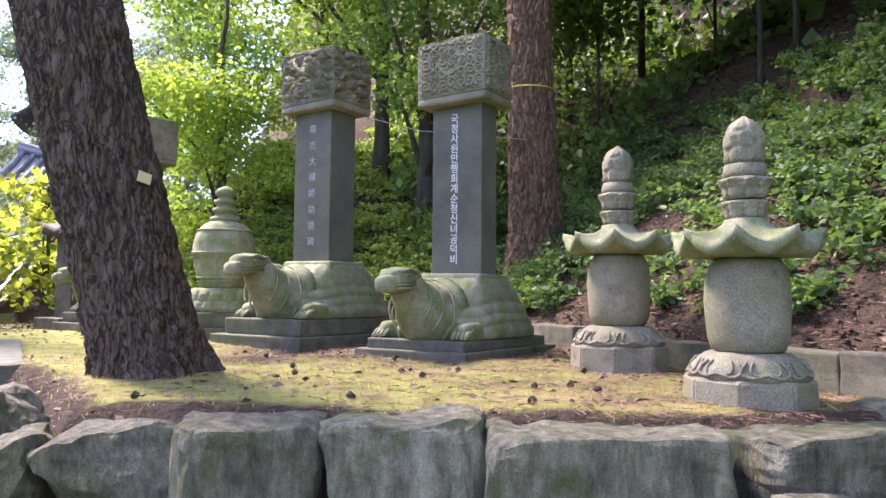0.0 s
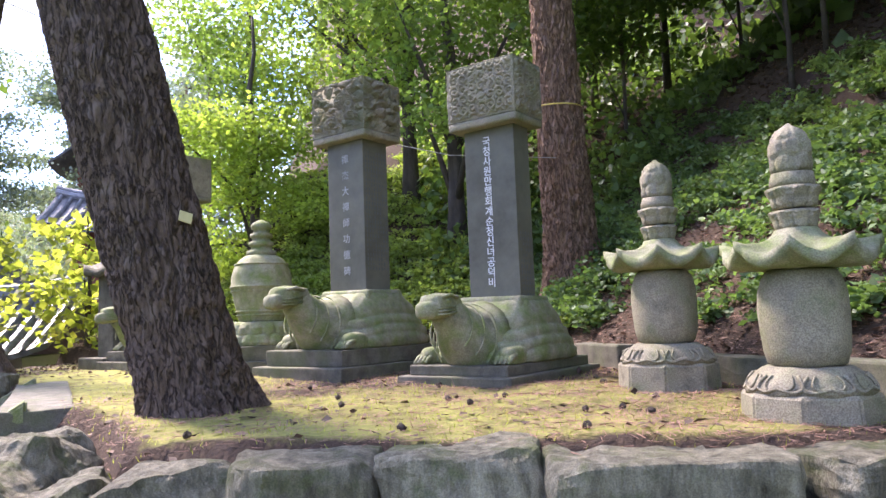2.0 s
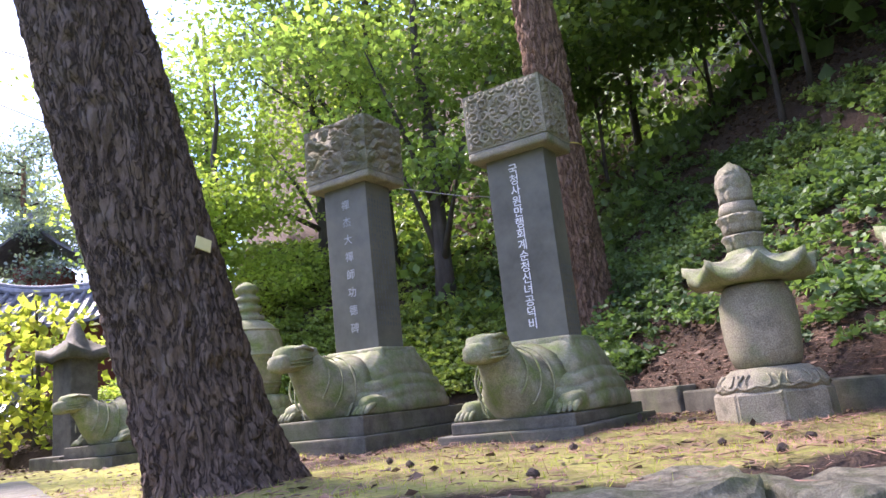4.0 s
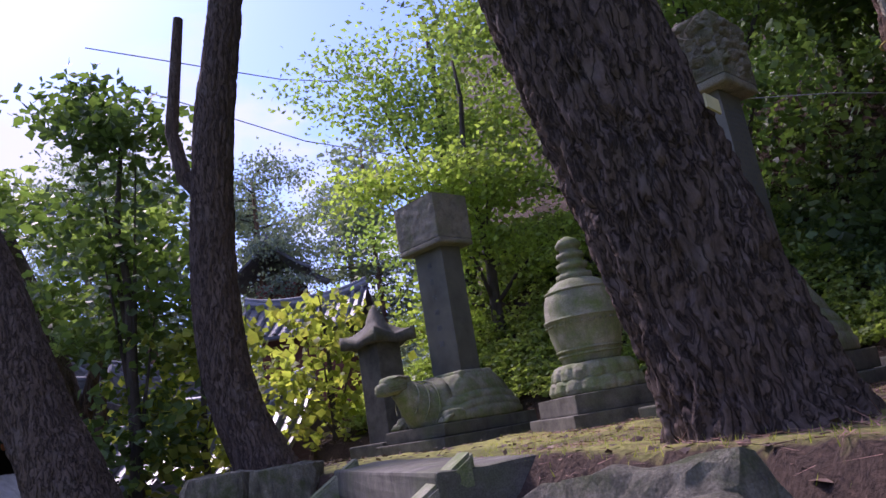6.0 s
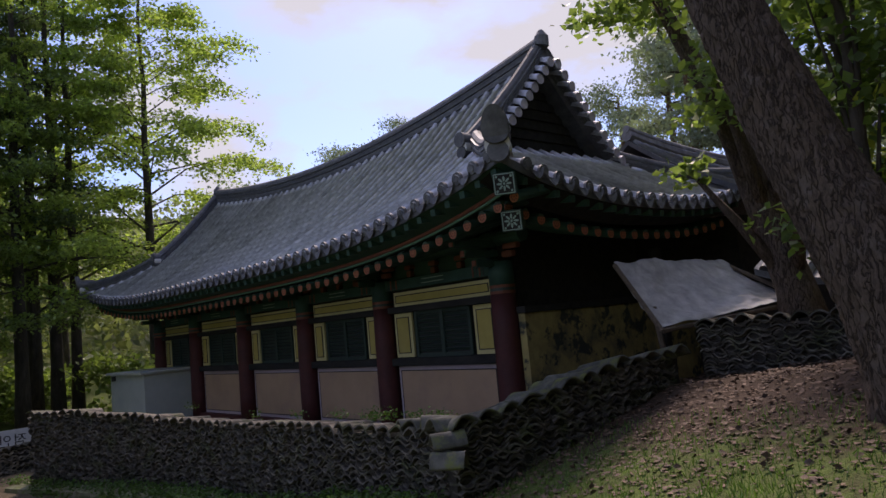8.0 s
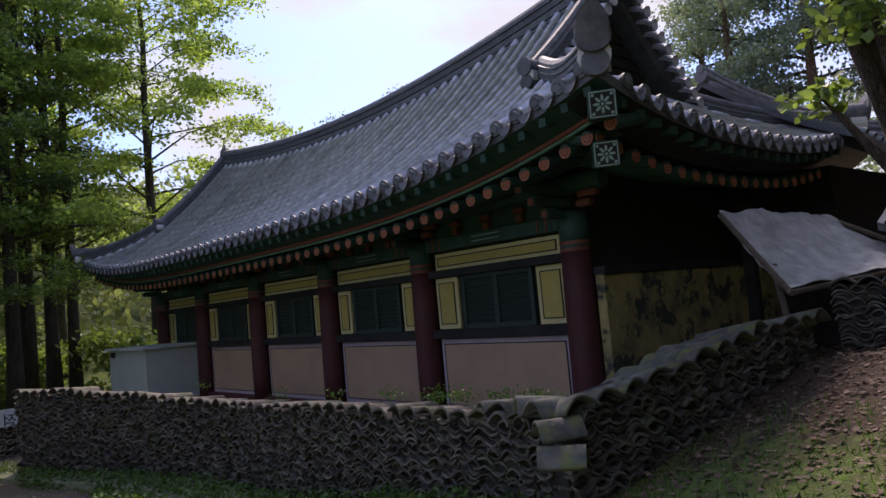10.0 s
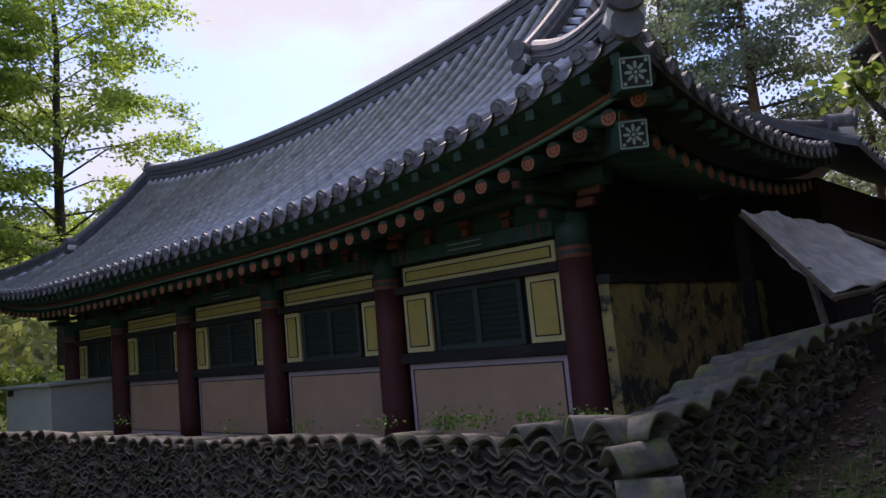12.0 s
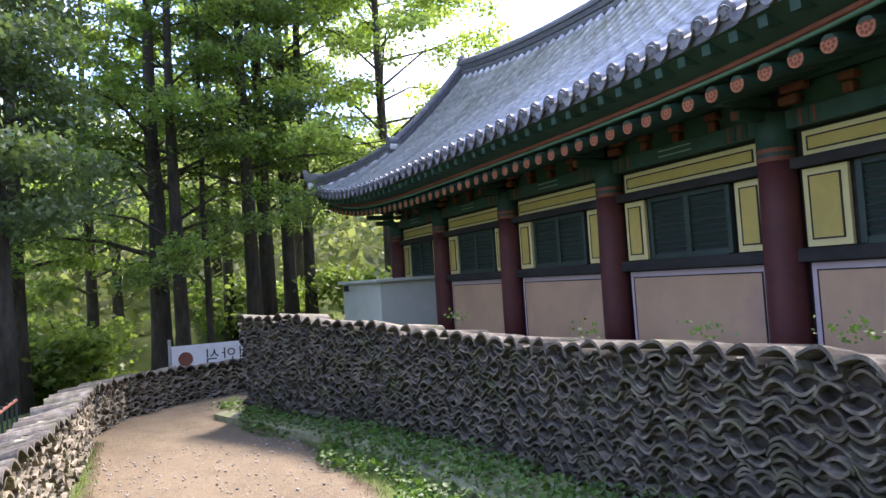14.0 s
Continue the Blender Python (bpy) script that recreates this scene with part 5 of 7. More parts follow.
def ridge_end(p, turn, r, tall):
    """The end of a ridge: a round tile bedded in white mortar, under an upright arched end tile where tall."""
    m = pose(*p, 0, 0, turn)
    bm = bmesh.new()
    tube(bm, [(0, 0.12, 0.05), (0, -0.1, 0.05)], r * 0.95, 18)
    bmesh.ops.transform(bm, matrix=m, verts=bm.verts[:])
    part("mortar_bed", bm, M_WHITE, roof, "white lime mortar")
    bm = bmesh.new()
    tube(bm, [(0, 0.22, 0.05 + r), (0, -0.13, 0.05 + r)], [r * 0.9, r * 0.95], 18)
    tube(bm, [(0, 0.05, -0.02), (0, -0.12, -0.02)], r * 0.8, 16)
    if tall:
        rows = []
        for y, k in ((-0.10, 1.0), (-0.16, 0.97)):
            rows.append([bm.verts.new((k * r * 1.05 * math.cos(a), y - 0.1 * max(0, math.sin(a)), 0.2 + k * r * (1.75 if math.sin(a) > 0 else 1.0) * math.sin(a))) for a in np.linspace(0, 2 * math.pi, 25)[:-1]])
        for k in range(24):
            bm.faces.new((rows[0][k], rows[0][(k + 1) % 24], rows[1][(k + 1) % 24], rows[1][k]))
        bm.faces.new(rows[0])
        bm.faces.new(rows[1][::-1])
    bmesh.ops.recalc_face_normals(bm, faces=bm.faces[:])
    bmesh.ops.transform(bm, matrix=m, verts=bm.verts[:])
    part("ridge_end_tile", bm, M_RIDGE, roof)


ridge_band([Vector((x, RIDGE_Y, ridge_top(x) - 0.42)) for x in np.linspace(RX0 + 0.05, RX1 - 0.05, 40)], 0.26, 0.34, 6)
for near, rx, ex in ((True, RX0, EX0), (False, RX1, EX1)):
    for back in (False, True):
        rake = [front_roof(rx, v, back) + Vector((0, 0, 0.02)) for v in np.linspace(0.97, 0.42, 14)]
        ridge_band(rake, 0.2, 0.2, 6)
        y0 = EY0 if not back else EY1
        hip = []
        for t in np.linspace(0, 1, 12):
            p = front_roof(rx, 0.47, back).lerp(Vector((ex, y0 - (0.04 if not back else -0.04), eave_z(ex) + 0.03)), t)
            p.z -= 0.13 * math.sin(math.pi * t)
            hip.append(p)
        ridge_band(hip, 0.19, 0.18, 6)
        out = Vector((0.62 if near else -0.62, -0.78 if not back else 0.78, 0))
        turn = math.degrees(math.atan2(out.y, out.x)) + 90
        ridge_end(hip[-1] - out * 0.06, turn, 0.15, True)
        ridge_end(rake[-1] + Vector((0, -0.05 if not back else 0.05, 0.02)), 0 if not back else 180, 0.11, False)
    tip = Vector((rx + (0.03 if near else -0.03), RIDGE_Y, ridge_top(rx) - 0.12))
    part("ridge_end_tile", tubebm([tip, tip + Vector((0.03 if near else -0.03, 0, 0.14)), tip + Vector((0.02 if near else -0.02, 0, 0.24))], [0.13, 0.11, 0.04], 14), M_RIDGE, roof)
    # gable wall, boarded, set back under the rakes
    gx = rx - 0.28 if near else rx + 0.28
    bm = bmesh.new()
    base = [Vector((gx, 9.95, 3.0)), Vector((gx, 12.9, 3.0)), Vector((gx, RIDGE_Y, ridge_top(rx) - 0.45))]
    a = [bm.verts.new(p) for p in base]
    b = [bm.verts.new(p + Vector((-0.1 if near else 0.1, 0, 0))) for p in base]
    bm.faces.new(a)
    bm.faces.new(b[::-1])
    for i in range(3):
        bm.faces.new((a[i], a[(i + 1) % 3], b[(i + 1) % 3], b[i]))
    bmesh.ops.recalc_face_normals(bm, faces=bm.faces[:])
    part("gable_wall", bm, M_TIMBER, hall, "dark weathered gable boards")
    for k in range(9):
        zz = 3.1 + k * 0.17
        half = (ridge_top(rx) - 0.5 - zz) / (ridge_top(rx) - 3.5) * 1.45
        if half > 0.1:
            part("gable_board", boxbm((gx + (0.015 if near else -0.015), RIDGE_Y, zz), (0.03, 2 * half, 0.13)), M_TIMBER, hall)
    # short tile ends along the rakes
    for back in (False, True):
        bm = bmesh.new()
        for v in np.linspace(0.45, 0.97, 12):
            p = front_roof(rx, v, back)
            q = p + Vector((0.24 if near else -0.24, 0, -0.10))
            tile_row(bm, lambda t, p=p, q=q: q.lerp(p, t), 0.3, 0.075)
            tube(bm, [q + Vector((0.0, 0, 0.03)), q + Vector((0.02 if near else -0.02, 0, 0.03))], 0.08, 12)
        part("rake_tiles", bm, M_TILE, roof)


def end_disc():
    bm = bmesh.new()
    tube(bm, [(0, 0.02, 0.035), (0, -0.02, 0.035)], 0.077, 14)
    tube(bm, [(0, -0.018, 0.035), (0, -0.028, 0.035)], 0.045, 10)
    me = bpy.data.meshes.new("end_tile")
    bm.to_mesh(me)
    bm.free()
    me.materials.append(M_ENDTILE)
    return me


def drip_tongue():
    """The hanging lip of a pan tile between two rows."""
    bm = bmesh.new()
    top, bot = [], []
    for u in np.linspace(-1, 1, 7):
        x = 0.105 * u
        top.append((x, 0.0, 0.02 - 0.055 * (1 - u * u)))
        bot.append((x, -0.045, 0.0 - 0.055 * (1 - u * u) - 0.07 * (1 - abs(u) ** 2.2)))
    for dy in (0, 0.018):
        for a in (top, bot):
            for p in a:
                bm.verts.new((p[0], p[1] + dy, p[2]))
    bm.verts.ensure_lookup_table()
    n = 7
    for i in range(n - 1):
        bm.faces.new([bm.verts[k] for k in (i, i + 1, n + i + 1, n + i)])
        bm.faces.new([bm.verts[k] for k in (2 * n + i, 3 * n + i, 3 * n + i + 1, 2 * n + i + 1)])
        bm.faces.new([bm.verts[k] for k in (n + i, n + i + 1, 3 * n + i + 1, 3 * n + i)])
    me = bpy.data.meshes.new("drip_tile")
    bm.to_mesh(me)
    bm.free()
    me.materials.append(M_ENDTILE)
    return me


ME_DISC, ME_DRIP = end_disc(), drip_tongue()


def raf_end_mesh():
    bm = bmesh.new()
    tube(bm, [(0, 0.9, 0.2), (0, 0, 0)], 0.068, 12)
    me = bpy.data.meshes.new("rafter")
    bm.to_mesh(me)
    bm.free()
    me.materials.append(M_GREEN)
    return me


def flower_mesh():
    bm = bmesh.new()
    tube(bm, [(0, 0.0, 0), (0, -0.006, 0)], 0.067, 16)
    me = bpy.data.meshes.new("rafter_end")
    bm.to_mesh(me)
    bm.free()
    me.materials.append(M_ORANGE)
    return me


def petals_mesh():
    bm = bmesh.new()
    for k in range(8):
        a = k * math.pi / 4
        blob(bm, (0.039 * math.cos(a), -0.007, 0.039 * math.sin(a)), (0.014, 0.003, 0.014), cuts=1)
    blob(bm, (0, -0.007, 0), (0.012, 0.003, 0.012), cuts=1)
    me = bpy.data.meshes.new("petals")
    bm.to_mesh(me)
    bm.free()
    me.materials.append(M_REDTRIM)
    return me


def flying_mesh():
    bm = bmesh.new()
    box(bm, (0, 0.32, 0.06), (0.085, 0.66, 0.085), m=pose(0, 0, 0, 8, 0, 0), bevel=0.006)
    me = bpy.data.meshes.new("flying_rafter")
    bm.to_mesh(me)
    bm.free()
    me.materials.append(M_GREEN)
    return me


def mark_mesh():
    bm = bmesh.new()
    for dx, dz, w, h in ((0, 0.022, 0.05, 0.01), (0, -0.022, 0.05, 0.01), (-0.022, 0, 0.01, 0.04), (0.022, 0, 0.01, 0.04), (0, 0, 0.018, 0.018)):
        box(bm, (dx, -0.003, 0.06 + dz), (w, 0.006, h))
    me = bpy.data.meshes.new("end_mark")
    bm.to_mesh(me)
    bm.free()
    me.materials.append(M_MINT)
    return me


ME_RAF, ME_FLOW, ME_PET, ME_FLY, ME_MARK = raf_end_mesh(), flower_mesh(), petals_mesh(), flying_mesh(), mark_mesh()
eaves = part("eaves", bmesh.new(), M_GREEN, hall, "green painted eaves with orange rafter ends")


def put(name, me, parent, m):
    o = new(name, me)
    o.parent = parent
    o.matrix_basis = m
    return o


def eave_run(points, turn):
    """End tiles, drip tiles and two tiers of rafters along an eave."""
    for i, p in enumerate(points):
        put("end_tile", ME_DISC, roof, pose(p.x, p.y, p.z, 0, 0, turn))
        m = pose(p.x, p.y, p.z, 0, 0, turn)
        if i + 1 < len(points):
            q = (p + points[i + 1]) / 2
            put("drip_tile", ME_DRIP, roof, pose(q.x, q.y, q.z + 0.02, 0, 0, turn))
        f = m @ Vector((0, 0.06, -0.21))
        put("flying_rafter", ME_FLY, eaves, pose(*f, 0, 0, turn))
        put("end_mark", ME_MARK, eaves, pose(*f, 0, 0, turn))
        g = m @ Vector((0, 0.34, -0.40))
        put("rafter", ME_RAF, eaves, pose(*g, 0, 0, turn))
        put("rafter_end", ME_FLOW, eaves, pose(*g, 0, 0, turn))
        put("petals", ME_PET, eaves, pose(*g, 0, 0, turn))


eave_run([Vector((x, eave_y(x), eave_z(x))) for x in xs_rows], 0)
eave_run([Vector((EX0, y, side_eave_z(y))) for y in ys_rows[1:-1]], 90)
# boards between and above the rafters
bm = bmesh.new()
rows = []
for x in np.linspace(EX0, EX1, 60):
    ye, ze = eave_y(x), eave_z(x)
    dep = min(WALL_Y - ye, max(0.42, 1.05 * min(EX0 - x, x - EX1) + 0.3))
    rows.append([bm.verts.new((x, ye + a, ze + b)) for a, b in ((0.03, -0.03), (0.03, -0.10), (0.36, -0.23), (0.38, -0.26), (dep, -0.1), (dep, 0.0))])
for i in range(len(rows) - 1):
    for k in range(5):
        bm.faces.new((rows[i][k], rows[i + 1][k], rows[i + 1][k + 1], rows[i][k + 1]))
bmesh.ops.recalc_face_normals(bm, faces=bm.faces[:])
part("eave_soffit", bm, M_GREEN, eaves)
bm = bmesh.new()
tube(bm, [(x, eave_y(x) + 0.33, eave_z(x) - 0.245) for x in np.linspace(EX0 - 0.3, EX1 + 0.3, 50)], 0.03, 6)
part("eave_batten", bm, M_REDTRIM, eaves, "red eave batten")
part("eave_line", tubebm([(x, eave_y(x) + 0.325, eave_z(x) - 0.29) for x in np.linspace(EX0 - 0.3, EX1 + 0.3, 50)], 0.018, 6), M_JADE, eaves, "pale green painted line")
bm = bmesh.new()
rows = []
for y in np.linspace(EY0, EY1, 40):
    ze = side_eave_z(y)
    dep = min(1.37, max(0.42, 1.05 * min(y - EY0, EY1 - y) + 0.3))
    rows.append([bm.verts.new((EX0 - a, y, ze + b)) for a, b in ((0.03, -0.03), (0.03, -0.10), (0.36, -0.23), (0.38, -0.26), (dep, -0.1), (dep, 0.0))])
for i in range(len(rows) - 1):
    for k in range(5):
        bm.faces.new((rows[i][k], rows[i + 1][k], rows[i + 1][k + 1], rows[i][k + 1]))
part("side_soffit", bm, M_TIMBER, eaves)
# corner beam with painted flower ends
def flower_panel(w):
    """A square painted with a mint flower of eight long petals inside a border."""
    bm = bmesh.new()
    for k in range(8):
        blob(bm, (0, 0, 0.052), (0.013, 0.003, 0.03), cuts=2, m=pose(0, -0.009, 0, 0, 45 * k, 0))
    blob(bm, (0, -0.009, 0), (0.016, 0.004, 0.016), cuts=1)
    for sx in (-1, 1):
        box(bm, (sx * w * 0.44, -0.008, 0), (0.012, 0.006, w * 0.9))
        box(bm, (0, -0.008, sx * w * 0.44), (w * 0.86, 0.006, 0.012))
        for sz in (-1, 1):
            blob(bm, (sx * w * 0.33, -0.009, sz * w * 0.33), (0.016, 0.003, 0.016), cuts=1)
    return bm


for dz, dy, wd in ((-0.34, 0.0, 0.24), (-0.70, 0.3, 0.23)):
    bm = boxbm((0, 0.7, 0), (wd, 1.4, 0.24), bevel=0.01)
    c = Vector((EX0 - dy * 0.75, EY0 + dy, eave_z(EX0) + dz))
    cb = part("corner_beam", bm, M_GREEN, eaves)
    cb.matrix_basis = pose(*c, 10, 0, 38)
    part("beam_end", boxbm((0, -0.004, 0), (wd - 0.01, 0.006, 0.23)), M_TIMBER, cb)
    part("beam_flower", flower_panel(wd), M_MINT, cb, "mint painted flower in a border")


# walls, columns and panels of the front
def framed_panel(x0, x1, z0, z1, y, fill, border, bw, line, name, label):
    pn = part(name, boxbm(((x0 + x1) / 2, y + 0.02, (z0 + z1) / 2), (x1 - x0, 0.04, z1 - z0), bevel=0.003), border, hall, label)
    part("field", boxbm(((x0 + x1) / 2, y - 0.004, (z0 + z1) / 2), (x1 - x0 - 2 * bw, 0.012, z1 - z0 - 2 * bw)), fill, pn)
    w = 0.014
    a0, a1, b0, b1 = x0 + bw - w, x1 - bw + w, z0 + bw - w, z1 - bw + w
    bm = bmesh.new()
    box(bm, ((a0 + a1) / 2, y - 0.008, b1 - w / 2), (a1 - a0, 0.012, w))
    box(bm, ((a0 + a1) / 2, y - 0.008, b0 + w / 2), (a1 - a0, 0.012, w))
    box(bm, (a0 + w / 2, y - 0.008, (b0 + b1) / 2), (w, 0.012, b1 - b0 - 2 * w))
    box(bm, (a1 - w / 2, y - 0.008, (b0 + b1) / 2), (w, 0.012, b1 - b0 - 2 * w))
    part("border_line", bm, line, pn)
    return pn


part("wall_core", boxbm(((COLS[0] + COLS[-1]) / 2, WALL_Y + 0.16, 0.55), (COLS[0] - COLS[-1], 0.2, 3.1)), M_TIMBER, hall, "dark timber wall frame")
for x, sx in ((COLS[-1], 1), (COLS[0] - 0.05, 1)):
    part("side_wall", boxbm((x, 11.45, 0.55), (0.2, 2.9, 3.1)), M_TIMBER, hall)
part("back_wall", boxbm(((COLS[0] + COLS[-1]) / 2, 13.0, 0.55), (COLS[0] - COLS[-1], 0.2, 3.1)), M_TIMBER, hall)
for x in COLS:
    bm = bmesh.new()
    lathe(bm, [(0.185, YARD), (0.19, -0.5), (0.182, 0.4), (0.172, 0.98)], 24, (x, WALL_Y - 0.04, 0))
    col = part("column", bm, M_RED, hall, "dark red painted round column", smooth=True)
    bm = bmesh.new()
    lathe(bm, [(0.173, 1.10), (0.172, 1.42)], 24, (x, WALL_Y - 0.04, 0))
    part("column_head", bm, M_GREEN, col, "green painted column head", smooth=True)
    bm = bmesh.new()
    for z0, z1 in ((0.98, 1.02), (1.06, 1.10)):
        lathe(bm, [(0.176, z0), (0.176, z1)], 24, (x, WALL_Y - 0.04, 0))
    part("red_band", bm, M_REDTRIM, col)
    bm = bmesh.new()
    lathe(bm, [(0.1745, 1.02), (0.1745, 1.06)], 24, (x, WALL_Y - 0.04, 0))
    part("green_band", bm, M_WINGREEN, col)
    # bracket arm on the column head
    bm = bmesh.new()
    for k, (ln, zz) in enumerate(((0.42, 1.40), (0.62, 1.53), (0.8, 1.66))):
        box(bm, (x, WALL_Y - 0.1 - ln / 2, zz), (0.1, ln, 0.1), bevel=0.02, taper=1.0)
    bk = part("bracket", bm, M_GREEN, hall, "green painted bracket arm")
    for k, (ln, zz) in enumerate(((0.42, 1.40), (0.62, 1.53), (0.8, 1.66))):
        part("bracket_tip", boxbm((x, WALL_Y - 0.105 - ln, zz), (0.075, 0.012, 0.075), bevel=0.005), M_REDTRIM, bk)
    for s in (-1, 1):
        bm = bmesh.new()
        box(bm, (x + s * 0.24, WALL_Y - 0.1, 1.5), (0.2, 0.1, 0.09), bevel=0.03)
        box(bm, (x + s * 0.3, WALL_Y - 0.1, 1.6), (0.26, 0.1, 0.08), bevel=0.03)
        part("bracket_wing", bm, M_REDTRIM if s > 0 else M_GREEN, bk)
for i in range(5):
    x1, x0 = COLS[i] - 0.2, COLS[i + 1] + 0.2
    if i < 4:
        framed_panel(x0 + 0.035, x1 - 0.035, -0.92, 0.04, WALL_Y, M_PINK, M_LILAC, 0.075, M_BLACK, "lower_panel", "pink plaster panel with a lilac border")
    part("sill_beam", boxbm(((x0 + x1) / 2, WALL_Y - 0.02, 0.11), (x1 - x0 + 0.06, 0.14, 0.12), bevel=0.01), M_TIMBER, hall)
    framed_panel(x0 + 0.05, x1 - 0.05, 0.985, 1.212, WALL_Y, M_YEL, M_YEL2, 0.062, M_BLACK, "lintel_panel", "yellow lintel panel with black lines")
    part("head_beam", boxbm(((x0 + x1) / 2, WALL_Y - 0.02, 0.935), (x1 - x0 + 0.06, 0.14, 0.1), bevel=0.01), M_TIMBER, hall)
    pw = 0.44 if i == 0 else 0.35
    framed_panel(x0 + 0.02, x0 + 0.02 + pw, 0.18, 0.875, WALL_Y, M_YEL, M_YEL2, 0.075, M_BLACK, "side_panel", "yellow side panel with black lines")
    framed_panel(x1 - 0.02 - pw, x1 - 0.02, 0.18, 0.875, WALL_Y, M_YEL, M_YEL2, 0.075, M_BLACK, "side_panel", "yellow side panel with black lines")
    # louvred window, two leaves
    a, b = x0 + pw + 0.09, x1 - pw - 0.09
    win = part("window", boxbm(((a + b) / 2, WALL_Y + 0.05, 0.53), (b - a, 0.03, 0.68)), M_BLACK, hall, "dark green louvred window")
    bm = bmesh.new()
    mid = (a + b) / 2
    for cx, w in ((a + 0.03, 0.06), (b - 0.03, 0.06), (mid, 0.08)):
        box(bm, (cx, WALL_Y + 0.02, 0.53), (w, 0.05, 0.7), bevel=0.005)
    for zz in (0.2, 0.86):
        box(bm, (mid, WALL_Y + 0.022, zz), (b - a - 0.12, 0.045, 0.06), bevel=0.005)
    part("window_frame", bm, M_WINGREEN, win)
    for h0, h1 in ((a + 0.06, mid - 0.04), (mid + 0.04, b - 0.06)):
        for k in range(9):
            sl = part("slat", boxbm((0, 0, 0), (h1 - h0, 0.012, 0.06)), M_WINGREEN, win)
            sl.matrix_basis = pose((h0 + h1) / 2, WALL_Y + 0.028, 0.27 + k * 0.065, 35, 0, 0)
    # painted beams over the lintel
    part("tie_beam", boxbm(((x0 + x1) / 2, WALL_Y - 0.03, 1.33), (x1 - x0 + 0.05, 0.15, 0.17), bevel=0.015), M_GREEN, hall, "green painted tie beam")
    for s in (-1, 1):
        cx = (x0 + x1) / 2 + s * ((x1 - x0) / 2 - 0.28)
        for k in range(4):
            part("painted_stripe", boxbm((cx + s * 0.07 * k, WALL_Y - 0.107, 1.33), (0.03, 0.006, 0.15)), (M_REDTRIM, M_WINGREEN, M_REDTRIM, M_WINGREEN)[k], hall)
    for zz in (1.30, 1.36):
        part("mint_line", boxbm(((x0 + x1) / 2, WALL_Y - 0.107, zz), (0.5, 0.006, 0.012)), M_MINT, hall)
    part("upper_board", boxbm(((x0 + x1) / 2, WALL_Y + 0.03, 1.53), (x1 - x0 + 0.05, 0.06, 0.22)), M_GREEN, hall)
    for k in (0.25, 0.5, 0.75):
        bm = bmesh.new()
        cx = x0 + (x1 - x0) * k
        box(bm, (cx, WALL_Y - 0.04, 1.47), (0.1, 0.09, 0.1), bevel=0.02)
        box(bm, (cx, WALL_Y - 0.05, 1.57), (0.16, 0.1, 0.07), bevel=0.02)
        part("flower_block", bm, M_REDTRIM, hall, "red painted support block")
bm = bmesh.new()
tube(bm, [(COLS[0] + 0.5, WALL_Y - 0.08, 1.74), (COLS[-1] - 0.5, WALL_Y - 0.08, 1.74)], 0.11, 14)
part("purlin", bm, M_GREEN, hall, "round green painted purlin")
part("foot_sill", boxbm(((COLS[0] + COLS[-1]) / 2, WALL_Y - 0.02, -0.98), (COLS[0] - COLS[-1], 0.2, 0.12), bevel=0.01), M_RED, hall)
# side wall of the porch with a faded mural, and its dark opening above
part("mural", boxbm((-10.62, 12.05, -0.15), (0.12, 4.3, 1.7), bevel=0.01), M_MURAL, hall, "faded painted plaster wall")
part("mural_rail", boxbm((-10.6, 12.05, 0.74), (0.16, 4.35, 0.09), bevel=0.01), M_TIMBER, hall)
part("porch_post", boxbm((-10.2, 12.6, 0.2), (0.14, 0.14, 2.6), bevel=0.01), M_TIMBER, hall)

# ---- lean-to of plastic sheet beside the hall ----
sheet = thing("plastic_sheet", "grey translucent plastic sheet leaning from eave to wall", "tarpaulin")
bm = bmesh.new()
g = []
c00, c10, c01, c11 = Vector((-9.38, 10.35, 1.22)), Vector((-8.66, 10.1, 0.38)), Vector((-9.3, 12.9, 1.2)), Vector((-8.05, 12.6, 0.55))
for i in range(41):
    row = []
    for j in range(41):
        u, v = i / 40, j / 40
        p = c00.lerp(c10, u).lerp(c01.lerp(c11, u), v)
        p += Vector((0.5, 0, 0.8)) * (0.06 * noise.fractal(Vector((u * 3, v * 5, 2)), 1.0, 2.0, 5) + 0.03 * abs(noise.noise(Vector((u * 5 + v * 7, v * 16 - u * 6, 5))))) - Vector((0, 0, 0.12 * math.sin(math.pi * u)))
        row.append(bm.verts.new(p))
    g.append(row)
for i in range(40):
    for j in range(40):
        bm.faces.new((g[i][j], g[i + 1][j], g[i + 1][j + 1], g[i][j + 1]))
r = bmesh.ops.extrude_face_region(bm, geom=bm.faces[:])
bmesh.ops.translate(bm, vec=(0.004, 0, 0.006), verts=[q for q in r["geom"] if isinstance(q, bmesh.types.BMVert)])
part("sheet", bm, M_TARP, sheet, smooth=True)
for a, b in ((c00, c10), (c01, c11), (c10, c11)):
    part("batten", tubebm([a + Vector((0, 0, -0.04)), b + Vector((0, 0, -0.04))], 0.03, 6), M_STICK, sheet)
part("prop", tubebm([(-8.75, 10.3, -0.3), (-8.9, 10.35, 0.62)], 0.035, 6), M_STICK, sheet)


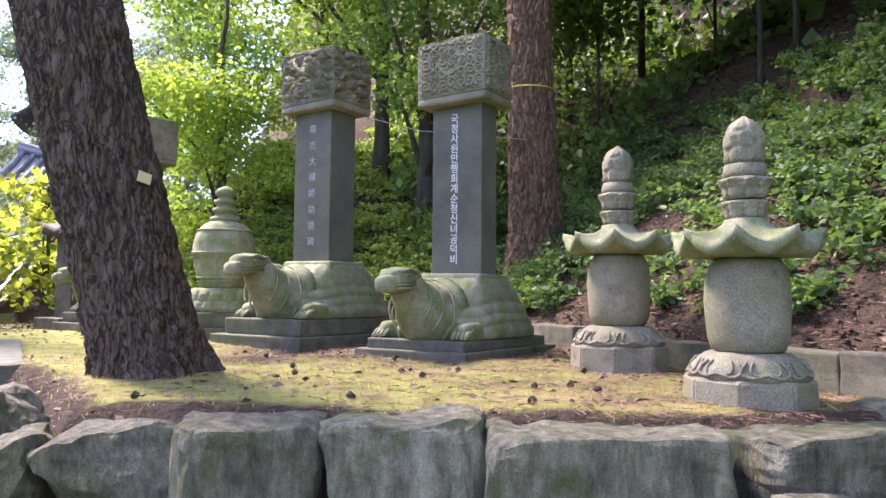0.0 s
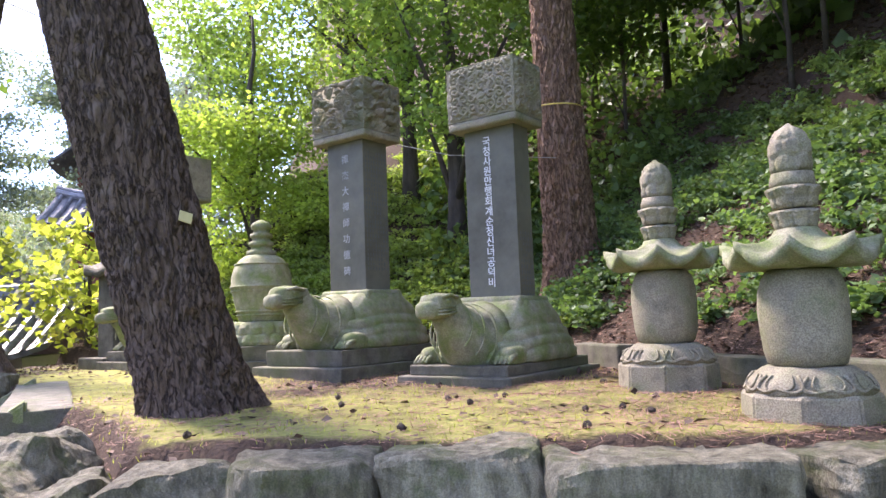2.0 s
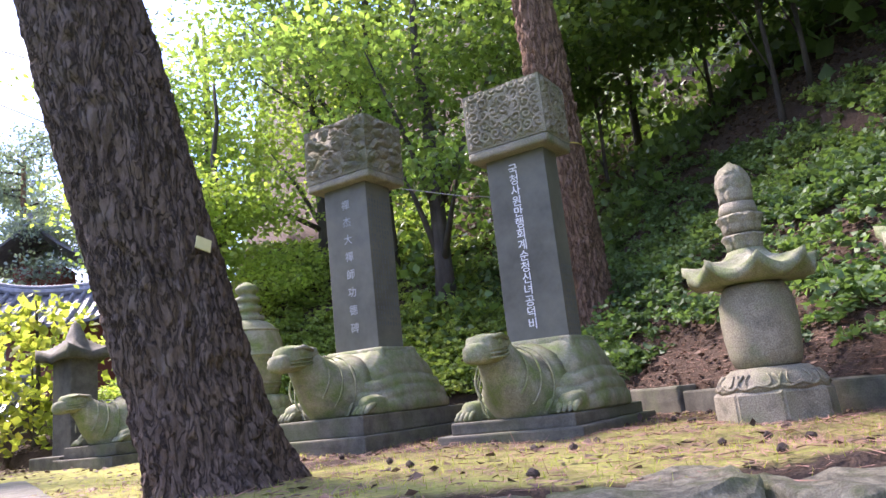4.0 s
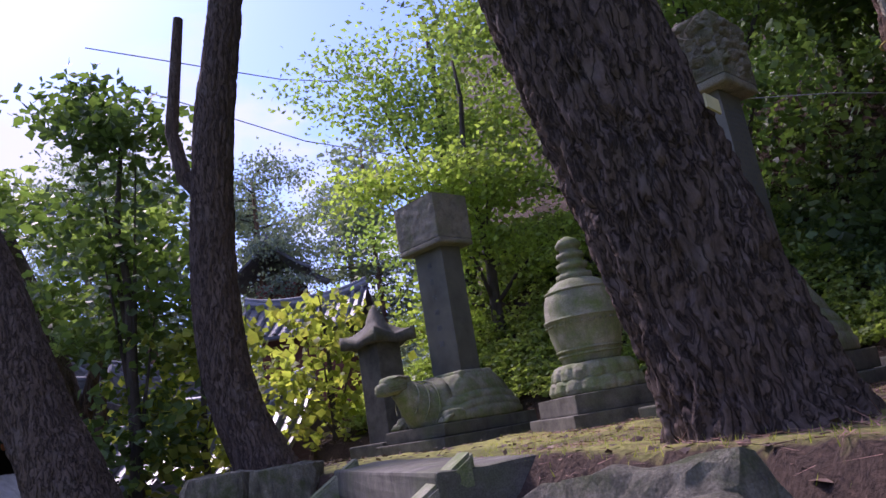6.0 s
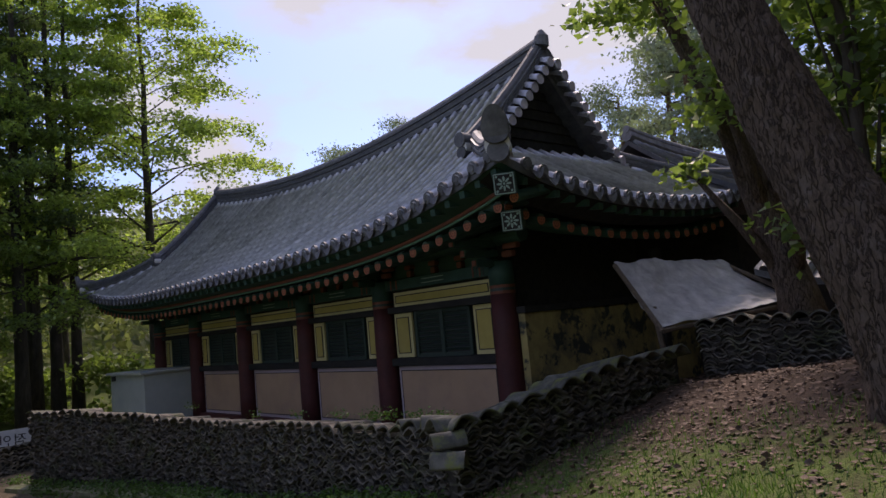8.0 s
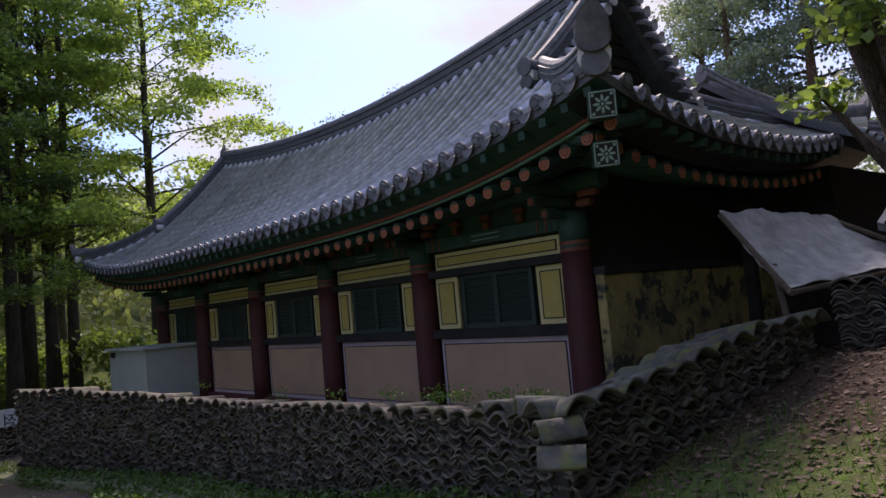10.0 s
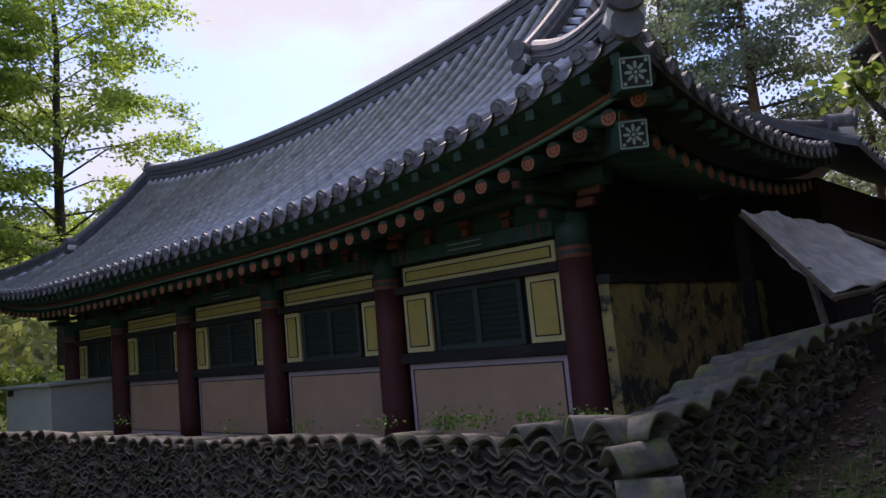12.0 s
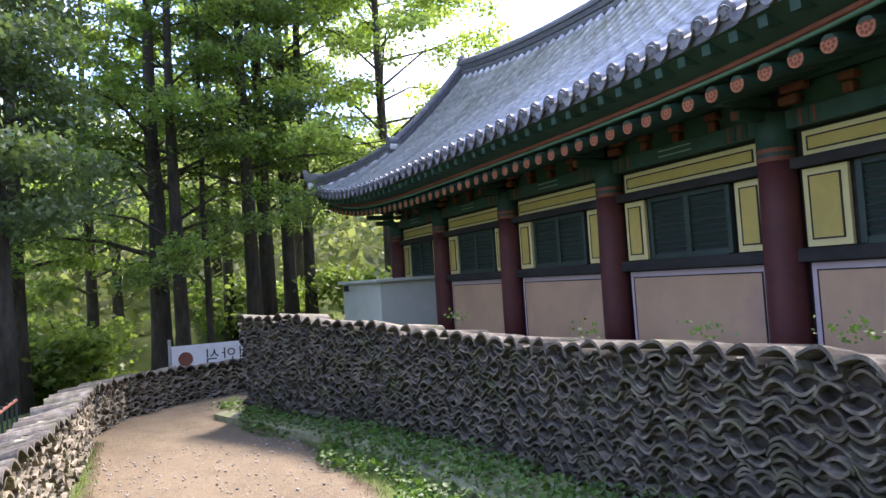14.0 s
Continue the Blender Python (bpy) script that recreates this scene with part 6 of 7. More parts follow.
# ---- lower wing and other roofs behind ----
def plain_roof(name, label, x0, x1, y0, y1, ze, zr, along_y, wall_z, wallm, pitch_rows=0.28):
    """A gabled outbuilding: walls, a tiled saddle roof and a ridge."""
    b = thing(name, label, "outbuilding")
    ox, oy = 0.7, 0.7
    part("wall", boxbm(((x0 + x1) / 2, (y0 + y1) / 2, (wall_z + ze) / 2), (x1 - x0 - 2 * ox, y1 - y0 - 2 * oy, ze - wall_z)), wallm, b)
    bm, bed = bmesh.new(), bmesh.new()
    cx, cy = (x0 + x1) / 2, (y0 + y1) / 2
    n = int(((y1 - y0) if along_y else (x1 - x0)) / pitch_rows)
    for s in (-1, 1):
        def pt(t, v, s=s):
            if along_y:
                q = Vector((cx + s * (x1 - x0) / 2 * (1 - v), y0 + (y1 - y0) * t, 0))
            else:
                q = Vector((x0 + (x1 - x0) * t, cy + s * (y1 - y0) / 2 * (1 - v), 0))
            q.z = ze + 0.25 * abs(2 * t - 1) ** 2.5 + (zr - ze) * (0.7 * v + 0.3 * v * v)
            return q
        for i in range(n + 1):
            t = (i + 0.5) / (n + 1)
            tile_row(bm, lambda v, t=t: pt(t, v), math.hypot(zr - ze, ((x1 - x0) if along_y else (y1 - y0)) / 2))
        g = [[bed.verts.new(pt(i / 20, j / 6)) for j in range(7)] for i in range(21)]
        for i in range(20):
            for j in range(6):
                bed.faces.new((g[i][j], g[i + 1][j], g[i + 1][j + 1], g[i][j + 1]))
    r = bmesh.ops.extrude_face_region(bed, geom=bed.faces[:])
    bmesh.ops.translate(bed, vec=(0, 0, -0.09), verts=[q for q in r["geom"] if isinstance(q, bmesh.types.BMVert)])
    rf = part("roof", bed, M_PAN_SHADED, b, "grey tiled saddle roof")
    part("tiling", bm, M_OLDTILE, rf, smooth=True, kind="stuff")
    bm = bmesh.new()
    pts = [pt(t, 1.0) + Vector((0, 0, 0.08)) for t in np.linspace(0, 1, 20)]
    tube(bm, pts, 0.11, 8)
    tube(bm, [p + Vector((0, 0, 0.12)) for p in pts], 0.07, 8)
    part("ridge", bm, M_OLDTILE, rf)
    return b


plain_roof("hall_wing", "low side wing with a grey tiled saddle roof", -13.2, -9.0, 13.6, 22.0, 2.0, 3.3, True, -1.0, M_TIMBER)
plain_roof("outbuilding", "small tiled outbuilding in the lower yard", -8.6, -5.4, 12.4, 15.6, 0.75, 1.75, False, -1.2, M_SHED)
plain_roof("outbuilding", "small red shrine with a grey gable roof among trees", -11.3, -8.4, 25.8, 28.6, 6.75, 7.9, True, -1.4, M_REDTRIM)
plain_roof("outbuilding", "red walled outbuilding with a grey tiled roof among trees", -9.4, -5.8, 20.6, 23.6, 3.9, 4.9, False, -1.4, M_REDTRIM)

# ---- pale shed against the hall ----
shed = thing("shed", "pale grey rendered lean-to shed with a small lamp", "shed")
part("body", boxbm((-22.75, 9.2, -0.44), (2.5, 1.2, 1.12), bevel=0.01), M_SHED, shed)
bm = boxbm((-22.75, 9.17, 0.15), (2.66, 1.32, 0.06), bevel=0.01)
part("roof_slab", bm, M_SHED, shed)
lampb = bmesh.new()
box(lampb, (-23.6, 8.56, 0.03), (0.08, 0.1, 0.12), bevel=0.01)
part("lamp", lampb, M_BLACK, shed)


# ---- tile walls ----
def arch_tile(w, rise, depth, thick, seg=6):
    """One curved tile seen end on, its arch up, lying with its length along +y."""
    bm = bmesh.new()
    rows = []
    for y in (0, depth):
        lo = [bm.verts.new((w * (u - 0.5), y, rise * math.sin(math.pi * u))) for u in np.linspace(0, 1, seg + 1)]
        hi = [bm.verts.new((w * (u - 0.5) * 1.02, y, rise * math.sin(math.pi * u) + thick)) for u in np.linspace(0, 1, seg + 1)]
        rows.append((lo, hi))
    for i in range(seg):
        (l0, h0), (l1, h1) = rows
        bm.faces.new((l0[i], l0[i + 1], h0[i + 1], h0[i]))
        bm.faces.new((h0[i], h0[i + 1], h1[i + 1], h1[i]))
        bm.faces.new((l1[i], l1[i + 1], l0[i + 1], l0[i]))
    for k in (0, seg):
        (l0, h0), (l1, h1) = rows
        bm.faces.new((l0[k], h0[k], h1[k], l1[k]))
    bmesh.ops.recalc_face_normals(bm, faces=bm.faces[:])
    me = bpy.data.meshes.new("tile")
    bm.to_mesh(me)
    bm.free()
    me.materials.append(M_WTILE)
    return me


ME_TILES = [arch_tile(0.125 * k, 0.034 * r, 0.13, 0.017) for k, r in ((1.12, 1.0), (1.2, 0.85), (1.05, 1.2), (1.16, 1.35))]
ME_ROUND = [arch_tile(0.30 * k, 0.08 * r, 0.56, 0.024, 12) for k, r in ((1.0, 1.0), (1.08, 0.9), (0.94, 1.12))]
ME_CAPS = [arch_tile(0.21 * k, 0.07 * r, 0.42, 0.02, 8) for k, r in ((1.0, 1.0), (1.08, 0.9), (0.95, 1.1))]


def poly_at(pts, s):
    for (a, b) in zip(pts, pts[1:]):
        L = (Vector(b[:2]) - Vector(a[:2])).length
        if s <= L or (b is pts[-1]):
            u = s / L
            p = [a[k] + (b[k] - a[k]) * u for k in range(4)]
            d = Vector((b[0] - a[0], b[1] - a[1])).normalized()
            return p, d
        s -= L


def poly_len(pts):
    return sum((Vector(b[:2]) - Vector(a[:2])).length for a, b in zip(pts, pts[1:]))


def joined(name, items, parent, material):
    """Many placed tiles as one mesh."""
    vs, fs, o = [], [], 0
    for me, m in items:
        c = np.empty(len(me.vertices) * 3)
        me.vertices.foreach_get("co", c)
        c = c.reshape(-1, 3)
        R = np.array(m.to_3x3())
        vs.append(c @ R.T + np.array(m.translation))
        fs += [[i + o for i in p.vertices] for p in me.polygons]
        o += len(c)
    me = mesh_of(name, np.concatenate(vs), fs)
    me.materials.append(material)
    return part(name, me, None, parent, kind="stuff")


def tile_wall(name, label, pts, thick, singles, row_h=0.034, cap=True, cap_tilt=0.0, near=None, w=0.135, tiles=None, material=None, caps=None, cap_step=0.2):
    """A wall of stacked roof tiles along pts (x, y, foot, top), its face on the right-hand side of the way."""
    wl_ = thing(name, label, "wall", kind="structure")
    L = poly_len(pts)
    # core
    bm = bmesh.new()
    rows = []
    n = max(2, int(L / 0.3))
    for i in range(n + 1):
        p, d = poly_at(pts, L * i / n * 0.9999)
        s = Vector((-d.y, d.x))
        a, b = Vector(p[:2]) + s * 0.045, Vector(p[:2]) + s * (thick - 0.045)
        rows.append([bm.verts.new((q.x, q.y, z)) for q, z in ((a, p[2] - 0.3), (a, p[3] - 0.06), (b, p[3] - 0.06), (b, p[2] - 0.3))])
    for i in range(n):
        for k in range(4):
            bm.faces.new((rows[i][k], rows[i + 1][k], rows[i + 1][(k + 1) % 4], rows[i][(k + 1) % 4]))
    bm.faces.new(rows[0])
    bm.faces.new(rows[-1][::-1])
    bmesh.ops.recalc_face_normals(bm, faces=bm.faces[:])
    part("core", bm, M_MORTAR, wl_)
    rnd = random.Random(len(name) + int(L * 10))
    single, rest = [], []
    for side in (0,):
        s0 = 0.0
        cols = int(L / w)
        kmax = int(1.5 / row_h)
        for k in range(kmax):
            off = 0.11 * rnd.uniform(-1, 1) + 0.16 * math.sin(k * 0.3)
            for c in range(cols):
                s0 = (c + 0.5 + off) * w * 0.998
                if s0 >= L:
                    continue
                p, d = poly_at(pts, s0)
                z = p[2] - 0.05 + k * row_h
                if z > p[3] - 0.07:
                    continue
                sn = Vector((-d.y, d.x))
                q = Vector(p[:2]) + (sn * rnd.uniform(-0.035, 0.03) if side == 0 else sn * (thick))
                ang = math.degrees(math.atan2(d.y, d.x)) + (0 if side == 0 else 180)
                flip = (c + (rnd.random() < 0.28)) % 2
                m = pose(q.x, q.y, z + rnd.uniform(-0.013, 0.013) + (0.046 if flip else 0), rnd.uniform(-8, 8), rnd.uniform(-13, 13), ang + rnd.uniform(-8, 8))
                if flip:
                    m = m @ Matrix.Diagonal((1, 1, -1, 1))
                it = (rnd.choice(tiles or ME_TILES), m)
                if side == 0 and near and near[0] <= q.x <= near[1] and len(single) < singles:
                    single.append(it)
                else:
                    rest.append(it)
    for me, m in single:
        put("tile", me, wl_, m)
    if rest:
        joined("more_tiles", rest, wl_, material or M_WTILE)
    if cap:
        s0 = 0.1
        while s0 < L:
            p, d = poly_at(pts, s0)
            sn = Vector((-d.y, d.x))
            q = Vector(p[:2]) - sn * 0.06
            ang = math.degrees(math.atan2(d.y, d.x))
            put("cap_tile", rnd.choice(caps or ME_CAPS), wl_, pose(q.x, q.y, p[3] - 0.06 + rnd.uniform(-0.02, 0.02), -9 + rnd.uniform(-5, 5), cap_tilt + rnd.uniform(-8, 8), ang + rnd.uniform(-6, 6)))
            s0 += cap_step * rnd.uniform(0.92, 1.08)
    return wl_


# the long wall before the hall, from its far rounded end to the corner
LONG = [(-18.35, 5.62, -1.5, -0.2), (-17.2, 6.1, -1.5, -0.22), (-15.8, 6.58, -1.48, -0.3), (-14.6, 6.86, -1.46, -0.36), (-13.6, 6.96, -1.42, -0.38), (-12.3, 6.97, -1.25, -0.34), (-11.0, 6.97, -1.1, -0.3), (-9.9, 6.97, -1.0, -0.27), (-8.85, 6.95, -0.9, -0.25)]
tile_wall("wall_front", "grey wall of stacked curved roof tiles along the path", LONG, 0.45, 300, near=(-13.4, -9.0), cap_tilt=12)
SLOPE = [(-8.8, 6.95, -0.92, -0.2), (-8.62, 7.9, -0.72, -0.06), (-8.5, 9.1, -0.45, 0.12), (-8.42, 10.0, -0.25, 0.14)]
tile_wall("wall_side", "mossy tile wall climbing the grassy bank", SLOPE, 0.45, 60, near=(-9, -8), caps=ME_ROUND, cap_step=0.25)
BACKW = [(-8.45, 10.5, -0.25, 0.42), (-7.2, 10.75, -0.2, 0.42), (-5.9, 10.6, -0.15, 0.45)]
tile_wall("wall_back", "low dark tile and stone wall below the trees", BACKW, 0.45, 0)
LOWW = [(-21.4, 8.5, -1.52, -0.98), (-20.95, 6.0, -1.52, -0.98), (-20.3, 4.95, -1.52, -0.95), (-19.6, 4.25, -1.52, -0.93), (-18.5, 3.88, -1.52, -0.9), (-17.0, 3.85, -1.52, -0.84), (-15.8, 3.8, -1.52, -0.82), (-13.0, 3.5, -1.5, -0.8)]
LOWW = LOWW[::-1]
# The low wall's tiles carry the sun in their colour.
ME_SUN_TILES = [me.copy() for me in ME_TILES]
for me in ME_SUN_TILES:
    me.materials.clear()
    me.materials.append(M_SUN_TILE)
tile_wall("wall_low", "low wall of stacked sun-tinted tiles on the far side of the path", LOWW, 0.4, 60, near=(-17.5, -14.5), row_h=0.042, tiles=ME_SUN_TILES, material=M_SUN_TILE)
# heap of round tiles on the wall's corner
ME_HEAP = [arch_tile(0.20 * k, 0.105 * r, 0.30, 0.024, 12) for k, r in ((1.0, 1.0), (1.1, 0.95), (0.9, 1.1))]
for me in ME_HEAP + ME_ROUND:
    me.materials.clear()
    me.materials.append(M_CAP)
    me.shade_smooth()
LOOSE = [(-9.6, 6.95, -0.32, -20), (-9.4, 6.92, -0.30, 15), (-9.2, 6.9, -0.27, -35), (-9.0, 6.84, -0.27, -5), (-8.9, 6.76, -0.38, -30), (-8.86, 6.72, -0.54, -58)]
for i, (x, y, z, turn) in enumerate(LOOSE):
    put("cap_tile", ME_HEAP[i % 3], bpy.data.objects["wall_side"], pose(x, y, z, random.uniform(-9, 9), random.uniform(-14, 14), turn))
# mossy footing along the wall
bm = bmesh.new()
rows = []
foot = [(-18.6, 5.3), (-17.3, 5.72), (-15.9, 6.14), (-14.6, 6.36), (-13.4, 6.46), (-12.3, 6.5)]
for x, y in foot:
    z = land_z(x, y - 0.2)
    rows.append([bm.verts.new((x, y + a, z + b)) for a, b in ((-0.05, -0.1), (-0.04, 0.07), (0.04, 0.09), (0.5, 0.12), (0.5, -0.1))])
for i in range(len(rows) - 1):
    for k in range(4):
        bm.faces.new((rows[i][k], rows[i + 1][k], rows[i + 1][k + 1], rows[i][k + 1]))
bm.faces.new(rows[0])
bmesh.ops.recalc_face_normals(bm, faces=bm.faces[:])
bmesh.ops.subdivide_edges(bm, edges=bm.edges[:], cuts=4, use_grid_fill=True)
roughen(bm, 0.02, 4, 3)
tagged(part("footing", bm, M_MOSSY), "mossy concrete footing along the tile wall", "kerb", kind="structure")

# ---- banner beyond the low wall ----
banner = thing("banner", "white cloth banner seen from behind beyond the wall", "banner", (-23.0, 7.3, -1.78), 0)
part("cloth", boxbm((0, 0, 0.72), (0.012, 4.6, 0.5)), M_WHITE, banner)
part("logo", tubebm([(0.008, -2.05, 0.72), (0.016, -2.05, 0.72)], 0.13, 20), M_REDTRIM, banner, "red round emblem")
for i, ch in enumerate("식안점"):
    cu = bpy.data.curves.new("writing", "FONT")
    cu.body, cu.size, cu.extrude, cu.align_x = ch, 0.30, 0.002, "CENTER"
    cu.materials.append(M_BLACK)
    ob = new("writing", cu)
    ob.parent = banner
    ob.matrix_basis = pose(0.012, -1.58 + 0.3 * i, 0.62, 90, 0, 90) @ Matrix.Diagonal((-1, 1, 1, 1))
for y in (-2.32, 2.32):
    part("pole", tubebm([(0, y, -0.6), (0, y, 1.1)], 0.03, 8), M_WIRE, banner)

# ---- trees and undergrowth ----
def leafy_tree(loc, h, r, crowns, n, size, leaf, bark=None, label="leafy green tree", lean=(0, 0), shape="leaf", name="tree", group="", limbs=6, up=0.3, fork=0.35):
    """A tapered trunk with limbs, and clouds of leaves; crowns: (dx, dy, z, rx, ry, rz) in metres from the foot."""
    t = thing(name, label, "tree", loc, group=group)
    rnd = random.Random(int(abs(loc[0] * 31 + loc[1] * 17) * 10))
    top = Vector((lean[0], lean[1], h))
    pts = [Vector((top.x * u ** 1.3 + rnd.gauss(0, 0.05) * u, top.y * u ** 1.3 + rnd.gauss(0, 0.05) * u, h * u)) for u in np.linspace(0, 1, 8)]
    part("trunk", tubebm(pts, [r * 1.35] + [r * (1 - 0.75 * u) for u in np.linspace(0.1, 1, 7)], 14), bark or M_BARK_DARK, t, smooth=True)
    P = []
    for ci, (dx, dy, z, rx, ry, rz) in enumerate(crowns):
        c = Vector((dx, dy, z))
        st = pts[min(7, max(1, int(7 * min(1, max(0.15, fork * z / h + 0.1)))))]
        mid = (st + c) / 2 + Vector((0, 0, 0.12 * rz))
        part("limb", tubebm([st, mid, c], [r * 0.42, r * 0.25, r * 0.07], 8), bark or M_BARK_DARK, t, smooth=True)
        k = int(n * (rx * ry) / sum(q[3] * q[4] for q in crowns))
        # leaves gathered on sprays, so that gaps stay between
        sprays = 14 + int(6 * rx)
        for _ in range(sprays):
            d = Vector((rnd.gauss(0, 1), rnd.gauss(0, 1), rnd.gauss(0, 1))).normalized() * rnd.uniform(0.3, 1.05)
            s = c + Vector((d.x * rx, d.y * ry, d.z * rz))
            m = k // sprays
            e = np.array([0.30 * rx, 0.30 * ry, 0.16 * rz])
            P.append(np.array(s) + RNG.normal(size=(m, 3)) * e + np.array([0, 0, -0.0]))
    P = np.concatenate(P)
    part("crown", scatter_mesh("crown", P, size, shape, up=up), leaf, t)
    return t


def far_pine(loc, h, r, n=5000, leaf=None, label="tall pine in the distance", spread=2.4, tuft=0.3, group="far pines", low=0.4, lean=(0, 0), size=0.2):
    t = thing("pine_tree", label, "pine tree", loc, group=group)
    rnd = random.Random(int(abs(loc[0] * 13 + loc[1] * 7) * 10))
    top = Vector((lean[0], lean[1], h))
    part("trunk", tubebm([top * u for u in np.linspace(0, 1, 6)], [r * (1.2 - 0.95 * u) for u in np.linspace(0, 1, 6)], 12), M_BARK_RED if leaf is M_NEEDLE_HAZE else M_BARK_DARK, t, smooth=True)
    P = []
    bm = bmesh.new()
    k = 22
    for i in range(k):
        u = low + (1 - low) * i / (k - 1)
        a = rnd.uniform(0, 6.28)
        ln = spread * (1.15 - u * 0.75) * rnd.uniform(0.5, 1.1)
        e = top * u + Vector((math.cos(a) * ln, math.sin(a) * ln, rnd.uniform(-0.1, 0.35)))
        tube(bm, [top * u, (top * u + e) / 2 + Vector((0, 0, 0.12)), e], [r * 0.25, r * 0.15, 0.015], 5)
        for f in (0.55, 0.8, 1.0):
            c = np.array((top * u).lerp(e, f))
            P.append(c + RNG.normal(size=(n // (3 * k), 3)) * np.array([tuft * 1.3, tuft * 1.3, tuft * 0.38]))
    part("limb", bm, M_BARK_DARK, t, kind="stuff")
    part("crown", scatter_mesh("crown", np.concatenate(P), size, "leaf", fold=0.1), leaf or M_NEEDLE_HAZE, t)
    return t


# light maples and yellowing shrubs behind the steles
leafy_tree((-2.2, 12.4, land_z(-2.2, 12.4) - 0.2), 4.6, 0.09, [(-1.2, -0.6, 2.5, 0.9, 0.8, 0.5), (-0.3, -0.3, 1.7, 0.9, 0.8, 0.5), (0.8, -0.2, 1.4, 0.9, 0.8, 0.5), (0.2, -0.6, 2.5, 1.0, 0.8, 0.5), (-0.7, -0.2, 0.7, 0.9, 0.7, 0.5)], 8000, 0.085, M_MAPLE, label="bright green maple with fine leaves behind the steles")
leafy_tree((-0.6, 13.2, land_z(-0.6, 13.2) - 0.2), 5.5, 0.12, [(-0.8, 0, 2.2, 1.3, 1.1, 0.9), (0.5, -0.6, 3.0, 1.3, 1.1, 0.8), (-0.3, 0.3, 4.2, 1.6, 1.3, 0.9), (-1.4, -0.8, 1.2, 1.1, 0.9, 0.7), (0.9, 0.4, 4.6, 1.4, 1.2, 0.8)], 11000, 0.09, M_MAPLE, label="bright green maple with fine leaves behind the steles")
leafy_tree((-2.6, 14.5, land_z(-2.6, 14.5) - 0.2), 6.5, 0.14, [(-0.8, 0, 2.4, 1.4, 1.2, 0.9), (0.6, -0.4, 3.4, 1.4, 1.2, 0.9), (-0.2, 0.2, 4.8, 1.6, 1.4, 0.9), (0.2, -0.8, 1.5, 1.2, 1.0, 0.8), (-1.2, 0, 5.2, 1.3, 1.2, 0.8)], 11000, 0.10, M_LEAF_LIGHT, label="bright green maple with fine leaves behind the steles")
leafy_tree((1.0, 11.2, land_z(1.0, 11.2) - 0.2), 5.5, 0.14, [(-0.6, 0, 2.6, 1.2, 1.0, 0.7), (0.4, 0.5, 3.4, 1.5, 1.2, 0.8), (-0.9, -0.5, 3.9, 1.4, 1.2, 0.8), (1.4, 0, 4.4, 1.6, 1.3, 0.8), (0.2, -1.0, 2.0, 0.9, 0.9, 0.5)], 7000, 0.11, M_LEAF_LIGHT, label="green tree hanging over the slope")
leafy_tree((0.4, 12.6, land_z(0.4, 12.6) - 0.2), 6.6, 0.14, [(-1.9, 0.0, 3.6, 1.3, 1.1, 0.7), (-0.6, -0.4, 4.6, 1.4, 1.2, 0.8), (-2.2, 0.2, 4.9, 1.3, 1.1, 0.7), (-1.2, -0.2, 5.9, 1.5, 1.3, 0.8), (0.3, 0.0, 5.9, 1.4, 1.2, 0.8), (-2.4, 0.2, 6.3, 1.2, 1.1, 0.7)], 6500, 0.11, M_LEAF_MID, label="tall leafy tree arching over the steles")
leafy_tree((4.0, 13.5, land_z(4.0, 13.5) - 0.2), 6.0, 0.07, [(-1, 0, 2.5, 1.8, 1.5, 1.0), (1, -0.5, 3.0, 1.8, 1.5, 1.0), (-2, -1, 3.8, 1.6, 1.4, 0.9), (0, 0, 4.6, 2, 1.8, 1.0)], 12000, 0.13, M_LEAF_DARK, label="dark green tree high on the slope")
leafy_tree((8.0, 10.0, land_z(8.0, 10.0) - 0.2), 7.0, 0.07, [(-1, 0, 2.5, 1.8, 1.5, 1.0), (1, -0.5, 3.0, 1.8, 1.5, 1.0), (-2, -1, 4.2, 1.8, 1.6, 1.0)], 9000, 0.14, M_LEAF_DARK, label="dark green tree high on the slope")
leafy_tree((-4.6, 11.9, 0.2), 2.8, 0.05, [(0, 0, 1.0, 0.8, 0.7, 0.55), (-0.6, 0.3, 1.6, 0.8, 0.7, 0.5), (0.5, -0.3, 1.9, 0.7, 0.7, 0.5), (-0.1, 0, 2.5, 0.6, 0.6, 0.4)], 1250, 0.13, M_LEAF_YEL, label="shrub with large yellowing leaves", shape="broad", name="shrub")
leafy_tree((-5.7, 10.3, 0.1), 3.0, 0.05, [(0, 0, 0.9, 0.7, 0.6, 0.5), (-0.5, 0.3, 1.6, 0.7, 0.6, 0.5), (0.4, -0.2, 2.1, 0.6, 0.6, 0.45)], 1100, 0.13, M_LEAF_YEL, label="shrub with large yellowing leaves", shape="broad", name="shrub")
leafy_tree((-6.3, 9.9, 0.0), 5.2, 0.08, [(0, 0, 1.4, 0.7, 0.7, 0.7), (0.2, 0.2, 2.6, 0.8, 0.7, 0.7), (-0.3, 0, 3.6, 0.9, 0.8, 0.7), (0.2, 0, 4.6, 0.8, 0.8, 0.6), (-0.5, 0.2, 5.3, 0.7, 0.7, 0.5)], 4300, 0.13, M_LEAF_DARK, label="slim dark leafy tree between two pines")
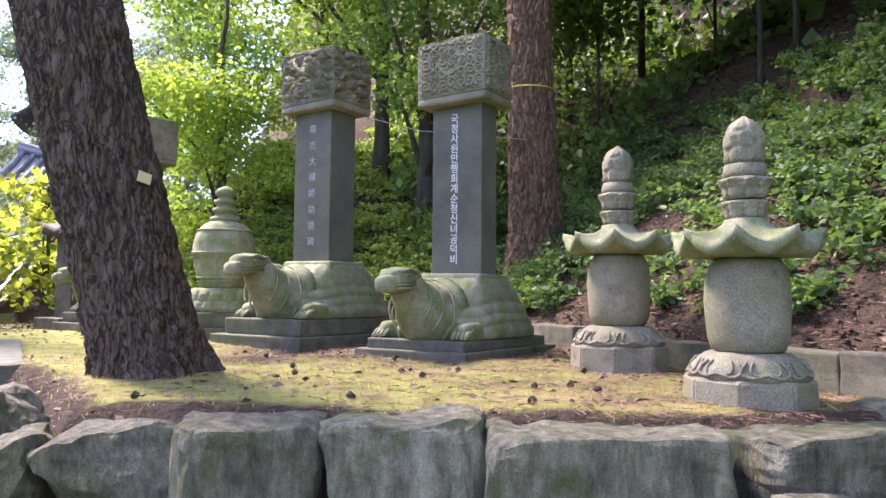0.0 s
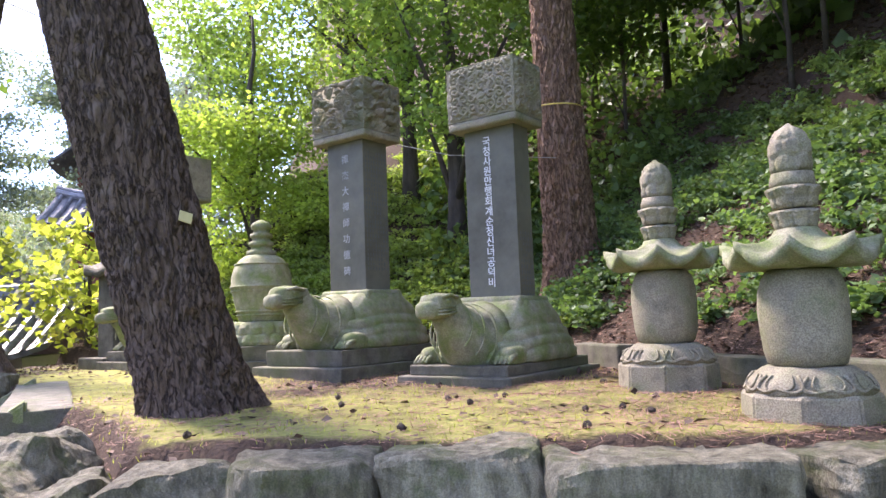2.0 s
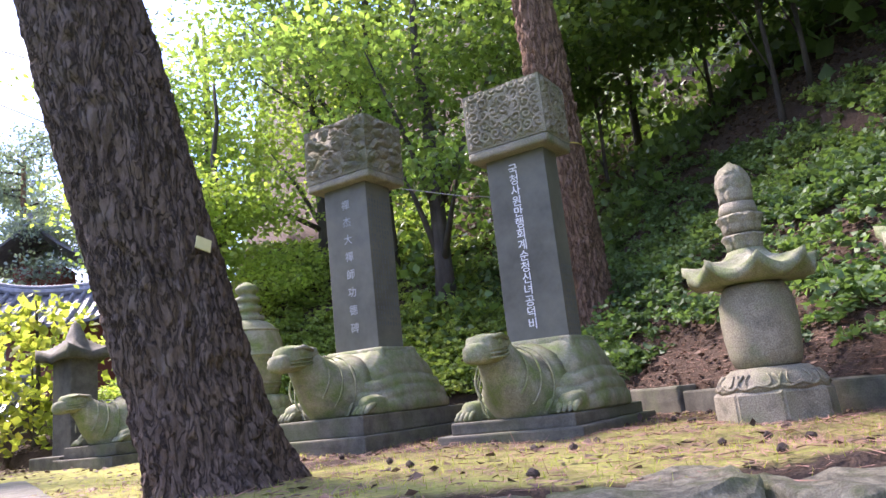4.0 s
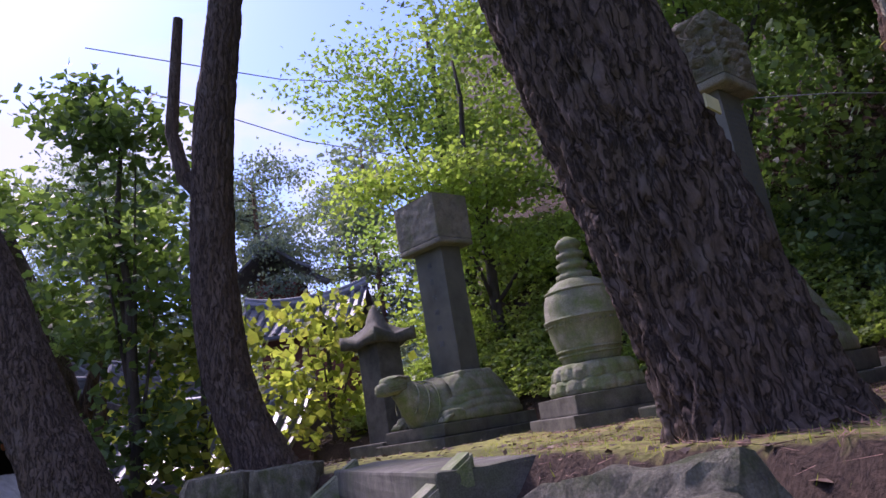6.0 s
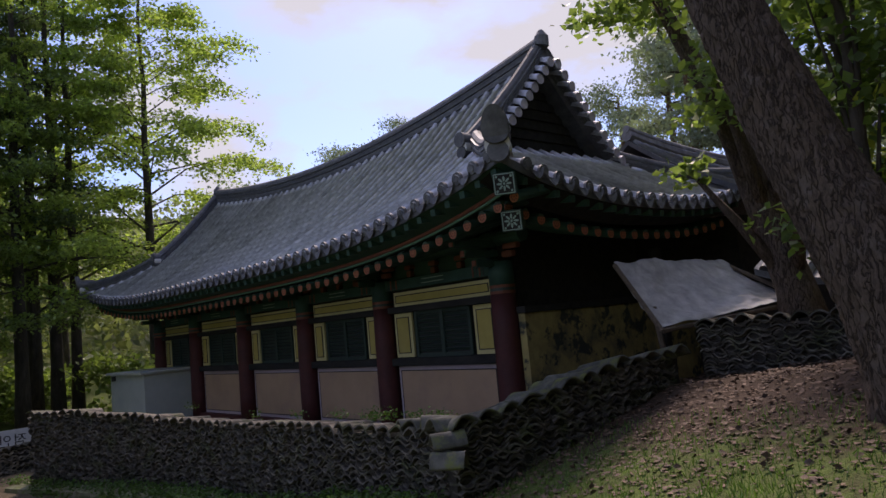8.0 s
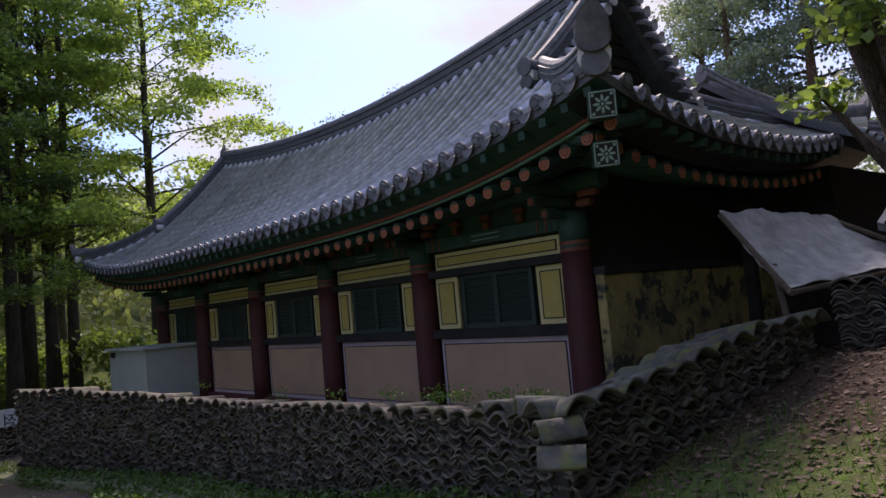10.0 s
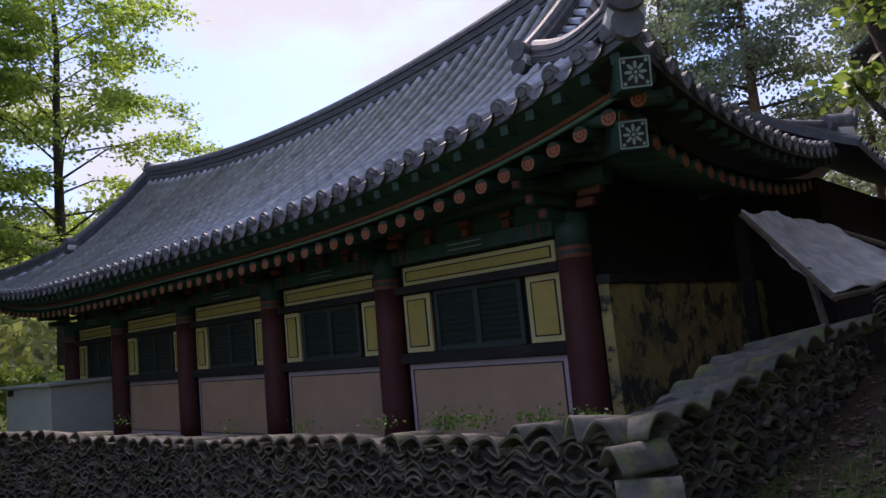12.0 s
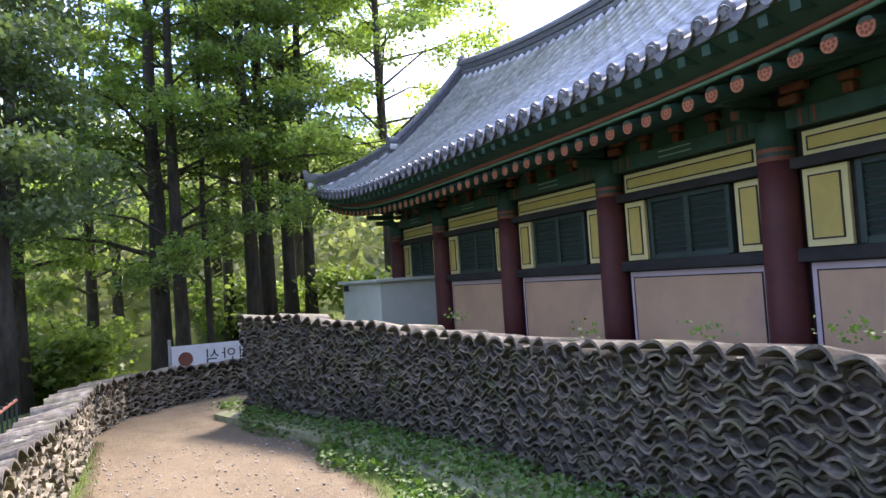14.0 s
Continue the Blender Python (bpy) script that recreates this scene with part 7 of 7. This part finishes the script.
leafy_tree((-7.5, 11.25, -0.1), 5.5, 0.24, [(0.5, -0.6, 2.7, 0.6, 0.6, 0.4), (-0.4, -0.6, 3.2, 0.6, 0.6, 0.4), (0.4, 0.2, 4.2, 0.8, 0.7, 0.5), (-1.2, -0.4, 4.6, 0.9, 0.8, 0.5), (-0.9, -0.6, 2.3, 0.25, 0.25, 0.2)], 3200, 0.13, M_LEAF_MID, bark=M_BARK, label="leaning leafy tree with ivy beside the wall", lean=(-1.6, 0.1))
# forest on the way down
def spray_tree(loc, h, r, n, size, leaf, label, reach=3.0, low=0.3, lean=(0, 0), group="", limbs=26, flat=0.07):
    """A tall tree whose leaves lie along the twigs of spreading, drooping boughs, with gaps between."""
    t = thing("tree", label, "tree", loc, group=group)
    rnd = random.Random(int(abs(loc[0] * 29 + loc[1] * 13) * 10))
    top = Vector((lean[0], lean[1], h))
    pts = [Vector((top.x * u + rnd.gauss(0, 0.07) * u, top.y * u + rnd.gauss(0, 0.07) * u, h * u)) for u in np.linspace(0, 1, 9)]
    part("trunk", tubebm(pts, [r * 1.3] + [r * (1 - 0.8 * u) for u in np.linspace(0.08, 1, 8)], 12), M_BARK_DARK, t, smooth=True)
    P = []
    for k in range(limbs):
        u = low + (1 - low) * (k + rnd.uniform(0, 0.8)) / limbs
        a = k * 2.4 + rnd.uniform(-0.5, 0.5)
        ln = reach * (1.12 - 0.72 * u) * rnd.uniform(0.6, 1.15)
        st = pts[min(8, int(u * 8))].lerp(pts[min(8, int(u * 8) + 1)], u * 8 - int(u * 8))
        d = Vector((math.cos(a), math.sin(a), 0))
        rise = ln * rnd.uniform(0.1, 0.4)
        path = [st, st + d * ln * 0.4 + Vector((0, 0, rise * 0.8)), st + d * ln * 0.75 + Vector((0, 0, rise)), st + d * ln + Vector((0, 0, rise * 0.75))]
        part("limb", tubebm(path, [r * 0.34 * (1.1 - u), r * 0.2 * (1.1 - u), r * 0.12 * (1.1 - u), 0.008], 5), M_BARK_DARK, t)
        side = Vector((-d.y, d.x, 0))
        twigs = 9
        m = max(4, n // (limbs * twigs))
        for q in range(twigs):
            f = 0.3 + 0.72 * q / (twigs - 1)
            g = f * 3
            b = path[min(2, int(g))].lerp(path[min(2, int(g)) + 1], g - min(2, int(g)))
            tw = (d * 0.75 + side * rnd.choice((-1, 1)) * rnd.uniform(0.3, 1.0)).normalized() * ln * rnd.uniform(0.2, 0.42)
            v = RNG.uniform(0, 1, (m, 1))
            P.append(np.array(b) + v * np.array(tw) + np.column_stack([0 * v, 0 * v, -0.22 * v * v * ln * 0.4]) + RNG.normal(size=(m, 3)) * np.array([flat * 1.6, flat * 1.6, flat]))
    part("crown", scatter_mesh("crown", np.concatenate(P), size, "leaf", up=0.45), leaf, t)
    return t


FOREST = [(-27.8, 5.05, 0.27), (-27.4, 5.5, 0.19), (-27.7, 7.3, 0.2), (-27.8, 6.2, 0.1), (-27.7, 2.05, 0.2), (-29.5, 9.2, 0.18), (-22.0, -2.0, 0.2), (-27.0, -1.0, 0.2), (-34.0, 7.5, 0.2),
          (-33.0, 1.0, 0.18), (-38.0, 4.0, 0.2), (-36.5, 10.5, 0.2), (-30.0, -4.5, 0.2), (-40, -1, 0.2), (-42, 8, 0.2), (-31.5, 3.4, 0.18)]
for i, (x, y, r) in enumerate(FOREST):
    spray_tree((x, y, land_z(x, y) - 0.1), 13.0 + (i % 3) * 1.2, r, 10000 if i < 9 else 6000, 0.12 if i < 9 else 0.17, (M_LEAF_MID, M_LEAF_LIGHT, M_LEAF_MID)[i % 3],
               "tall slim forest tree with light green leaves", 3.3, 0.2, group="forest trees", flat=0.09)
for x, y, h, reach, n, leaf in ((-29.2, 11.6, 15.5, 5.2, 34000, M_LEAF_SUN), (-29.4, 8.6, 17.0, 5.0, 24000, M_LEAF_SUN)):
    spray_tree((x, y, -1.6), h, 0.2, n, 0.14, leaf, "bright green broad tree beside the hall's far end", reach, 0.26, limbs=52, group="broad trees by the hall", flat=0.11)
for i in range(13):
    x, y = random.uniform(-40, -25), random.uniform(-6, 15)
    if -25.5 < x and y > 7:
        continue
    leafy_tree((x, y, land_z(x, y) - 0.1), 2.2, 0.05, [(0, 0, 0.8, 1.4, 1.2, 0.7), (0.8, 0.5, 1.5, 1.2, 1.1, 0.6), (-0.8, -0.4, 1.7, 1.2, 1.1, 0.6)], 2600, 0.2, M_LEAF_MID, label="green bush under the trees", name="bush", group="forest bushes")
for i, (x, y, h) in enumerate([(-21.8, -0.5, 9.5), (-24.5, 0.6, 11.0), (-19.5, -3.5, 10.0), (-29.0, 7.9, 14.0), (-22.6, 2.4, 9.0)]):
    far_pine((x, y, land_z(x, y) - 0.1), h, 0.2, 15000, M_NEEDLE_SOFT, "tall pine with layered soft branches", 2.8, 0.3, "forest pines", 0.36, size=0.11)
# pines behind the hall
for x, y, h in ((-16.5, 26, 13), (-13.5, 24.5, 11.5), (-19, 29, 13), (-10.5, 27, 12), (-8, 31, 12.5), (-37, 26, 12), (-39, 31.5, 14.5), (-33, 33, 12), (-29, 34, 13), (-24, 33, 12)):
    far_pine((x, y, -1.0), h, 0.22, 13000, M_NEEDLE_HAZE, "tall pine with flat layered crown behind the hall", 3.4, 0.4, "pines behind the hall", 0.5, size=0.13)
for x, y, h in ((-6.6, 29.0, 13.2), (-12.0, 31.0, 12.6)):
    far_pine((x, y, -1.0), h, 0.16, 5200, M_NEEDLE_HAZE, "distant pine beyond the steles, coloured with haze", 2.8, 0.4, "pines beyond the steles", 0.35)
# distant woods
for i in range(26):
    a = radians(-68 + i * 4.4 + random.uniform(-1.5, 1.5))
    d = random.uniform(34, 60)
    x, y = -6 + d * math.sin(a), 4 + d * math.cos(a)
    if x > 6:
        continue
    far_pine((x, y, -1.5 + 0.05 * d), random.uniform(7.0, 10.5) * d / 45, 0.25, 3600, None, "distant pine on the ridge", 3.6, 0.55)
for i in range(12):
    x, y = random.uniform(5, 14), random.uniform(6, 26)
    z = land_z(x, y)
    far_pine((x, y, z - 0.2), random.uniform(8, 12), 0.07, 3600, M_NEEDLE, "pine on the dark hillside", 2.6, 0.4, "hillside pines", 0.45)


def far_woods(name, n, xr, yr, hmax, size, leaf, label):
    """A distant wood as a mass of leaf clumps with uneven tops."""
    x, y = RNG.uniform(*xr, n), RNG.uniform(*yr, n)
    cap = np.array([0.55 + 0.45 * noise.noise(Vector((a * 0.22, b * 0.22, 1.3))) + 0.25 * noise.noise(Vector((a * 0.7, b * 0.7, 4.3))) for a, b in zip(x, y)])
    z = land(x, y)[0] + RNG.uniform(0.0, 1.0, n) ** 0.7 * hmax * np.clip(cap, 0.15, 1.2)
    ob = part(name, scatter_mesh(name, np.column_stack([x, y, z]), size, "leaf"), leaf)
    tagged(ob, label, "woods", kind="stuff")


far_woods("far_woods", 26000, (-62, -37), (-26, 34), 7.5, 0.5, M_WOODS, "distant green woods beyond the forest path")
far_woods("far_woods", 30000, (-40, 10), (44, 62), 6.0, 0.6, M_NEEDLE_HAZE, "distant wooded ridge behind the temple")
far_woods("hill_undergrowth", 7000, (0.5, 7), (10.2, 19), 1.0, 0.16, M_LEAF_DARK, "dark green bushes at the top of the slope")
far_woods("hill_undergrowth", 9000, (5.5, 20), (3, 26), 1.3, 0.26, M_LEAF_DARK, "dark green undergrowth high on the hillside")
# Trees added to shade the slope; the last six stand unseen behind the camera.
for i in range(15):
    x, y = (4.5 + 1.5 * (i % 3) + random.uniform(-0.6, 0.6), 5.5 + 3.4 * (i // 3) + random.uniform(-0.8, 0.8)) if i < 9 else (5.5 + 2.2 * (i % 3), -4.5 + 3.2 * ((i - 9) // 3))
    leafy_tree((x, y, land_z(x, y) - 0.2), 6.0, 0.035, [(-0.6, 0.2, 2.5, 1.7, 1.6, 0.7), (0.9, -0.6, 3.8, 2.0, 1.8, 0.8), (-0.8, -0.9, 5.2, 2.1, 1.9, 0.9)], 8000, 0.15, M_LEAF_DARK, label="shade tree added on the steep slope", group="slope trees")


# ---- ground plants, litter, cones ----
def spread(n, box_, keep):
    out = []
    x = RNG.uniform(box_[0], box_[1], n)
    y = RNG.uniform(box_[2], box_[3], n)
    ok = keep(x, y)
    x, y = x[ok], y[ok]
    z = land(x, y)[0] + 0.03 * np.array([noise.fractal(Vector((a * 1.7, b * 1.7, 0.5)), 1.0, 2.0, 3) for a, b in zip(x, y)])
    return np.column_stack([x, y, z])


def fern_bank():
    """Ferns and low green plants on the slope, in drifts."""
    p = spread(10500, (-4.5, 12, 2, 18), lambda x, y: (hill_h(x, y) > 0.12) & (hill_h(x, y) < 8.5))
    hh = hill_h(p[:, 0], p[:, 1])
    keep = np.array([noise.noise(Vector((a[0] * 0.55, a[1] * 0.55, 3.1))) > (0.42 if b > 4.4 else 0.22 if b > 3.6 else -0.36 if b > 1.3 else (-0.5 if a[0] < 1.0 else -0.3 if b > 0.5 else 0.15)) for a, b in zip(p, hh)])
    p = np.concatenate([p[keep], spread(2600, (-4.2, 2.0, 7.0, 12), lambda x, y: (hill_h(x, y) > 0.1) & (hill_h(x, y) < 1.6))])
    # Plants on the bank take the lit colour, all others the darker fern.
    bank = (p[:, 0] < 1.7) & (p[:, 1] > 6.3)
    for name, pts, leaf, label in (("ferns", p[~bank], M_FERN, "green ferns and low plants covering the slope"), ("weeds", p[bank], M_BANK_LIT, "yellow-green plants on the bank behind the steles, lightened to look lit")):
        q = []
        for c in pts:
            for _ in range(int(RNG.integers(4, 9))):
                a = RNG.uniform(0, 6.28)
                ln = RNG.uniform(0.15, 0.34)
                u = np.linspace(0.12, 1, 11)[:, None]
                base = c + u * ln * np.array([math.cos(a), math.sin(a), 0]) + np.column_stack([0 * u, 0 * u, 0.30 * np.sin(u * 2.2) * ln + 0.05])
                q.append(base + RNG.normal(size=base.shape) * 0.012)
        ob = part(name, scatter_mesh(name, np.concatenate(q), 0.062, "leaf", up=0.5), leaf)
        tagged(ob, label, name, kind="stuff")


fern_bank()
lit = spread(60000, (-9, 8, 2.5, 14), lambda x, y: (hill_h(x, y) > -0.2) | ((x < -4) & (y > 6.2 + 0.5 * np.sin(x * 1.7) + 0.4 * np.sin(x * 4.1 + y * 3))) | (RNG.uniform(size=x.shape) < 0.12))
lit[:, 2] += 0.012
tagged(part("leaf_litter", scatter_mesh("leaf_litter", lit, 0.05, "leaf", up=0.9), M_LITTER), "brown dead leaves scattered on the ground", "leaf litter", kind="stuff")
ndl = spread(70000, (-2.2, 3.2, 2.8, 9), lambda x, y: (inside_dist(TERRACE, x, y) > 0.0) & (RNG.uniform(size=x.shape) < 0.3 + 0.6 * np.clip((x + 0.5) / 2, 0, 1)))
ndl[:, 2] += 0.01
tagged(part("fallen_needles", scatter_mesh("fallen_needles", ndl, 0.075, "needle", up=0.95), M_PNEEDLE), "reddish fallen pine needles over moss", "pine needles", kind="stuff")
grs = spread(85000, (-20, -2.0, 2.8, 9), lambda x, y: (land(x, y)[2] > 0.25) & (RNG.uniform(size=x.shape) < land(x, y)[2]))
grs = np.concatenate([grs, spread(14000, (-9, -3, 3.2, 7.0), lambda x, y: (land(x, y)[2] > 0.2) & (y < 6.3 + 0.5 * np.sin(x * 1.7) + 0.4 * np.sin(x * 4.1 + y * 3)))])
tagged(part("grass", scatter_mesh("grass", grs, 0.062, "blade"), M_GRASS), "short green grass on the bank and path edge", "grass", kind="stuff")
ms = spread(16000, (-2.4, 2.6, 3.0, 9), lambda x, y: (inside_dist(TERRACE, x, y) > 0.1) & (hill_h(x, y) < -0.1) & (RNG.uniform(size=x.shape) < 0.5))
tagged(part("moss_tufts", scatter_mesh("moss_tufts", ms, 0.028, "blade"), M_LEAF_YEL), "yellow-green moss tufts on the terrace", "moss", kind="stuff")
crp = spread(24000, (-19, -9, 5.0, 7.0), lambda x, y: (y > np.interp(x, [-18.6, -15.9, -13.4, -10], [5.3, 5.95, 5.95, 5.9]) + 0.15 * np.sin(x * 3)) & (y < np.interp(x, [-18.35, -15.8, -13.6, -9], [5.62, 6.58, 6.96, 6.97])))
crp[:, 2] += RNG.uniform(0.0, 0.12, len(crp)) + 0.08 * (crp[:, 1] > np.interp(crp[:, 0], [-18.6, -15.9, -13.4, -12], [5.3, 6.15, 6.46, 6.6]))
tagged(part("creeping_plants", scatter_mesh("creeping_plants", crp, 0.05, "leaf", up=0.5), M_GRASS), "low green weeds along the wall foot", "weeds", kind="stuff")
gv = spread(3500, (-17, -7, 3.2, 6.2), lambda x, y: land(x, y)[1] > 0.4)
bm = bmesh.new()
for p in gv[:1400]:
    s = float(RNG.uniform(0.006, 0.02))
    blob(bm, tuple(p + np.array([0, 0, s * 0.3])), (s, s * 0.8, s * 0.6), cuts=1)
tagged(part("gravel", bm, M_GRAVEL), "small loose stones on the dirt path", "gravel", kind="stuff")


def cone_mesh():
    bm = bmesh.new()
    blob(bm, (0, 0, 0.016), (0.024, 0.018, 0.017), cuts=2)
    roughen(bm, 0.008, 90, 2)
    me = bpy.data.meshes.new("pine_cone")
    bm.to_mesh(me)
    bm.free()
    me.materials.append(M_CONE)
    return me


ME_CONE = cone_mesh()
for p in spread(160, (-1.2, 1.8, 3.4, 7), lambda x, y: inside_dist(TERRACE, x, y) > 0.2)[:30]:
    o = new("pine_cone", ME_CONE)
    o.matrix_basis = pose(*p, 0, 0, random.uniform(0, 360))
    tagged(o, "small dark pine cone lying on moss", "pine cone", "pine cones on the terrace")

# wire from the trees past the steles
wire = part("wire", tubebm([(-0.2, 7.6, 2.95), (0.5, 7.3, 2.72), (1.9, 8.3, 2.9)], 0.004, 5), M_WIRE)
tagged(wire, "thin grey wire strung behind the steles", "wire")


# weeds on the wall's top, and a rail by the low wall
for x, n in ((-11.0, 60), (-10.35, 130), (-10.1, 90), (-9.6, 110), (-9.25, 120), (-15.2, 30), (-13.0, 34), (-11.9, 40)):
    y, z = 7.2, float(np.interp(x, [-18, -13.6, -8.85], [-0.2, -0.36, -0.22]))
    P = np.array([x, y, z]) + RNG.normal(size=(n, 3)) * np.array([0.09, 0.05, 0.03]) + np.array([0, 0, 0.05])
    w = part("weed", scatter_mesh("weed", P, 0.03, "leaf"), M_GRASS)
    tagged(w, "small green weed growing on the tile wall", "weed", "weeds on the wall", kind="stuff")
rail = thing("railing", "rusty low metal railing beyond the low wall", "railing", (-17.0, 3.1, -1.9))
for z in (0.45, 0.95):
    part("rail", tubebm([(-1.4, 0, z), (1.8, -0.1, z)], 0.02, 8), M_REDTRIM, rail)
for i in range(12):
    part("picket", tubebm([(-1.4 + i * 0.29, -0.03 * i / 4, -0.3), (-1.4 + i * 0.29, -0.03 * i / 4, 1.0)], 0.012, 6), M_WINGREEN, rail)

for a, b in (((-8.70, 13.32, 8.51), (-2.87, 17.79, 8.72)), ((-7.84, 13.60, 7.61), (-3.19, 18.20, 6.99))):
    m_ = [a[i] * 0.5 + b[i] * 0.5 - (0.25 if i == 2 else 0) for i in range(3)]
    tagged(part("overhead_wire", tubebm([a, m_, b], 0.012, 5), M_WIRE), "thin overhead wire against the sky", "wire", "overhead wires")

# low needle branch of the leaning pine
pine2 = next(o for o in bpy.data.objects if o.get("label", "").startswith("dark leaning pine"))
BR = [Vector(p) - pine2.location for p in ((-7.15, 6.12, 3.87), (-7.33, 5.70, 3.70), (-7.61, 5.40, 3.79), (-7.99, 5.19, 3.70), (-7.21, 5.90, 3.64))]
st = Vector((-1.75, 0.05, 5.6))
bm = bmesh.new()
tube(bm, [st, st.lerp(BR[0], 0.2) + Vector((0.05, 0.1, 0.35)), st.lerp(BR[0], 0.45) + Vector((-0.2, 0.05, 0.62)), st.lerp(BR[0], 0.7) + Vector((0.1, -0.1, 0.5)), st.lerp(BR[0], 0.9) + Vector((-0.06, 0.05, 0.2)), BR[0], BR[1], BR[2]], [0.04, 0.034, 0.028, 0.022, 0.018, 0.014, 0.01, 0.006], 7)
part("low_branch", bm, M_BARK, pine2)
P = np.concatenate([np.array(b) + RNG.normal(size=(420, 3)) * np.array([0.16, 0.16, 0.07]) for b in BR])
part("low_needles", scatter_mesh("low_needles", P, 0.11, "needle"), M_NEEDLE, pine2, "dark green pine needles")
